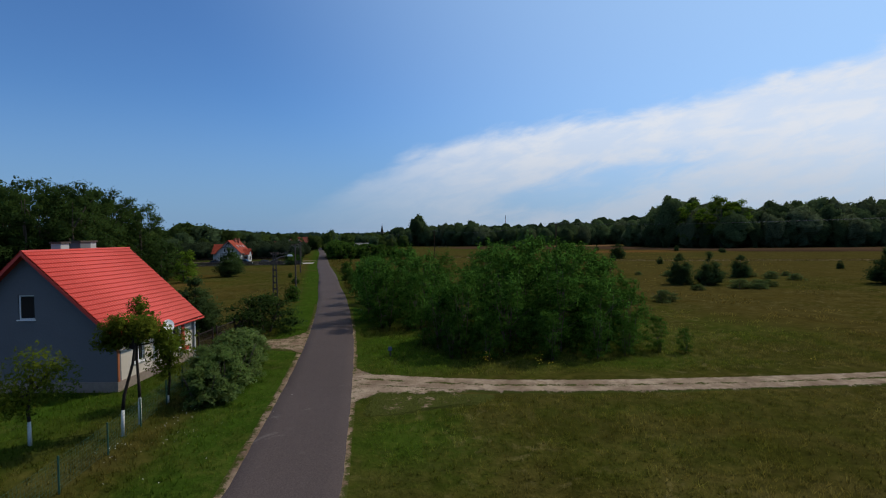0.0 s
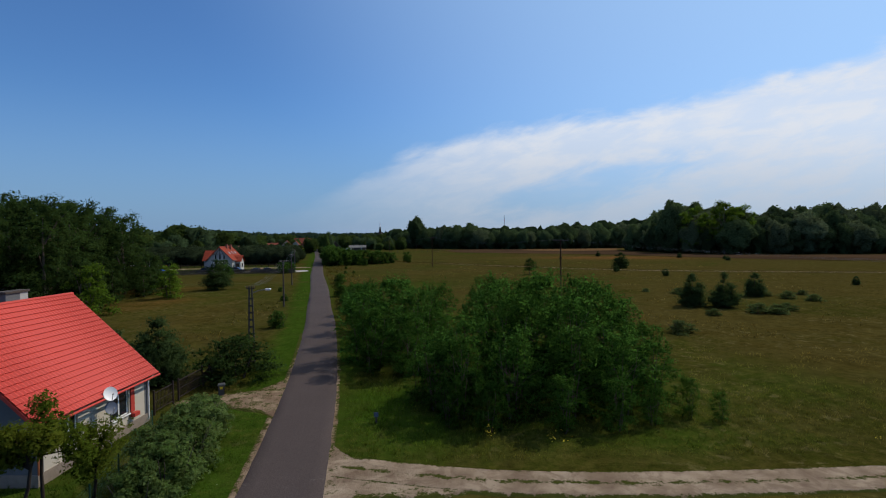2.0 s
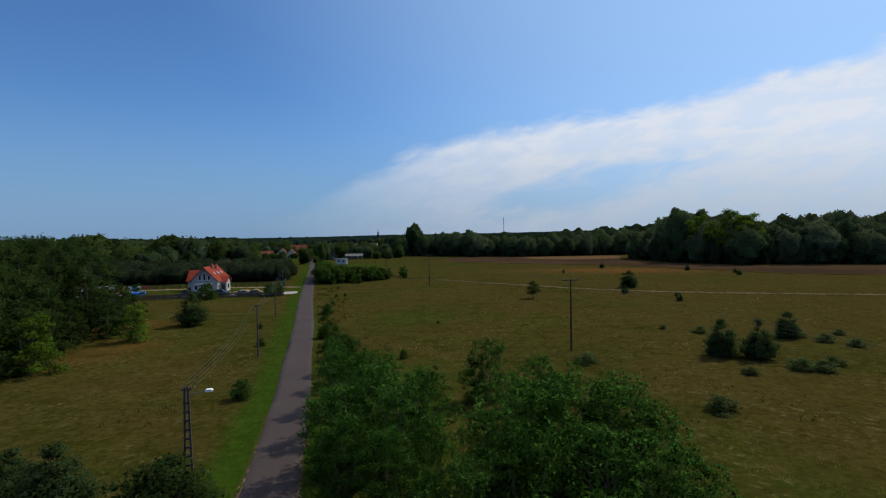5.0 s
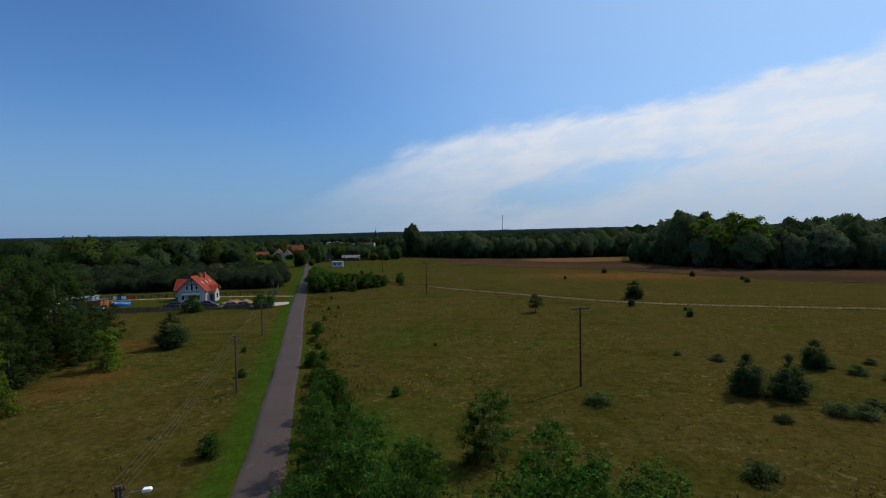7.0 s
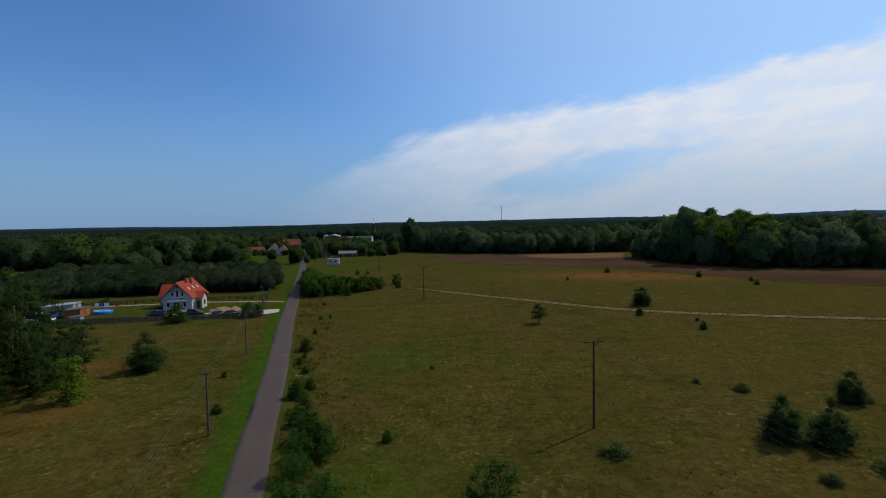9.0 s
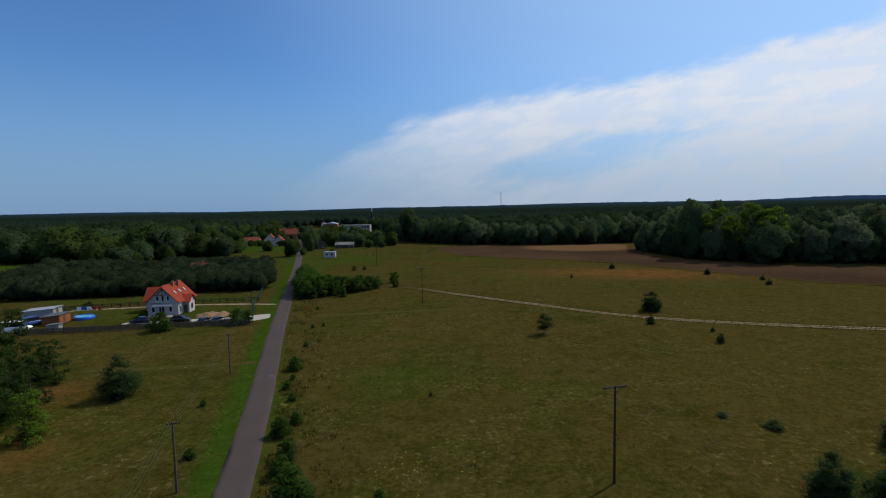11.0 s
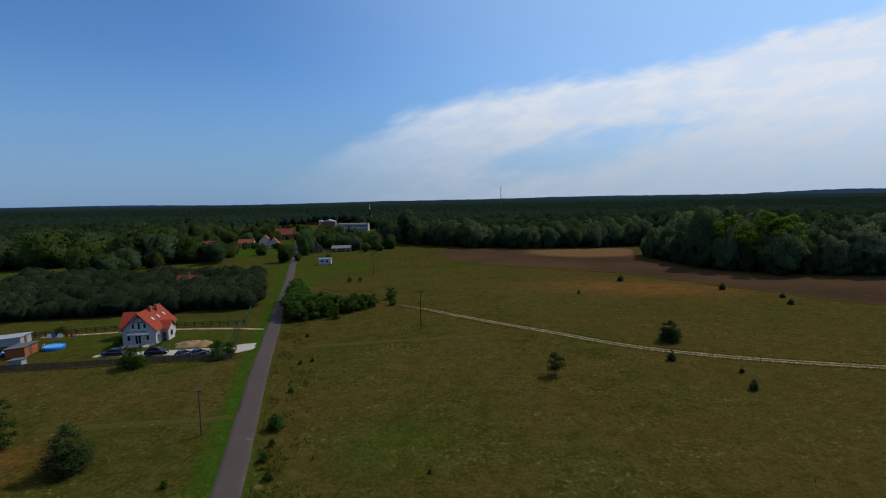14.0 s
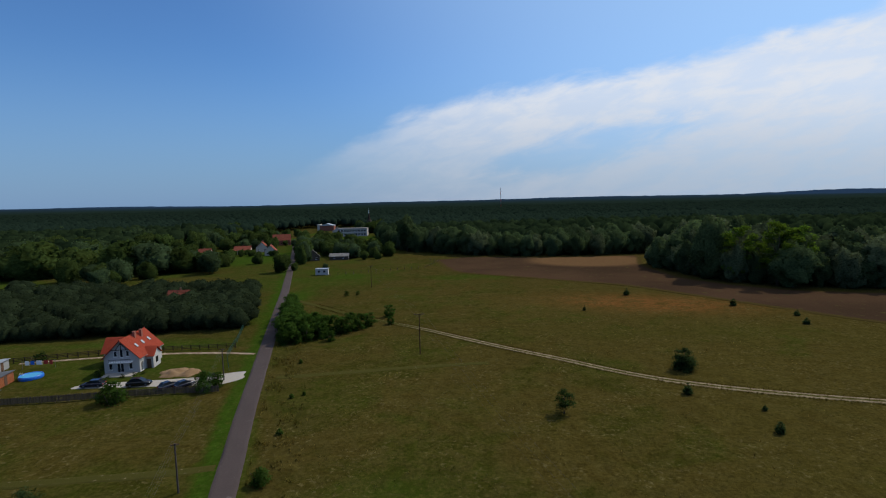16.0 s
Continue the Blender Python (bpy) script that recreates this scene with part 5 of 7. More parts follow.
def tiled_slope(x0, x1, eave, ridge, rows, wave, step, thick=0.06, dx=0.1):
    """A roof slope: eave and ridge are (y, z); courses step down towards the eave, waves run across."""
    n = max(2, int((x1 - x0) / dx))
    xs = np.linspace(x0, x1, n + 1)
    ey, ez, ry, rz = *eave, *ridge
    ln = math.hypot(ry - ey, rz - ez)
    ny, nz = -(rz - ez) / ln, (ry - ey) / ln
    if nz < 0:
        ny, nz = -ny, -nz
    v, f = [], []
    for r in range(rows):
        for k, lift in ((r / rows, step), ((r + 1) / rows, 0.0)):
            for x in xs:
                q = lift + wave * (0.5 + 0.5 * math.cos(x / 0.2 * 2 * math.pi))
                v.append((x, ey + (ry - ey) * k + ny * q, ez + (rz - ez) * k + nz * q))
    for r in range(2 * rows - 1):
        for i in range(n):
            f.append((r * (n + 1) + i, r * (n + 1) + i + 1, (r + 1) * (n + 1) + i + 1, (r + 1) * (n + 1) + i))
    g = Geo().add(v, f)
    off = (0, -ny * thick, -nz * thick)
    g.add([(x0, ey, ez), (x1, ey, ez), (x1, ry, rz), (x0, ry, rz)] + [(x, y + off[1], z + off[2]) for x, y, z in ((x0, ey, ez), (x1, ey, ez), (x1, ry, rz), (x0, ry, rz))],
          [(7, 6, 5, 4), (0, 1, 5, 4), (1, 2, 6, 5), (2, 3, 7, 6), (3, 0, 4, 7)])
    return g


def corrugated(geo_x0, geo_x1, eave, ridge, pitch=0.9):
    return tiled_slope(geo_x0, geo_x1, eave, ridge, 1, 0.05, 0.0, dx=pitch / 2)


ROT_WALL = {"front": lambda w_, d_: pose(0, 0, 0), "right": lambda w_, d_: pose(w_, 0, 0, 0, 0, 90), "back": lambda w_, d_: pose(w_, d_, 0, 0, 0, 180), "left": lambda w_, d_: pose(0, d_, 0, 0, 0, -90)}


def gable_house(name, m, label, w_, d_, eave, ridge, wall_mats, roof_mat, holes, along="y", over=0.35, rows=12, wave=0.03, step=0.03, thick=0.3, dx=0.1, category="house", frame_mat=None, roof_label="", cross=True, doors=()):
    """A house on the rectangle (0, 0) to (w_, d_); its ridge runs along x or y. holes per side: (x0, x1, z0, z1)."""
    ob = thing(name, m, label, category)
    for side, turn in ROT_WALL.items():
        ln = w_ if side in ("front", "back") else d_
        gab = (side in ("front", "back")) == (along == "y")
        top = [(0, eave), (ln / 2, ridge), (ln, eave)] if gab else [(0, eave), (ln, eave)]
        hs = holes.get(side, ())
        mm = turn(w_, d_)
        inset = 0.0 if gab else thick + 0.002
        g = wall_geo(ln - 2 * inset, [(max(0, min(ln - 2 * inset, x - inset)), z) for x, z in top], thick, [(a - inset, b - inset, c, e) for a, b, c, e in hs])
        mw = mm @ pose(inset, 0, 0)
        me = welded(g.mesh("wall", wall_mats.get(side, wall_mats["all"])))
        me.transform(mw)
        wl = part("wall", me, None, ob)
        for a, b, c, e in hs:
            if c < 0.05 or (side, a) in doors:
                dg = Geo().box(a, 0.08, c, b, 0.14, e, mm)
                door = part("door", dg, M_BROWNWOOD, ob, "brown wooden door")
                part("door_handle", Geo().box(b - 0.18, 0.03, 1.0, b - 0.06, 0.08, 1.04, mm), M_STEEL, door)
            else:
                window_at(ob, mm @ pose(a, 0, c), b - a, e - c, frame_mat, cross and b - a > 0.88)
    sl = over * (ridge - eave) / ((w_ if along == "y" else d_) / 2)
    if along == "y":
        turn = lambda flip: pose(w_ / 2, 0, 0) @ pose(0, 0, 0, 0, 0, 90 if not flip else -90)
        half, ln = w_ / 2, d_
        for flip in (False, True):
            x0, x1 = (-over, ln + over) if not flip else (-ln - over, over)
            g = tiled_slope(x0, x1, (-half - over, eave - sl + 0.1), (0, ridge + 0.1), rows, wave, step, dx=dx)
            me = g.mesh("roof_slope", roof_mat)
            me.transform(pose(w_ / 2, 0, 0, 0, 0, 90 if not flip else -90))
            part("roof_slope", me, None, ob, roof_label)
        part("ridge_cap", Geo().tube([(w_ / 2, -over, ridge + 0.11), (w_ / 2, ln + over, ridge + 0.11)], 0.09, 8), roof_mat, ob)
        for sx_ in (-1, 1):
            for y in (-over - 0.03, ln + over):
                e = w_ / 2 + sx_ * (half + over)
                g = Geo().prism([(w_ / 2, ridge - 0.08), (w_ / 2, ridge + 0.12), (e, eave - sl + 0.12), (e, eave - sl - 0.08)], y, y + 0.03)
                part("verge_board", g, roof_mat, ob)
        for sx_ in (-1, 1):
            e = w_ / 2 + sx_ * (half + over + 0.06)
            part("gutter", Geo().tube([(e, -over, eave - sl), (e, ln + over, eave - sl)], 0.06, 8), M_STEEL if roof_mat is not M_ROOF_RED else roof_mat, ob)
    else:
        half, ln = d_ / 2, w_
        for flip in (False, True):
            x0, x1 = (-over, ln + over) if not flip else (-ln - over, over)
            g = tiled_slope(x0, x1, (-half - over, eave - sl + 0.1), (0, ridge + 0.1), rows, wave, step, dx=dx)
            me = g.mesh("roof_slope", roof_mat)
            me.transform(pose(0, d_ / 2, 0, 0, 0, 0 if not flip else 180))
            part("roof_slope", me, None, ob, roof_label)
        part("ridge_cap", Geo().tube([(-over, d_ / 2, ridge + 0.11), (ln + over, d_ / 2, ridge + 0.11)], 0.09, 8), roof_mat, ob)
    return ob


def chimney(parent, x, y, z0, z1, w_, d_, mat, cap=True):
    ch = part("chimney", Geo().box(x - w_ / 2, y - d_ / 2, z0, x + w_ / 2, y + d_ / 2, z1), mat, parent)
    if cap:
        part("chimney_cap", Geo().box(x - w_ / 2 - 0.06, y - d_ / 2 - 0.06, z1, x + w_ / 2 + 0.06, y + d_ / 2 + 0.06, z1 + 0.1), M_CONCRETE, ch)
    return ch


# house with the red roof at the lane
HX0, HY0 = -26.5, 23.3
red_house = gable_house("house", pose(HX0, HY0, 0), "single-storey house with bright red steel-tile roof and grey gable", 8.9, 7.3, 2.85, 7.0,
                        {"all": M_PLASTER_SAND, "front": M_PLASTER_GREY, "back": M_PLASTER_GREY}, M_ROOF_RED,
                        {"front": [(3.85, 4.7, 3.65, 4.9)], "right": [(1.3, 2.2, 1.05, 2.3), (4.35, 5.7, 0.95, 2.35)], "left": [(2, 3.2, 1, 2.3)]}, "y", 0.4, 21, 0.05, 0.045, cross=True, roof_label="bright red pressed steel tile sheets")
part("plinth", Geo().box(-0.06, -0.06, -0.1, 8.96, 7.36, 0.42), M_PLINTH, red_house, "low dark stone plinth")
part("corner_board", Geo().box(8.9, -0.02, 0.42, 8.96, 0.12, 2.7), M_ORANGEWOOD, red_house, "orange-brown corner trim")
part("shutter", Geo().box(8.905, 5.8, 0.95, 8.96, 6.1, 2.3), M_RED, red_house, "dark red wooden shutter")
part("downpipe", Geo().tube([(9.3, 7.2, 2.5), (8.98, 7.25, 2.3), (8.98, 7.25, 0.1)], 0.045, 8), M_WHITE, red_house)
part("flower_box", Geo().box(8.95, 5.75, 0.72, 9.18, 6.2, 0.92), M_RED, red_house, "window box with red flowers")
chimney(red_house, 4.0, 2.6, 6.2, 7.5, 0.55, 0.6, M_PLASTER_WHITE)
chimney(red_house, 4.0, 4.1, 6.0, 7.55, 0.6, 0.8, M_PLASTER_GREY)
chimney(red_house, 4.0, 4.8, 6.0, 7.55, 0.45, 0.48, M_PLASTER_WHITE)


def dish(parent, c, r, way, mat):
    """A satellite dish at c that faces way."""
    q = Vector(way).to_track_quat("Z", "Y").to_matrix().to_4x4()
    m = Matrix.Translation(c) @ q
    v, f = [], []
    n, rings = 20, 5
    for k in range(rings + 1):
        rr = r * k / rings
        for j in range(n):
            v.append((rr * math.cos(6.2832 * j / n), rr * 1.1 * math.sin(6.2832 * j / n), 0.22 * r * (k / rings) ** 2))
    for k in range(rings):
        for j in range(n):
            f.append((k * n + j, k * n + (j + 1) % n, (k + 1) * n + (j + 1) % n, (k + 1) * n + j))
    g = Geo().add(v, f, m).add([(x, y, z - 0.02) for x, y, z in v], [q2[::-1] for q2 in f], m)
    d = part("dish", g, mat, parent, smooth=True)
    part("feed_arm", Geo().tube([m @ Vector((0, -r, 0.1)), m @ Vector((0, -0.3 * r, r * 0.95))], 0.015, 6), M_STEEL, d)
    part("feed_horn", Geo().tube([m @ Vector((0, -0.3 * r, r * 0.9)), m @ Vector((0, -0.22 * r, r * 1.05))], 0.035, 8), M_STEEL, d)


dishes = thing("satellite_dishes", pose(-17.15, 27.0, 0), "white and grey satellite dishes on a steel pole", "satellite dish")
part("pole", Geo().tube([(0, 0, -0.2), (0, 0, 2.9)], 0.03, 8), M_STEEL, dishes)
dish(dishes, (0.08, -0.1, 2.66), 0.31, (0.75, -0.45, 0.35), M_WHITE)
dish(dishes, (0.08, -0.08, 1.95), 0.29, (0.75, -0.35, 0.35), M_POST_BLUE)

# white two-storey house with clay roof
WH = pose(-77.6, 154.5, 0, 0, 0, 7) @ Matrix.Diagonal((0.92, 0.96, 1.0, 1.0))
white_house = gable_house("house", WH, "white two-storey house with orange-red tile roof and dark gable timber", 8.1, 11.0, 3.6, 7.4, {"all": M_PLASTER_WHITE}, M_ROOF_CLAY,
                          {"front": [(1.0, 1.8, 0.8, 2.2), (2.9, 4.4, 0.1, 2.2), (5.6, 6.4, 0.8, 2.2), (2.3, 3.0, 3.7, 5.0), (3.7, 4.4, 3.5, 5.2), (5.1, 5.8, 3.7, 5.0)], "right": [(0.7, 1.7, 0.05, 2.1), (8.2, 9.2, 0.9, 2.1)], "back": [(3, 4, 1, 2.2)]},
                          "y", 0.5, 16, 0.05, 0.04, dx=0.1, cross=True)
g = Geo()
for a, b in (((1.7, 5.25), (6.4, 5.25)), ((4.05, 5.25), (4.05, 7.2)), ((2.8, 5.3), (4.05, 6.8)), ((5.3, 5.3), (4.05, 6.8))):
    dxx, dzz = b[0] - a[0], b[1] - a[1]
    ln = math.hypot(dxx, dzz)
    g.box(0, -0.08, -0.07, ln, -0.003, 0.07, Matrix.Translation((a[0], 0, a[1])) @ pose(0, 0, 0, 0, -math.degrees(math.atan2(dzz, dxx)), 0))
part("gable_timber", g, M_DARK, white_house, "dark stained gable timbers")
part("balcony", Geo().box(1.6, -1.1, 2.55, 6.6, -0.003, 2.72), M_WHITE, white_house, "shallow white balcony slab")
g = Geo()
for i in range(10):
    g.box(1.62 + i * 0.54, -1.08, 2.72, 1.67 + i * 0.54, -1.03, 3.3)
part("balcony_rail", g.box(1.6, -1.09, 3.3, 6.6, -1.02, 3.38), M_DARK, white_house, "dark balcony railing")
for x, y, z in ((4.7, 5.0, 8.2), (5.1, 7.4, 8.1)):
    part("chimney", Geo().box(x - 0.3, y - 0.35, 5.6, x + 0.3, y + 0.35, z), M_BRICK, white_house)
for y in (2.6, 5.6, 8.6):
    a = math.degrees(math.atan2(3.8, 4.05))
    mm = Matrix.Translation((6.3, y, 7.4 - 2.25 * 3.8 / 4.05 + 0.24)) @ pose(0, 0, 0, 0, a, 0)
    sk = part("skylight", Geo().box(-0.55, -0.4, 0, 0.55, 0.4, 0.07, mm), M_STEEL, white_house, "tilted roof window")
    part("pane", Geo().box(-0.45, -0.3, 0.072, 0.45, 0.3, 0.08, mm), M_ROOF_METAL, sk)
# side wing and porch belong to the house
part("wing_wall", Geo().box(-3.4, 6.0, 0, -0.002, 10.8, 3.2), M_PLASTER_WHITE, white_house)
part("wing_roof", tiled_slope(-3.9, 3.0, (5.4, 3.0), (8.4, 6.2), 10, 0.05, 0.04), M_ROOF_CLAY, white_house)
me = tiled_slope(-3.0, 3.9, (-3.0, 3.0), (0, 6.2), 10, 0.05, 0.04).mesh("wing_roof", M_ROOF_CLAY)
me.transform(pose(0, 8.4, 0, 0, 0, 180))
part("wing_roof", me, None, white_house)
part("wing_gable", Geo().prism([(0, 3.2), (4.8, 3.2), (2.4, 5.8)], 0, 0.3), M_PLASTER_WHITE, white_house).matrix_local = pose(-3.4, 10.8, 0, 0, 0, -90)
part("porch_wall", Geo().box(8.102, 2.8, 0, 9.9, 6.4, 2.9), M_PLASTER_WHITE, white_house)
part("porch_gable", Geo().prism([(0, 2.9), (3.6, 2.9), (1.8, 4.4)], 0, 0.25), M_PLASTER_WHITE, white_house).matrix_local = pose(9.9, 2.8, 0, 0, 0, 90)
part("porch_roof", tiled_slope(6.6, 10.3, (2.4, 2.75), (4.6, 4.7), 8, 0.05, 0.04), M_ROOF_CLAY, white_house)
me = tiled_slope(-10.3, -6.6, (-2.2, 2.75), (0, 4.7), 8, 0.05, 0.04).mesh("porch_roof", M_ROOF_CLAY)
me.transform(pose(0, 4.6, 0, 0, 0, 180))
part("porch_roof", me, None, white_house)
pd = part("porch_door", Geo().box(8.4, 2.74, 0.02, 9.4, 2.797, 2.15), M_BROWNWOOD, white_house, "brown entrance door")
part("door_handle", Geo().box(9.2, 2.69, 1.0, 9.3, 2.74, 1.05), M_STEEL, pd)
part("porch_window", Geo().box(9.902, 4.0, 0.9, 9.94, 5.2, 2.2), M_GLASS, white_house)
part("terrace", Geo().box(0.5, -3.0, -0.05, 7.6, -0.003, 0.12), M_PAVING, white_house, "paved terrace")
garden = make_tree("garden_shrub", "low garden shrub beside the terrace", "bush", 1.2, 0.8, 5, 500, 0.25, F_OAK, 701, 0.05, 0.03, 3, 0.8, limbs=3, group="garden shrubs")
for k, (x, y, s_) in enumerate([(-79.4, 156.6, 1.1), (-78.8, 153.6, 1.0), (-77.0, 151.6, 0.9), (-74.6, 151.2, 0.7), (-72.0, 152.0, 0.7), (-70.2, 153.2, 0.6), (-80.2, 159, 1.2), (-69.0, 154.4, 0.6), (-100.6, 164.8, 2.0)]):
    place(garden, x, y, s_, k * 1.1)
drop(garden)


def small_house(name, x, y, rz, w_, d_, eave, ridge, wall, roof, along, label, nwin=2, category="house", chim=True, frame_mat=None):
    holes = {}
    for side, ln in (("front", w_), ("right", d_), ("back", w_), ("left", d_)):
        holes[side] = [(ln * (i + 0.5) / nwin - 0.5, ln * (i + 0.5) / nwin + 0.5, 0.9, min(2.2, eave - 0.3)) for i in range(nwin)]
    h = gable_house(name, pose(x, y, 0, 0, 0, rz) @ pose(-w_ / 2, -d_ / 2, 0), label, w_, d_, eave, ridge, {"all": wall}, roof, holes, along, 0.35, 8, 0.05, 0.05, dx=0.25, category=category)
    if chim:
        chimney(h, w_ * 0.55, d_ * 0.55, eave, ridge + 0.9, 0.5, 0.5, M_BRICK)
    return h


small_house("house", -100.5, 226.5, 4, 7.0, 6.0, 3.0, 5.9, M_PLASTER_SAND, M_ROOF_OLD, "x", "small house with dull red roof among young pines")
small_house("house", -152, 487, 15, 15, 9, 4.6, 9.4, M_BRICK, M_ROOF_OLD, "x", "brick village house with steep red roof", 3)
small_house("house", -156, 413, 12, 11.5, 7.5, 3.0, 5.8, M_PLASTER_SAND, M_ROOF_OLD, "x", "long low village house with red roof", 3)
small_house("house", -148, 430, 14, 8.5, 8, 3.4, 7.6, M_PLASTER_SAND, M_ROOF_OLD, "y", "pale village house with dull red gabled roof", 2)
small_house("house", -131, 402, 14, 7.6, 8.5, 3.4, 7.4, M_PLASTER_SAND, M_ROOF_OLD, "y", "pale village house with red gabled roof", 2)
small_house("house", -171, 384, 10, 10, 8, 3.3, 7.0, M_PLASTER_SAND, M_ROOF_OLD, "x", "village house with brown-red roof", 2)
small_house("house", -192, 375, 8, 9, 7.5, 3.2, 6.8, M_PLASTER_WHITE, M_ROOF_OLD, "y", "white village house with dark red roof among trees", 2)
small_house("house", -206, 392, 5, 10, 8, 3.3, 7.2, M_PLASTER_SAND, M_ROOF_OLD, "x", "village house with brown-red roof among trees", 2)
small_house("house", -130, 545, 15, 9, 8, 3.6, 7.4, M_PLASTER_WHITE, M_ROOF_CLAY, "x", "village house with orange roof at the bend", 2)
small_house("house", -128, 600, 15, 11, 8, 4.6, 9.0, M_PLASTER_WHITE, M_ROOF_GREY, "y", "village house with grey roof", 2)
small_house("barn", -73, 366, 4, 12, 6, 2.4, 3.9, M_GREYWOOD, M_ROOF_GREY, "x", "long low barn with grey sheet roof", 2, "barn", False)
small_house("barn", -90, 364, 20, 8, 9, 3.0, 7.0, M_GREYWOOD, M_ROOF_GREY, "y", "weathered barn with steep grey roof", 2, "barn", False)

# flat-roofed white school
school = thing("school", pose(-124, 582, 0, 0, 0, 2), "white two-storey flat-roofed school with rows of windows", "school building")
holes = [(0.7 + i * 3.1, 2.8 + i * 3.1, z, z + 2.2) for i in range(10) for z in (0.9, 4.8)]
part("wall", welded(wall_geo(32, [(0, 8.2), (32, 8.2)], 0.4, holes).mesh("wall", M_PLASTER_WHITE)), None, school)
part("body", Geo().box(0, 0.6, 0, 32, 12, 8.2), M_PLASTER_WHITE, school)
part("roof", Geo().box(-0.3, -0.3, 8.2, 32.3, 12.3, 8.6), M_ROOF_GREY, school)
for a, b, c, e in holes:
    window_at(school, pose(a, 0, c), b - a, e - c, sill=False)
hall = thing("hall", pose(-172, 690, 0, 0, 0, 3), "hall with white sheet roof and red brick wall", "hall")
part("wall", Geo().box(0, 0, 0, 18, 14, 7.0), M_BRICK, hall)
part("roof", Geo().prism([(-0.5, 7.0), (18.5, 7.0), (9, 9.6)], -0.5, 14.5), M_ROOF_METAL, hall)
part("annex", Geo().box(-4.5, 6, 0, -0.002, 14, 8.5), M_PLASTER_SAND, hall)
church = thing("church", pose(-99, 640, 0), "dark village church with pointed spire", "church")
part("nave", Geo().box(-5, 4, 0, 5, 20, 7.99), M_BRICK, church)
part("nave_roof", Geo().prism([(-5.6, 8), (5.6, 8), (0, 12.5)], 3.992, 20.5), M_DARK, church)
part("tower", Geo().box(-2.2, -1.2, 0, 2.2, 3.99, 15), M_GREYWOOD, church)
part("spire", Geo().tube([(0, 1.4, 15), (0, 1.4, 16), (0, 1.4, 23)], [2.6, 1.8, 0.6], 8), M_DARK, church, "dark sheeted spire")
part("spire_tip", Geo().tube([(0, 1.4, 23), (0, 1.4, 29)], [0.6, 0.1], 8), M_WHITE, church, "pale metal tip")
mast = thing("radio_mast", pose(146, 1500, 0), "slender red and white radio mast over the forest", "mast")
for i in range(7):
    part("mast_section", Geo().tube([(0, 0, i * 10), (0, 0, i * 10 + 10)], 0.75, 6), M_RED if i % 2 else M_STEEL, mast)

# white site hut by the lane
hut = thing("site_hut", pose(-70, 298, 0, 0, 0, 5), "pale white prefabricated hut with two dark windows", "hut")
part("wall", welded(wall_geo(6.3, [(0, 3.0), (6.3, 3.0)], 0.12, [(1.2, 2.3, 1.3, 2.3), (3.9, 5.0, 1.3, 2.3)]).mesh("wall", M_PLASTER_WHITE)), None, hut)
part("wall", Geo().box(0, 0.3, 0, 6.3, 3.0, 3.0), M_PLASTER_WHITE, hut)
part("roof", Geo().box(-0.15, -0.15, 3.0, 6.45, 3.15, 3.25), M_ROOF_METAL, hut, "flat grey sheet roof")
for a in (1.2, 3.9):
    window_at(hut, pose(a, 0, 1.3), 1.1, 1.0, M_DARK, sill=False)


# sheds, pool and cars in the garden
def simple_shed(name, m, w_, d_, h0, h1, wall, roof, label, planks=True, door=True):
    ob = thing(name, m, label, "shed")
    part("body", Geo().prism([(0.05, 0), (w_ - 0.05, 0), (w_ - 0.05, h1 - 0.02), (0.05, h0 - 0.02)], 0.05, d_ - 0.05), wall, ob)
    if planks:
        for side in (0, 1):
            n = int((d_ if side else w_) / 0.25)
            for i in range(n):
                u0, u1 = i * 0.25, i * 0.25 + 0.235
                if side:
                    part("board", Geo().box(w_ - 0.05, u0 + 0.02, 0.03, w_ - 0.02, u1, h1 - 0.05), wall, ob)
                else:
                    part("board", Geo().box(u0 + 0.05, 0.02, 0.03, min(u1 + 0.05, w_ - 0.05), 0.05, h0 + (h1 - h0) * u0 / w_ - 0.05), wall, ob)
    ang = math.degrees(math.atan2(h1 - h0, w_))
    rg = tiled_slope(-0.25, d_ + 0.25, (-0.25, h0 - 0.02), (w_ + 0.25, h1 + 0.06), 1, 0.04, 0.0, 0.05, 0.1)
    me = rg.mesh("roof", roof)
    me.transform(Matrix(((0, 1, 0, 0), (1, 0, 0, 0), (0, 0, 1, 0), (0, 0, 0, 1))))
    me.flip_normals()
    part("roof", me, None, ob, "low sloped sheet roof")
    if door:
        part("door", Geo().box(w_ - 0.019, d_ * 0.35, 0.05, w_ + 0.02, d_ * 0.35 + 0.9, 1.95), M_BROWNWOOD, ob)
    return ob


M_FELT = plain("roofing_felt", (0.10, 0.105, 0.115), 0.3, 2.0, 0.85, spec=0.15)
simple_shed("wooden_shed", pose(-97.6, 145.4, 0, 0, 0, 12), 3.9, 4.8, 2.0, 2.3, M_ORANGEWOOD, M_FELT, "orange-brown plank shed with flat grey roof")
simple_shed("metal_shed", pose(-109.8, 153.6, 0, 0, 0, 14), 7.2, 4.6, 1.7, 2.1, M_ROOF_METAL, M_ROOF_METAL, "long grey corrugated metal shed", False)
simple_shed("tool_box", pose(-91.4, 139.4, 0, 0, 0, 8), 2.6, 1.6, 1.4, 1.6, M_ROOF_METAL, M_FELT, "small grey garden locker beside the fence", False, False)

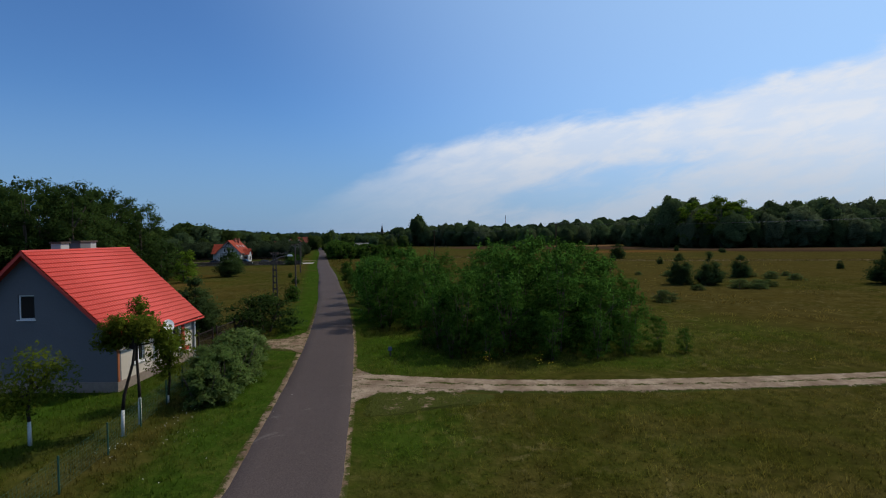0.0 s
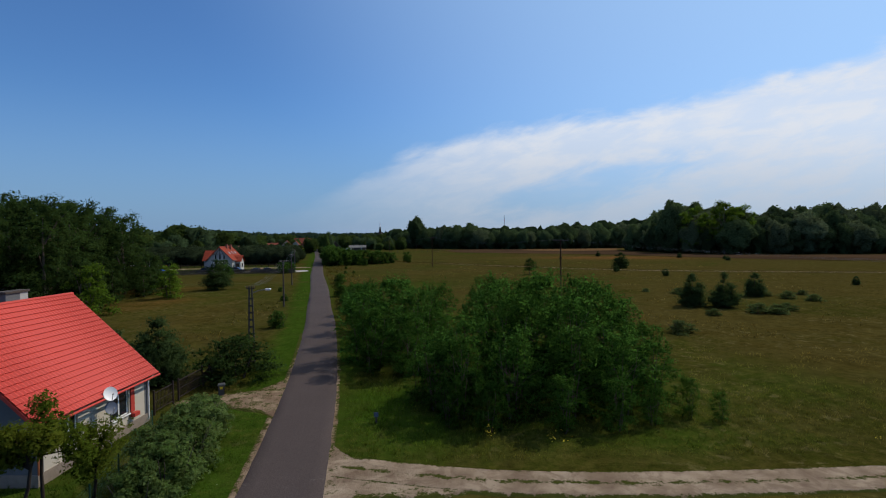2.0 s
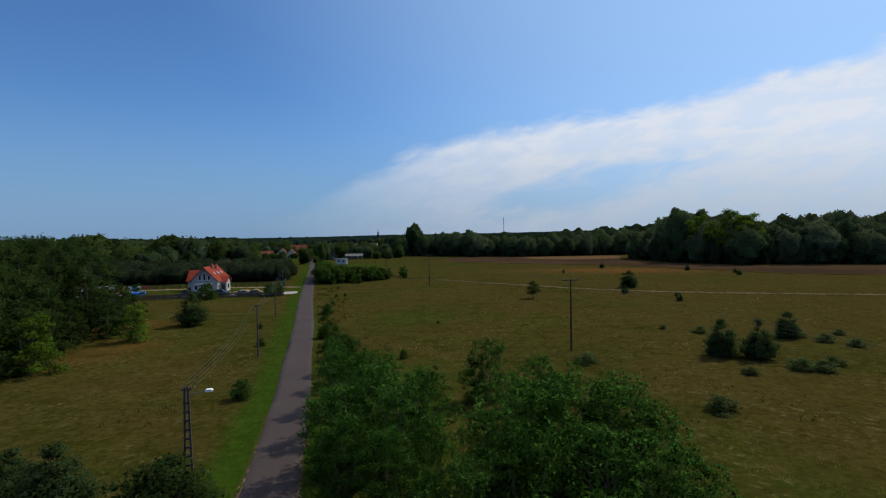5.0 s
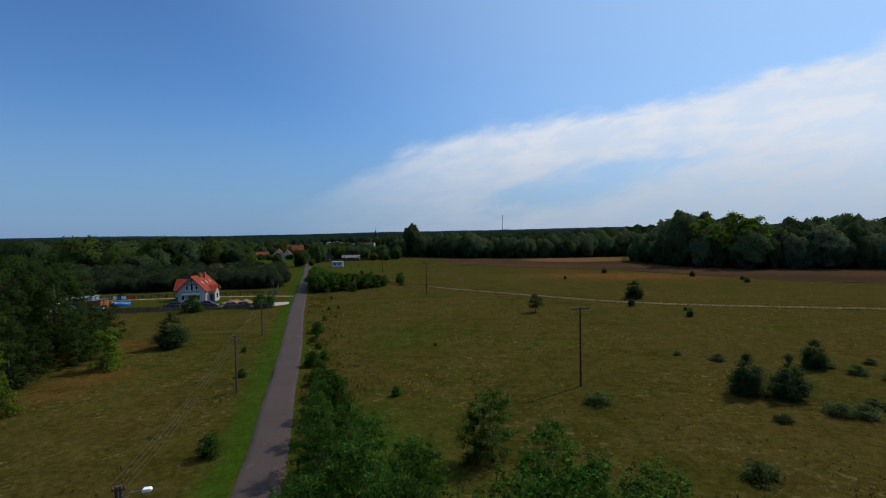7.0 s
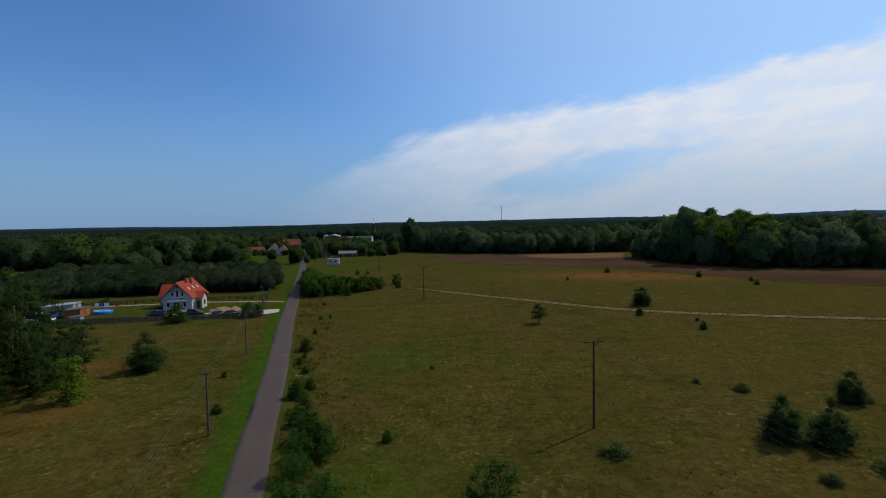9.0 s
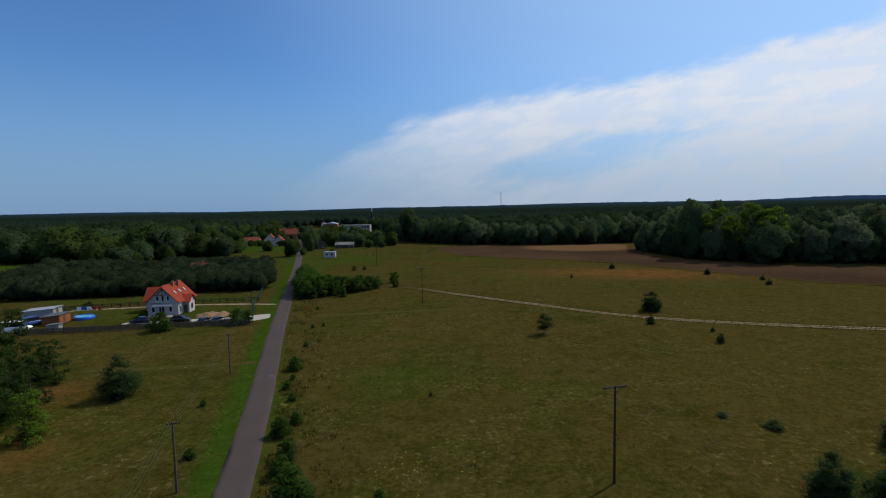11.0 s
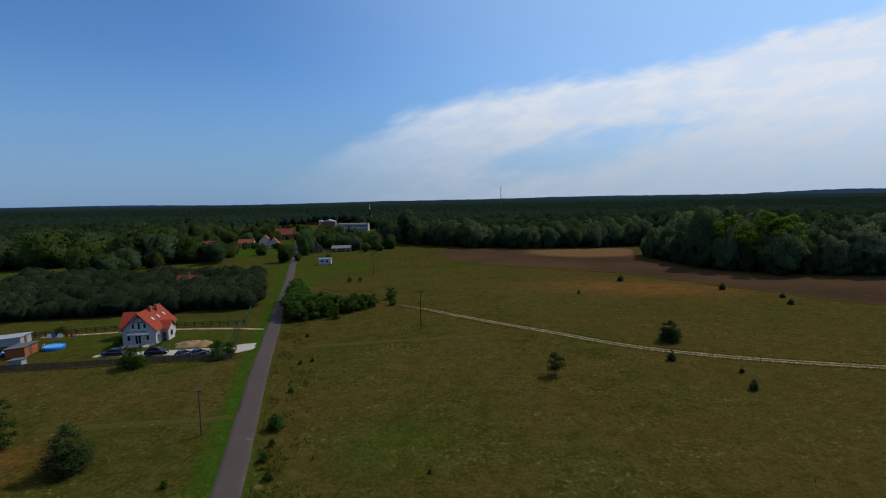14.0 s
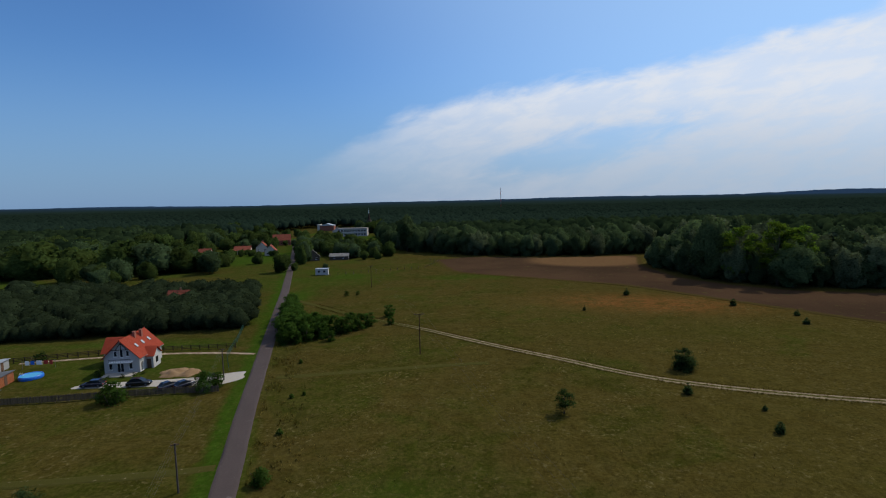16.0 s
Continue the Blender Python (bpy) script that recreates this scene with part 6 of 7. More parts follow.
pool = thing("swimming_pool", pose(-92.6, 152.6, 0) @ Matrix.Scale(0.8, 4), "round blue above-ground swimming pool", "swimming pool")
n, v, f = 36, [], []
for r, z in ((2.75, 0.0), (2.85, 0.45), (2.72, 0.88), (2.62, 0.95), (2.52, 0.88), (2.5, 0.1)):
    v += [(r * math.cos(6.2832 * j / n), r * math.sin(6.2832 * j / n), z) for j in range(n)]
for k in range(5):
    f += [(k * n + j, k * n + (j + 1) % n, (k + 1) * n + (j + 1) % n, (k + 1) * n + j) for j in range(n)]
part("pool_wall", Geo().add(v, f), M_BLUE, pool, "inflated blue vinyl ring", True)
part("water", Geo().add([(2.53 * math.cos(6.2832 * j / n), 2.53 * math.sin(6.2832 * j / n), 0.78) for j in range(n)], [tuple(range(n))]), M_WATER, pool)
g = Geo()
for y in (-0.25, 0.25):
    g.tube([(-3.3, y, 0), (-2.9, y, 1.4), (-2.55, y, 1.4), (-2.2, y, 0.2)], 0.025, 6)
for z in (0.35, 0.7, 1.05):
    g.tube([(-3.3 + z * 0.28, -0.25, z), (-3.3 + z * 0.28, 0.25, z)], 0.025, 6)
part("ladder", g, M_WHITE, pool, "white pool ladder")


def car(m, label, paint, length=4.3, width=1.75, height=1.45, van=False):
    ob = thing("van" if van else "car", m, label, "van" if van else "car", "parked cars")
    L, W, H = length, width / 2, height
    belt = 0.62 * H if not van else 0.55 * H
    st = ([(-L / 2, 0.86, 0.30, belt * 0.85), (-L / 2 + 0.15, 0.95, 0.22, belt * 0.97), (-L * 0.25, 1.0, 0.2, belt), (0, 1.0, 0.2, belt), (L * 0.2, 1.0, 0.2, belt * 0.98), (L / 2 - 0.5, 0.97, 0.2, belt * 0.86), (L / 2 - 0.1, 0.88, 0.24, belt * 0.74), (L / 2, 0.74, 0.32, belt * 0.6)])
    v, f = [], []
    for x, kw, z0, z1 in st:
        for yk, z in ((-0.92, z0), (-1, z0 + 0.15), (-1, z1 - 0.12), (-0.9, z1), (0.9, z1), (1, z1 - 0.12), (1, z0 + 0.15), (0.92, z0)):
            v.append((x, yk * W * kw, z))
    for i in range(len(st) - 1):
        for j in range(8):
            f.append((i * 8 + j, i * 8 + (j + 1) % 8, (i + 1) * 8 + (j + 1) % 8, (i + 1) * 8 + j))
    f += [tuple(range(8)), tuple(range(len(st) * 8 - 1, len(st) * 8 - 9, -1))]
    part("body", Geo().add(v, f), paint, ob, smooth=True)
    cab = ([(-L / 2 + 0.12, belt * 0.95, 0.86), (-L / 2 + 0.3, H, 0.78), (L * 0.22, H, 0.78), (L * 0.36, belt * 0.95, 0.88)] if van else
           [(-L * 0.46, belt * 0.95, 0.86), (-L * 0.30, H - 0.04, 0.68), (L * 0.05, H, 0.68), (L * 0.27, belt * 0.95, 0.88)])
    pts = [(x, s * W * kw, z) for x, z, kw in cab for s in (-1, 1)]
    part("glasshouse", Geo().add(pts, [(0, 2, 3, 1), (2, 4, 5, 3), (4, 6, 7, 5), (0, 6, 4, 2), (1, 3, 5, 7)]), M_GLASS, ob, "dark tinted windows")
    part("roof_panel", Geo().box(cab[1][0] - 0.02, -W * cab[1][2] - 0.01, H - 0.05, cab[2][0] + 0.02, W * cab[1][2] + 0.01, H + 0.015), paint, ob)
    for x in (-L * 0.31, L * 0.31):
        for s in (-1, 1):
            wl = part("wheel", Geo().tube([(x, s * (W - 0.2), 0.31), (x, s * (W - 0.0), 0.31)], 0.31, 16), M_RUBBER, ob, "black tyre")
            part("rim", Geo().tube([(x, s * (W - 0.02), 0.31), (x, s * (W + 0.012), 0.31)], 0.19, 12), M_STEEL, wl)
    for s in (-1, 1):
        part("headlight", Geo().box(L / 2 - 0.14, s * W * 0.62 - 0.16, belt * 0.55, L / 2 - 0.02, s * W * 0.62 + 0.16, belt * 0.66), M_WHITE, ob)
        part("tail_light", Geo().box(-L / 2 - 0.01, s * W * 0.68 - 0.12, belt * 0.6, -L / 2 + 0.06, s * W * 0.68 + 0.12, belt * 0.8), M_RED, ob)
        part("wing_mirror", Geo().box(L * 0.2, s * (W + 0.1) - 0.07, belt, L * 0.2 + 0.1, s * (W + 0.1) + 0.07, belt + 0.13), paint, ob)
    return ob


car(pose(-74.8, 147.0, 0, 0, 0, 188), "dark blue estate car parked on the paved strip", M_CAR_DARK, 4.5)
car(pose(-65.2, 147.2, 0, 0, 0, 12), "black people carrier parked before the house", M_CAR_BLACK, 4.6, 1.8, 1.65)
car(pose(-58.2, 145.6, 0, 0, 0, 60), "small dark blue car parked nose to the fence", M_CAR_DARK, 3.9, 1.65, 1.42)
car(pose(-55.2, 146.2, 0, 0, 0, 58), "small dark blue hatchback parked beside its twin", M_CAR_DARK, 3.9, 1.65, 1.42)
car(pose(-100.6, 146.2, 0, 0, 0, 70), "blue van parked between the sheds", M_CAR_BLUE, 4.8, 1.9, 2.0, True)
car(pose(-98.2, 139.4, 0, 0, 0, 20), "white camper van behind the fence", M_WHITE, 5.6, 2.1, 2.5, True)

mound = thing("sand_heap", pose(-61, 154.4, 0), "heap of orange-brown building sand on the lawn", "sand heap")
v, f = [], []
N = 26
for i in range(N + 1):
    for j in range(N + 1):
        x, y = (i / N - 0.5) * 11, (j / N - 0.5) * 8
        e = max(0, 1 - (x / 4.4) ** 2 - (y / 3.1) ** 2 + 0.75 * noise.noise((x * 0.45, y * 0.5, 9)))
        v.append((x, y, 0.9 * e ** 1.2 * (0.7 + 0.9 * noise.noise((x * 0.6, y * 0.6, 4))) + 0.1 * e * noise.noise((x * 2, y * 2, 1)) + 0.03 * (e > 0) - 0.4 * (e == 0)))
for i in range(N):
    for j in range(N):
        f.append((i * (N + 1) + j, (i + 1) * (N + 1) + j, (i + 1) * (N + 1) + j + 1, i * (N + 1) + j + 1))
M_HEAP = plain("building_sand", (0.18, 0.112, 0.056), 0.6, 1.5, 0.95, bump=0.5)
part("sand", Geo().add(v, f), M_HEAP, mound, smooth=True)

line = thing("clothes_line", pose(-99.8, 158.6, 0, 0, 0, 8), "clothes line hung with red and white washing", "clothes line")
for x in (0, 7):
    part("post", Geo().tube([(x, 0, -0.2), (x, 0, 1.9)], 0.04, 6), M_STEEL, line)
part("cord", Geo().tube([(0, 0, 1.85), (3.5, 0, 1.75), (7, 0, 1.85)], 0.012, 5), M_WIRE, line)
for i, (x, wd, mt) in enumerate(((0.6, 0.9, M_WHITE), (1.8, 0.8, M_BLUE), (3.0, 1.2, M_WHITE), (4.6, 0.9, M_RED), (5.8, 0.7, M_RED))):
    part("cloth", Geo().box(x, -0.02, 0.8 + 0.1 * (i % 2), x + wd, 0.02, 1.78), mt, line)

goal = thing("football_goal", pose(-198, 262.2, 0, 0, 0, 80), "white football goal frame on a grass pitch", "football goal")
part("goal_frame", Geo().tube([(0, 0, 0), (0, 0, 2.3), (5.5, 0, 2.3), (5.5, 0, 0)], 0.07, 6), M_WHITE, goal)


# ---- poles and wires ----
def wire(a, b, sag, r=0.011):
    a, b = Vector(a), Vector(b)
    return Geo().tube([a.lerp(b, t / 14) - Vector((0, 0, sag * 4 * (t / 14) * (1 - t / 14))) for t in range(15)], r, 5, False)


def insulator(g, x, y, z):
    return g.tube([(x, y, z), (x, y, z + 0.05), (x, y, z + 0.07), (x, y, z + 0.16)], [0.02, 0.06, 0.045, 0.03], 8)


LINE_A = [(-16.3, 41.6, 6.4), (-25.9, 75.9, 6.8), (-35.9, 109.2, 6.6), (-48.6, 149.5, 6.8)]
for k, (x, y, h) in enumerate(LINE_A):
    yaw = math.degrees(math.atan2(33, -10)) - 90
    pole = thing("power_pole", pose(x, y, 0, 0, 0, yaw), ("lattice concrete pole with a street lamp on an arm" if k == 0 else "slim grey concrete power pole in the grass"), "power pole", "low voltage line")
    if k == 0:
        for s in (-1, 1):
            b0, b1 = -0.24 * s, -0.09 * s
            part("pole_leg", Geo().add([(b0 - 0.055, -0.08, -0.3), (b0 + 0.055, -0.08, -0.3), (b0 + 0.055, 0.08, -0.3), (b0 - 0.055, 0.08, -0.3), (b1 - 0.05, -0.07, h), (b1 + 0.05, -0.07, h), (b1 + 0.05, 0.07, h), (b1 - 0.05, 0.07, h)],
                                       [(3, 2, 1, 0), (4, 5, 6, 7), (0, 1, 5, 4), (1, 2, 6, 5), (2, 3, 7, 6), (3, 0, 4, 7)]), M_POLE_DARK, pole)
        for i in range(10):
            part("rung", Geo().box(-0.2, -0.06, 0.4 + i * 0.55, 0.2, 0.06, 0.52 + i * 0.55), M_POLE_DARK, pole)
        arm = part("lamp_arm", Geo().tube([(0, 0, h - 0.62), (0.5, -0.08, h - 0.4), (1.1, -0.18, h - 0.28)], 0.03, 8), M_STEEL, pole, "thin steel lamp arm")
        part("lamp_head", Geo().add([(x_ * 0.8 + 1.06, y_ - 0.18, z_ + h - 0.3) for x_, y_, z_ in [(0, -0.07, 0), (0, 0.07, 0), (0.1, -0.14, 0.1), (0.1, 0.14, 0.1), (0.5, -0.15, 0.1), (0.5, 0.15, 0.1), (0.62, -0.06, 0.02), (0.62, 0.06, 0.02), (0.1, -0.12, -0.05), (0.1, 0.12, -0.05), (0.5, -0.12, -0.06), (0.5, 0.12, -0.06)]],
                                    [(0, 1, 3, 2), (2, 3, 5, 4), (4, 5, 7, 6), (0, 8, 9, 1), (8, 10, 11, 9), (10, 6, 7, 11), (0, 2, 8), (2, 4, 10, 8), (4, 6, 10), (1, 9, 3), (3, 9, 11, 5), (5, 11, 7)]), M_WHITE, arm, "white lamp head")
    else:
        part("shaft", Geo().tube([(0, 0, -0.3), (0, 0, h)], [0.13, 0.085], 9), M_CONCRETE, pole)
    half = 0.5 if k else 0.3
    arm = part("crossarm", Geo().box(-half, -0.04, h - 0.22, half, 0.04, h - 0.14), M_ARM, pole)
    for xx in (-half * 0.9, -half * 0.32, half * 0.32, half * 0.9):
        part("insulator", insulator(Geo(), xx, 0, h - 0.14), M_CERAMIC, arm)
    if k:
        px, py, ph = LINE_A[k - 1]
        c, s = math.cos(radians(yaw)), math.sin(radians(yaw))
        span = thing("power_cable", pose(0, 0, 0), "four thin wires strung between low voltage poles", "power line")
        for xx in (-0.45, -0.16, 0.16, 0.45):
            part("wire", wire((px + xx * c, py + xx * s, ph + 0.0), (x + xx * c, y + xx * s, h + 0.0), 0.7, 0.007), M_WIRE, span)

LINE_B = [(38.6, -12.3, 9.4), (15.24, 76.77, 9.35), (-8.15, 165.8, 9.7), (-35.0, 259.0, 9.4)]
yaw = math.degrees(math.atan2(89, -23.4)) - 90
c, s = math.cos(radians(yaw)), math.sin(radians(yaw))
for k, (x, y, h) in enumerate(LINE_B):
    pole = thing("power_pole", pose(x, y, 0, 0, 0, yaw), "tall wooden power pole with a steel crossarm", "power pole", "medium voltage line")
    part("shaft", Geo().tube([(0, 0, -0.3), (0, 0, h)], [0.14, 0.09], 10), M_POLEWOOD, pole)
    arm = part("crossarm", Geo().box(-1.2, -0.05, h - 0.12, 1.2, 0.05, h), M_ARM, pole)
    part("brace", Geo().tube([(-0.75, 0, h - 0.1), (0, 0.06, h - 0.75)], 0.022, 6).tube([(0.75, 0, h - 0.1), (0, 0.06, h - 0.75)], 0.028, 6), M_ARM, arm)
    for xx in (-1.12, 0.0, 1.12):
        part("insulator", insulator(Geo(), xx, 0, h), M_CERAMIC, arm)
    if k:
        px, py, ph = LINE_B[k - 1]
        span = thing("power_cable", pose(0, 0, 0), "three thin wires strung across the meadow", "power line")
        for xx in (-1.12, 0.0, 1.12):
            part("wire", wire((px + xx * c, py + xx * s, ph + 0.14), (x + xx * c, y + xx * s, h + 0.14), 1.2, 0.0055), M_WIRE, span)

# marker post in the verge
mk = thing("marker_post", pose(-4.65, 30.2, -0.05), "short blue-grey marker post in the grass verge", "marker post")
part("post", Geo().box(-0.05, -0.05, 0, 0.05, 0.05, 0.42, taper=0.9), M_CONCRETE, mk)
part("plate", Geo().box(-0.12, -0.075, 0.36, 0.12, -0.045, 0.62), M_POST_BLUE, mk, "small blue-grey plate")

# wheelie bin
wb = thing("wheelie_bin", pose(-15.5, 34.9, -0.03, 0, 0, 25) @ Matrix.Scale(0.74, 4), "dark grey wheeled rubbish bin with yellow sticker", "rubbish bin")
part("bin_body", Geo().add([(-0.2, -0.22, 0.06), (0.2, -0.22, 0.06), (0.2, 0.22, 0.06), (-0.2, 0.22, 0.06), (-0.28, -0.3, 0.95), (0.28, -0.3, 0.95), (0.28, 0.3, 0.95), (-0.28, 0.3, 0.95)],
                           [(3, 2, 1, 0), (4, 5, 6, 7), (0, 1, 5, 4), (1, 2, 6, 5), (2, 3, 7, 6), (3, 0, 4, 7)]), M_BIN, wb)
part("lid", Geo().box(-0.31, -0.34, 0.95, 0.31, 0.31, 1.04, taper=0.85), M_BIN, wb)
part("sticker", Geo().box(-0.13, -0.292, 0.62, 0.13, -0.27, 0.84), M_YELLOW, wb)
for x in (-0.24, 0.24):
    part("wheel", Geo().tube([(x - 0.03, 0.24, 0.1), (x + 0.03, 0.24, 0.1)], 0.1, 12), M_RUBBER, wb)


# ---- fences ----
def along(pts, step):
    d = [0.0]
    for a, b in zip(pts, pts[1:]):
        d.append(d[-1] + math.dist(a, b))
    n = int(d[-1] / step)
    return [(float(np.interp(i * step, d, [p[0] for p in pts])), float(np.interp(i * step, d, [p[1] for p in pts]))) for i in range(n + 1)]


def wire_fence(name, pts, h, step, mat, label, lines, mesh_r=0.006):
    ob = thing(name, pose(0, 0, 0), label, "fence")
    ps = along(pts, step)
    for x, y in ps:
        part("post", Geo().tube([(x, y, -0.3), (x, y, h + 0.05)], 0.03, 6), mat, ob)
    for (x0, y0), (x1, y1) in zip(ps, ps[1:]):
        g = Geo()
        for i in range(lines):
            z = 0.06 + (h - 0.08) * i / (lines - 1)
            g.tube([(x0, y0, z), (x1, y1, z)], mesh_r, 3, False)
        ln = math.hypot(x1 - x0, y1 - y0)
        m_ = int(ln / 0.14)
        for i in range(1, m_):
            q = i / m_
            g.tube([(x0 + (x1 - x0) * q, y0 + (y1 - y0) * q, 0.05), (x0 + (x1 - x0) * q, y0 + (y1 - y0) * q, h)], mesh_r, 3, False)
        part("wire_mesh", g, mat, ob)
    return ob


wire_fence("wire_fence", [(-11.6, 8.0), (-12.4, 13.3), (-12.8, 15.9), (-13.4, 18.8), (-13.9, 21.4), (-15.2, 26), (-17.2, 31.2)], 1.05, 2.7, M_GREEN_WIRE, "green wire mesh garden fence on thin steel posts", 9, 0.003)
wire_fence("wire_fence", [(-50.4, 155.8), (-54.9, 164.6), (-58.4, 178.5), (-64.0, 197)], 1.5, 2.6, M_GREEN_WIRE, "green wire mesh fence along the grass verge", 8, 0.006)

gate = thing("metal_gate", pose(-17.75, 31.4, 0, 0, 0, 90), "brown iron bar gate across the driveway", "gate")
for x in (0, 1.9, 2.5, 5.4):
    part("gate_post", Geo().box(x - 0.045, -0.045, -0.2, x + 0.045, 0.045, 1.4), M_RUST, gate)
for a, b in ((0.08, 1.82), (2.58, 5.32)):
    leaf = part("gate_leaf", Geo().box(a, -0.02, 0.15, b, 0.02, 0.2).box(a, -0.02, 1.2, b, 0.02, 1.25).box(a, -0.02, 0.7, b, 0.02, 0.73), M_RUST, gate)
    n = int((b - a) / 0.13)
    for i in range(n + 1):
        xx = a + (b - a) * i / n
        part("bar", Geo().box(xx - 0.012, -0.012, 0.2, xx + 0.012, 0.012, 1.2), M_RUST, leaf)
yard_fence = thing("yard_fence", pose(-17.75, 36.9, 0, 0, 0, 105), "brown slatted yard fence beside the gate", "fence")
for i in range(5):
    part("post", Geo().box(i * 1.8 - 0.05, -0.05, -0.2, i * 1.8 + 0.05, 0.05, 0.95), M_RUST, yard_fence)
for z in (0.25, 0.7):
    part("rail", Geo().box(0, -0.03, z, 7.2, 0.03, z + 0.07), M_RUST, yard_fence)
for i in range(50):
    part("slat", Geo().box(i * 0.144, -0.055, 0.12, i * 0.144 + 0.05, -0.032, 0.88), M_RUST, yard_fence)

# weathered paling fence before the white house
pal = thing("paling_fence", pose(0, 0, 0), "weathered grey-brown wooden paling fence", "fence")
PAL = [(-95.5, 136.6), (-85.7, 137.8), (-75.8, 139.3), (-66.6, 141.0), (-56.2, 142.4), (-46.6, 143.2)]
pick = Geo().box(-0.07, -0.012, 0.05, 0.07, 0.012, 1.25).add([(-0.07, -0.012, 1.25), (0.07, -0.012, 1.25), (0.07, 0.012, 1.25), (-0.07, 0.012, 1.25), (0, -0.012, 1.36), (0, 0.012, 1.36)], [(0, 1, 4), (3, 5, 2), (1, 2, 5, 4), (0, 4, 5, 3)]).mesh("pale", M_GREYWOOD)
ps = along(PAL, 0.185)
for i, (x, y) in enumerate(ps):
    o = part("pale", pick, None, pal)
    o.matrix_basis = pose(x, y, random.uniform(-0.05, 0.04), random.uniform(-2, 2), random.uniform(-2.5, 2.5), 7)
for i, (x, y) in enumerate(along(PAL, 2.4)):
    part("post", Geo().box(x - 0.07, y + 0.06, -0.2, x + 0.07, y + 0.2, 1.3), M_GREYWOOD, pal)
for (x0, y0), (x1, y1) in zip(PAL, PAL[1:]):
    for z in (0.35, 1.0):
        part("rail", Geo().tube([(x0, y0 + 0.05, z), (x1, y1 + 0.05, z)], 0.045, 4), M_GREYWOOD, pal)

rail = thing("rail_fence", pose(0, 0, 0), "dark wooden post and rail fence behind the garden", "fence")
RF = [(-110, 161.5), (-99, 165.6), (-89, 168.6), (-74, 171.0), (-60, 172.6), (-56.4, 173)]
for x, y in along(RF, 2.2):
    part("post", Geo().box(x - 0.08, y - 0.08, -0.2, x + 0.08, y + 0.08, 1.25), M_DARK, rail)
for (x0, y0), (x1, y1) in zip(RF, RF[1:]):
    for z in (0.4, 0.75, 1.1):
        part("rail", Geo().tube([(x0, y0 - 0.09, z), (x1, y1 - 0.09, z)], 0.07, 4), M_DARK, rail)
# thin posts of the paddock by the hut
pad = thing("paddock_fence", pose(0, 0, 0), "thin wooden paddock posts with wire", "fence")
PD = [(-62, 296), (-40, 306), (-15, 318), (-8, 345), (-14, 352)]
for x, y in along(PD, 4.0):
    part("post", Geo().box(x - 0.09, y - 0.09, -0.2, x + 0.09, y + 0.09, 1.4), M_GREYWOOD, pad)


# ---- grass, weeds and flowers ----
def tufts(name, pts, size, blades, mat, label, seed, wide=0.035, lean=0.5, category="grass"):
    rg = np.random.default_rng(seed)
    n = len(pts)
    p = np.repeat(pts, blades, 0)
    m_ = len(p)
    a = rg.random(m_) * 6.283
    hgt = (size * (0.5 + rg.random(n)))[..., None].repeat(blades, 1).ravel() * (0.7 + 0.5 * rg.random(m_))
    off = rg.normal(0, 0.25, (m_, 2)) * hgt[:, None]
    base = np.concatenate([p + off * 0.5, np.full((m_, 1), -0.07)], 1)
    side = np.stack([np.cos(a), np.sin(a), np.zeros(m_)], 1) * (wide * hgt / size)[:, None]
    tip = base + np.concatenate([rg.normal(0, lean, (m_, 2)) * hgt[:, None] * 0.6, (hgt + 0.07)[:, None]], 1)
    v = np.stack([base - side, base + side, tip], 1).reshape(-1, 3)
    me = array_mesh(name, v, np.arange(m_ * 3).reshape(-1, 3), mat, True)
    if len(me.vertices) == len(v):
        nor = np.repeat(np.concatenate([rg.normal(0, 0.35, (m_, 2)), np.ones((m_, 1))], 1), 3, 0)
        me.normals_split_custom_set_from_vertices((nor / np.linalg.norm(nor, axis=1)[:, None]).tolist())
    attribute(me, "zones", zones(v[:, 0], v[:, 1]), True)
    return solid(name, me, mat, label, category, "stuff")


def scatter(n, x0, x1, y0, y1, seed, power=1.0, ok=None):
    rg = np.random.default_rng(seed)
    y = y0 + (y1 - y0) * rg.random(n) ** power
    x = x0 + (x1 - x0) * rg.random(n)
    m_ = np.abs(x - road_x(y)) > 2.3
    m_ &= ~((x > -7) & (y > 21.9 + 0.05 * np.clip(x, 0, 99)) & (y < 25.6 + 0.055 * np.clip(x, 0, 99)))
    m_ &= ~poly_in(x, y, [(-8.6, 27.6), (-11.4, 31.4), (-17.7, 33.0), (-17.9, 35.0), (-14.2, 35.6), (-12.0, 39.8), (-10.0, 36)])
    m_ &= ~((x < -17.4) & (x > -26.6) & (y > 23.2) & (y < 31.4))
    if ok is not None:
        m_ &= ok(x, y)
    return np.stack([x, y], 1)[m_]


def patchy(cut, scale, seed):
    def ok(x, y):
        return np.array([noise.noise((a * scale, b * scale, seed)) for a, b in zip(x, y)]) > cut
    return ok


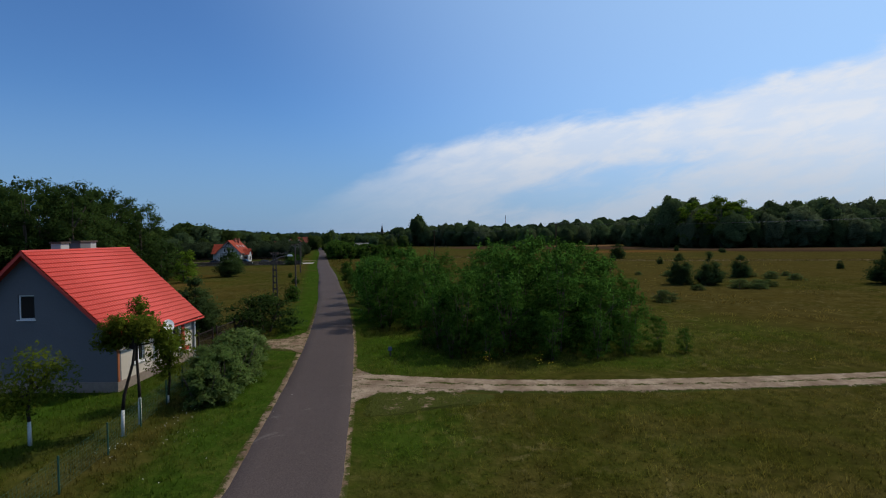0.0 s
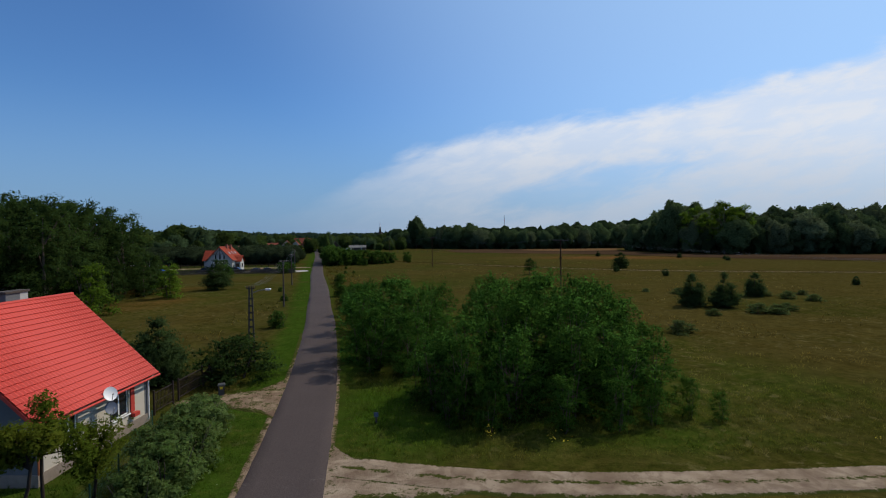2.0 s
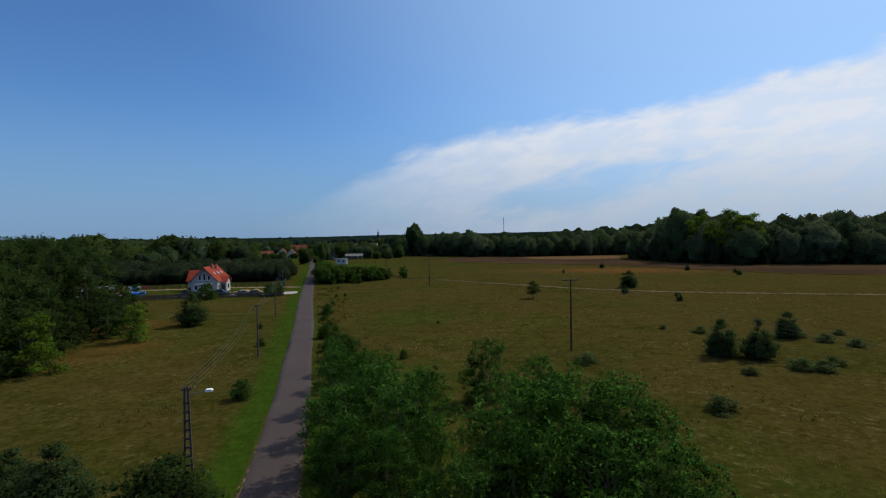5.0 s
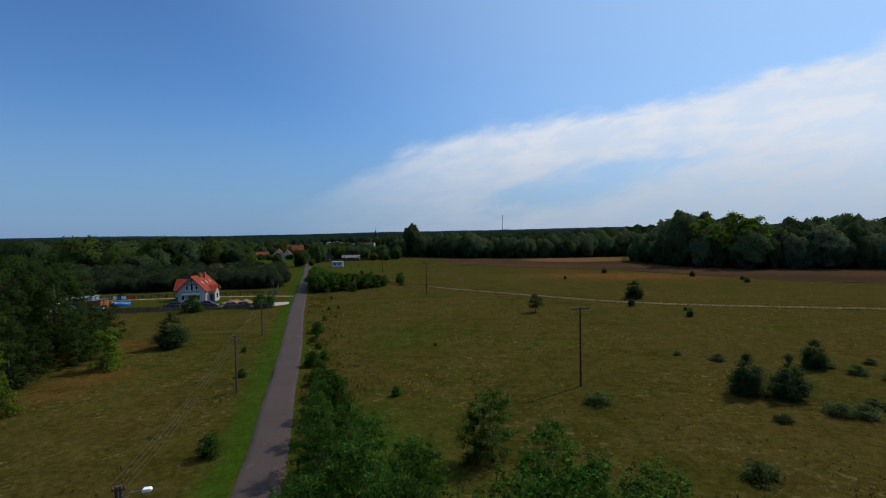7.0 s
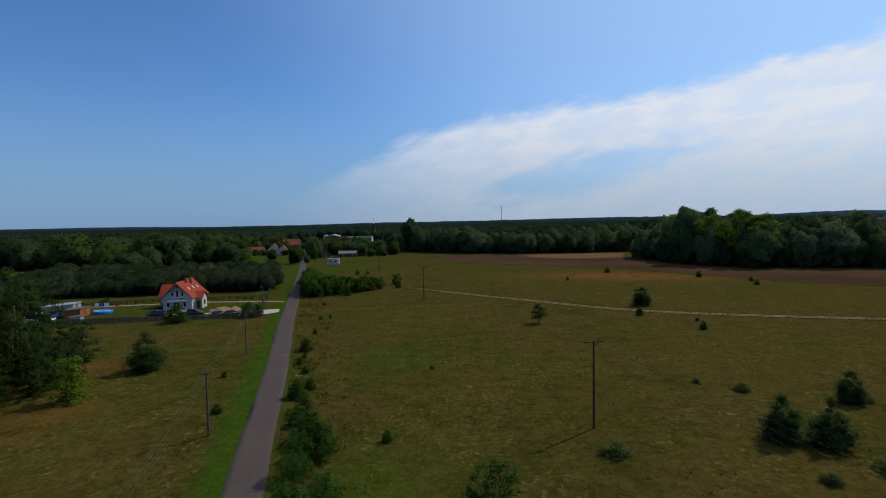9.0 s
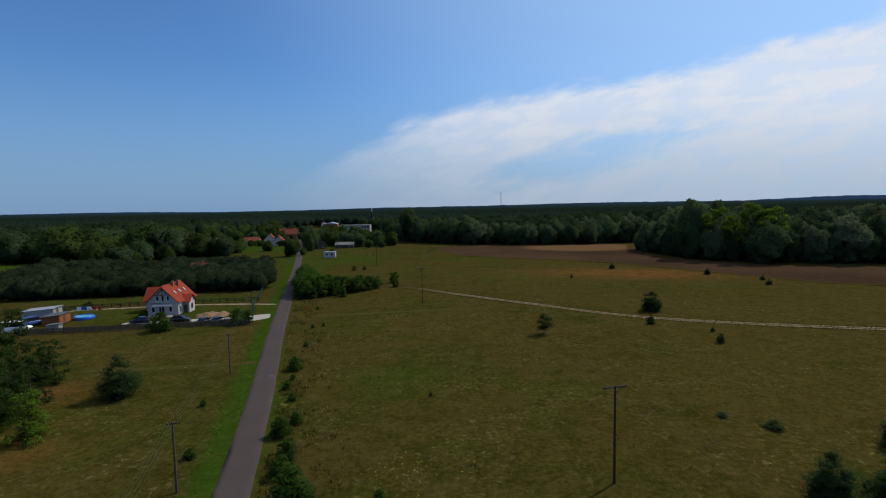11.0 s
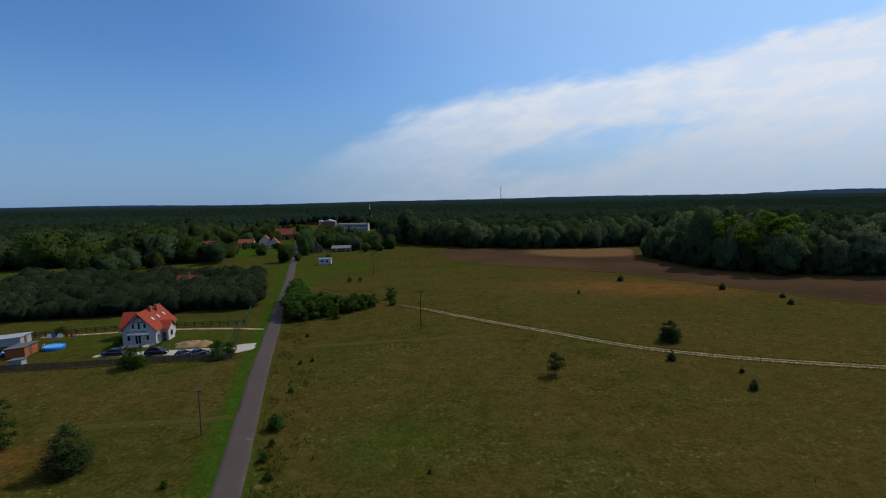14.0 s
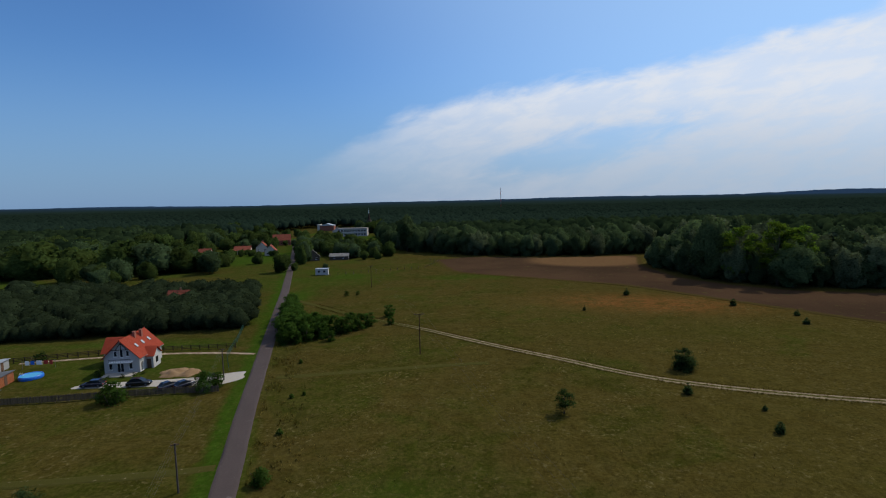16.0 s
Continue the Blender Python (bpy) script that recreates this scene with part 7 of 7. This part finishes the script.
tufts("near_meadow_grass", scatter(26000, -8, 32, 8, 36, 31, 1.5), 0.085, 5, F_TUFT, "long mixed meadow grass, part dried", 31, 0.008, 1.0)
tufts("seeding_meadow_grass", scatter(20000, -6, 36, 8, 48, 33, 1.6, patchy(0.08, 0.4, 4.2)), 0.13, 4, F_SEED, "pale tufts of meadow grass gone to seed", 33, 0.007, 1.0)
edge_pts = np.concatenate([T2 + normals(T2) * o + np.random.default_rng(90 + i).normal(0, 0.16, T2.shape) for i, o in enumerate((-1.6, -1.35, 1.35, 1.6) * 3 + (-0.12, 0.12))])
tufts("track_edge_grass", edge_pts[(edge_pts[:, 0] > -50) & (edge_pts[:, 0] < 120)], 0.3, 4, F_RANK, "rank grass along the ruts of the field track", 34, 0.03, 0.7)
tufts("far_meadow_tufts", scatter(8000, -30, 75, 52, 200, 35, 1.4, patchy(0.12, 0.12, 6.1)), 0.2, 3, F_TUFT, "scattered pale tufts of grass over the meadow", 35, 0.04, 0.9)
weeds = scatter(9000, 2.6, 11.0, 62, 185, 37, 1.0, patchy(0.02, 0.3, 8.8))
weeds[:, 0] += road_x(weeds[:, 1])
tufts("roadside_weeds", weeds[np.random.default_rng(38).random(len(weeds)) < np.exp(-(weeds[:, 0] - road_x(weeds[:, 1]) - 2.6) / 4.0)], 0.36, 4, F_LUSH, "tall rough weeds along the edge of the road", 38, 0.05, 0.8)
tufts("verge_grass", scatter(20000, -22, -4, 8, 40, 32), 0.075, 5, F_LUSH, "short lush verge grass", 32, 0.008, 0.9)


def flowers(name, pts, zmin, zmax, size, mat, label, seed):
    rg = np.random.default_rng(seed)
    n = len(pts)
    c = np.concatenate([pts, rg.uniform(zmin, zmax, (n, 1))], 1)
    a = rg.random(n) * 6.283
    s = size * (0.6 + 0.8 * rg.random(n))
    e1 = np.stack([np.cos(a), np.sin(a), 0.3 * np.ones(n)], 1) * s[:, None]
    e2 = np.stack([-np.sin(a), np.cos(a), 0.2 * np.ones(n)], 1) * s[:, None]
    v = np.stack([c - e1, c - e2, c + e1, c + e2], 1).reshape(-1, 3)
    return solid(name, array_mesh(name, v, np.arange(4 * n).reshape(-1, 4), mat), mat, label, "flowers", "stuff")


rg = np.random.default_rng(50)
spots = np.concatenate([rg.normal((-10.6, 17.2), (0.7, 0.6), (30, 2)), rg.normal((-11.8, 19.2), (0.5, 1.2), (40, 2)), rg.normal((-12.6, 15.8), (0.3, 0.5), (22, 2)), rg.uniform((-12.5, 11), (-8, 24), (24, 2))])
flowers("white_flowers", spots, 0.12, 0.3, 0.014, M_FLOWER_WHITE, "scattered white umbel flowers in the verge", 51)
spots = np.concatenate([rg.normal((4.6, 27.2), (0.3, 0.2), (18, 2)), rg.normal((1.4, 27.9), (0.2, 0.2), (20, 2)), rg.normal((20, 27.5), (0.2, 0.2), (5, 2)), rg.normal((-4.0, 79), (3, 2), (60, 2))])
flowers("yellow_flowers", spots, 0.15, 0.7, 0.035, M_FLOWER_YELLOW, "yellow flowering weeds at the meadow's edge", 52)
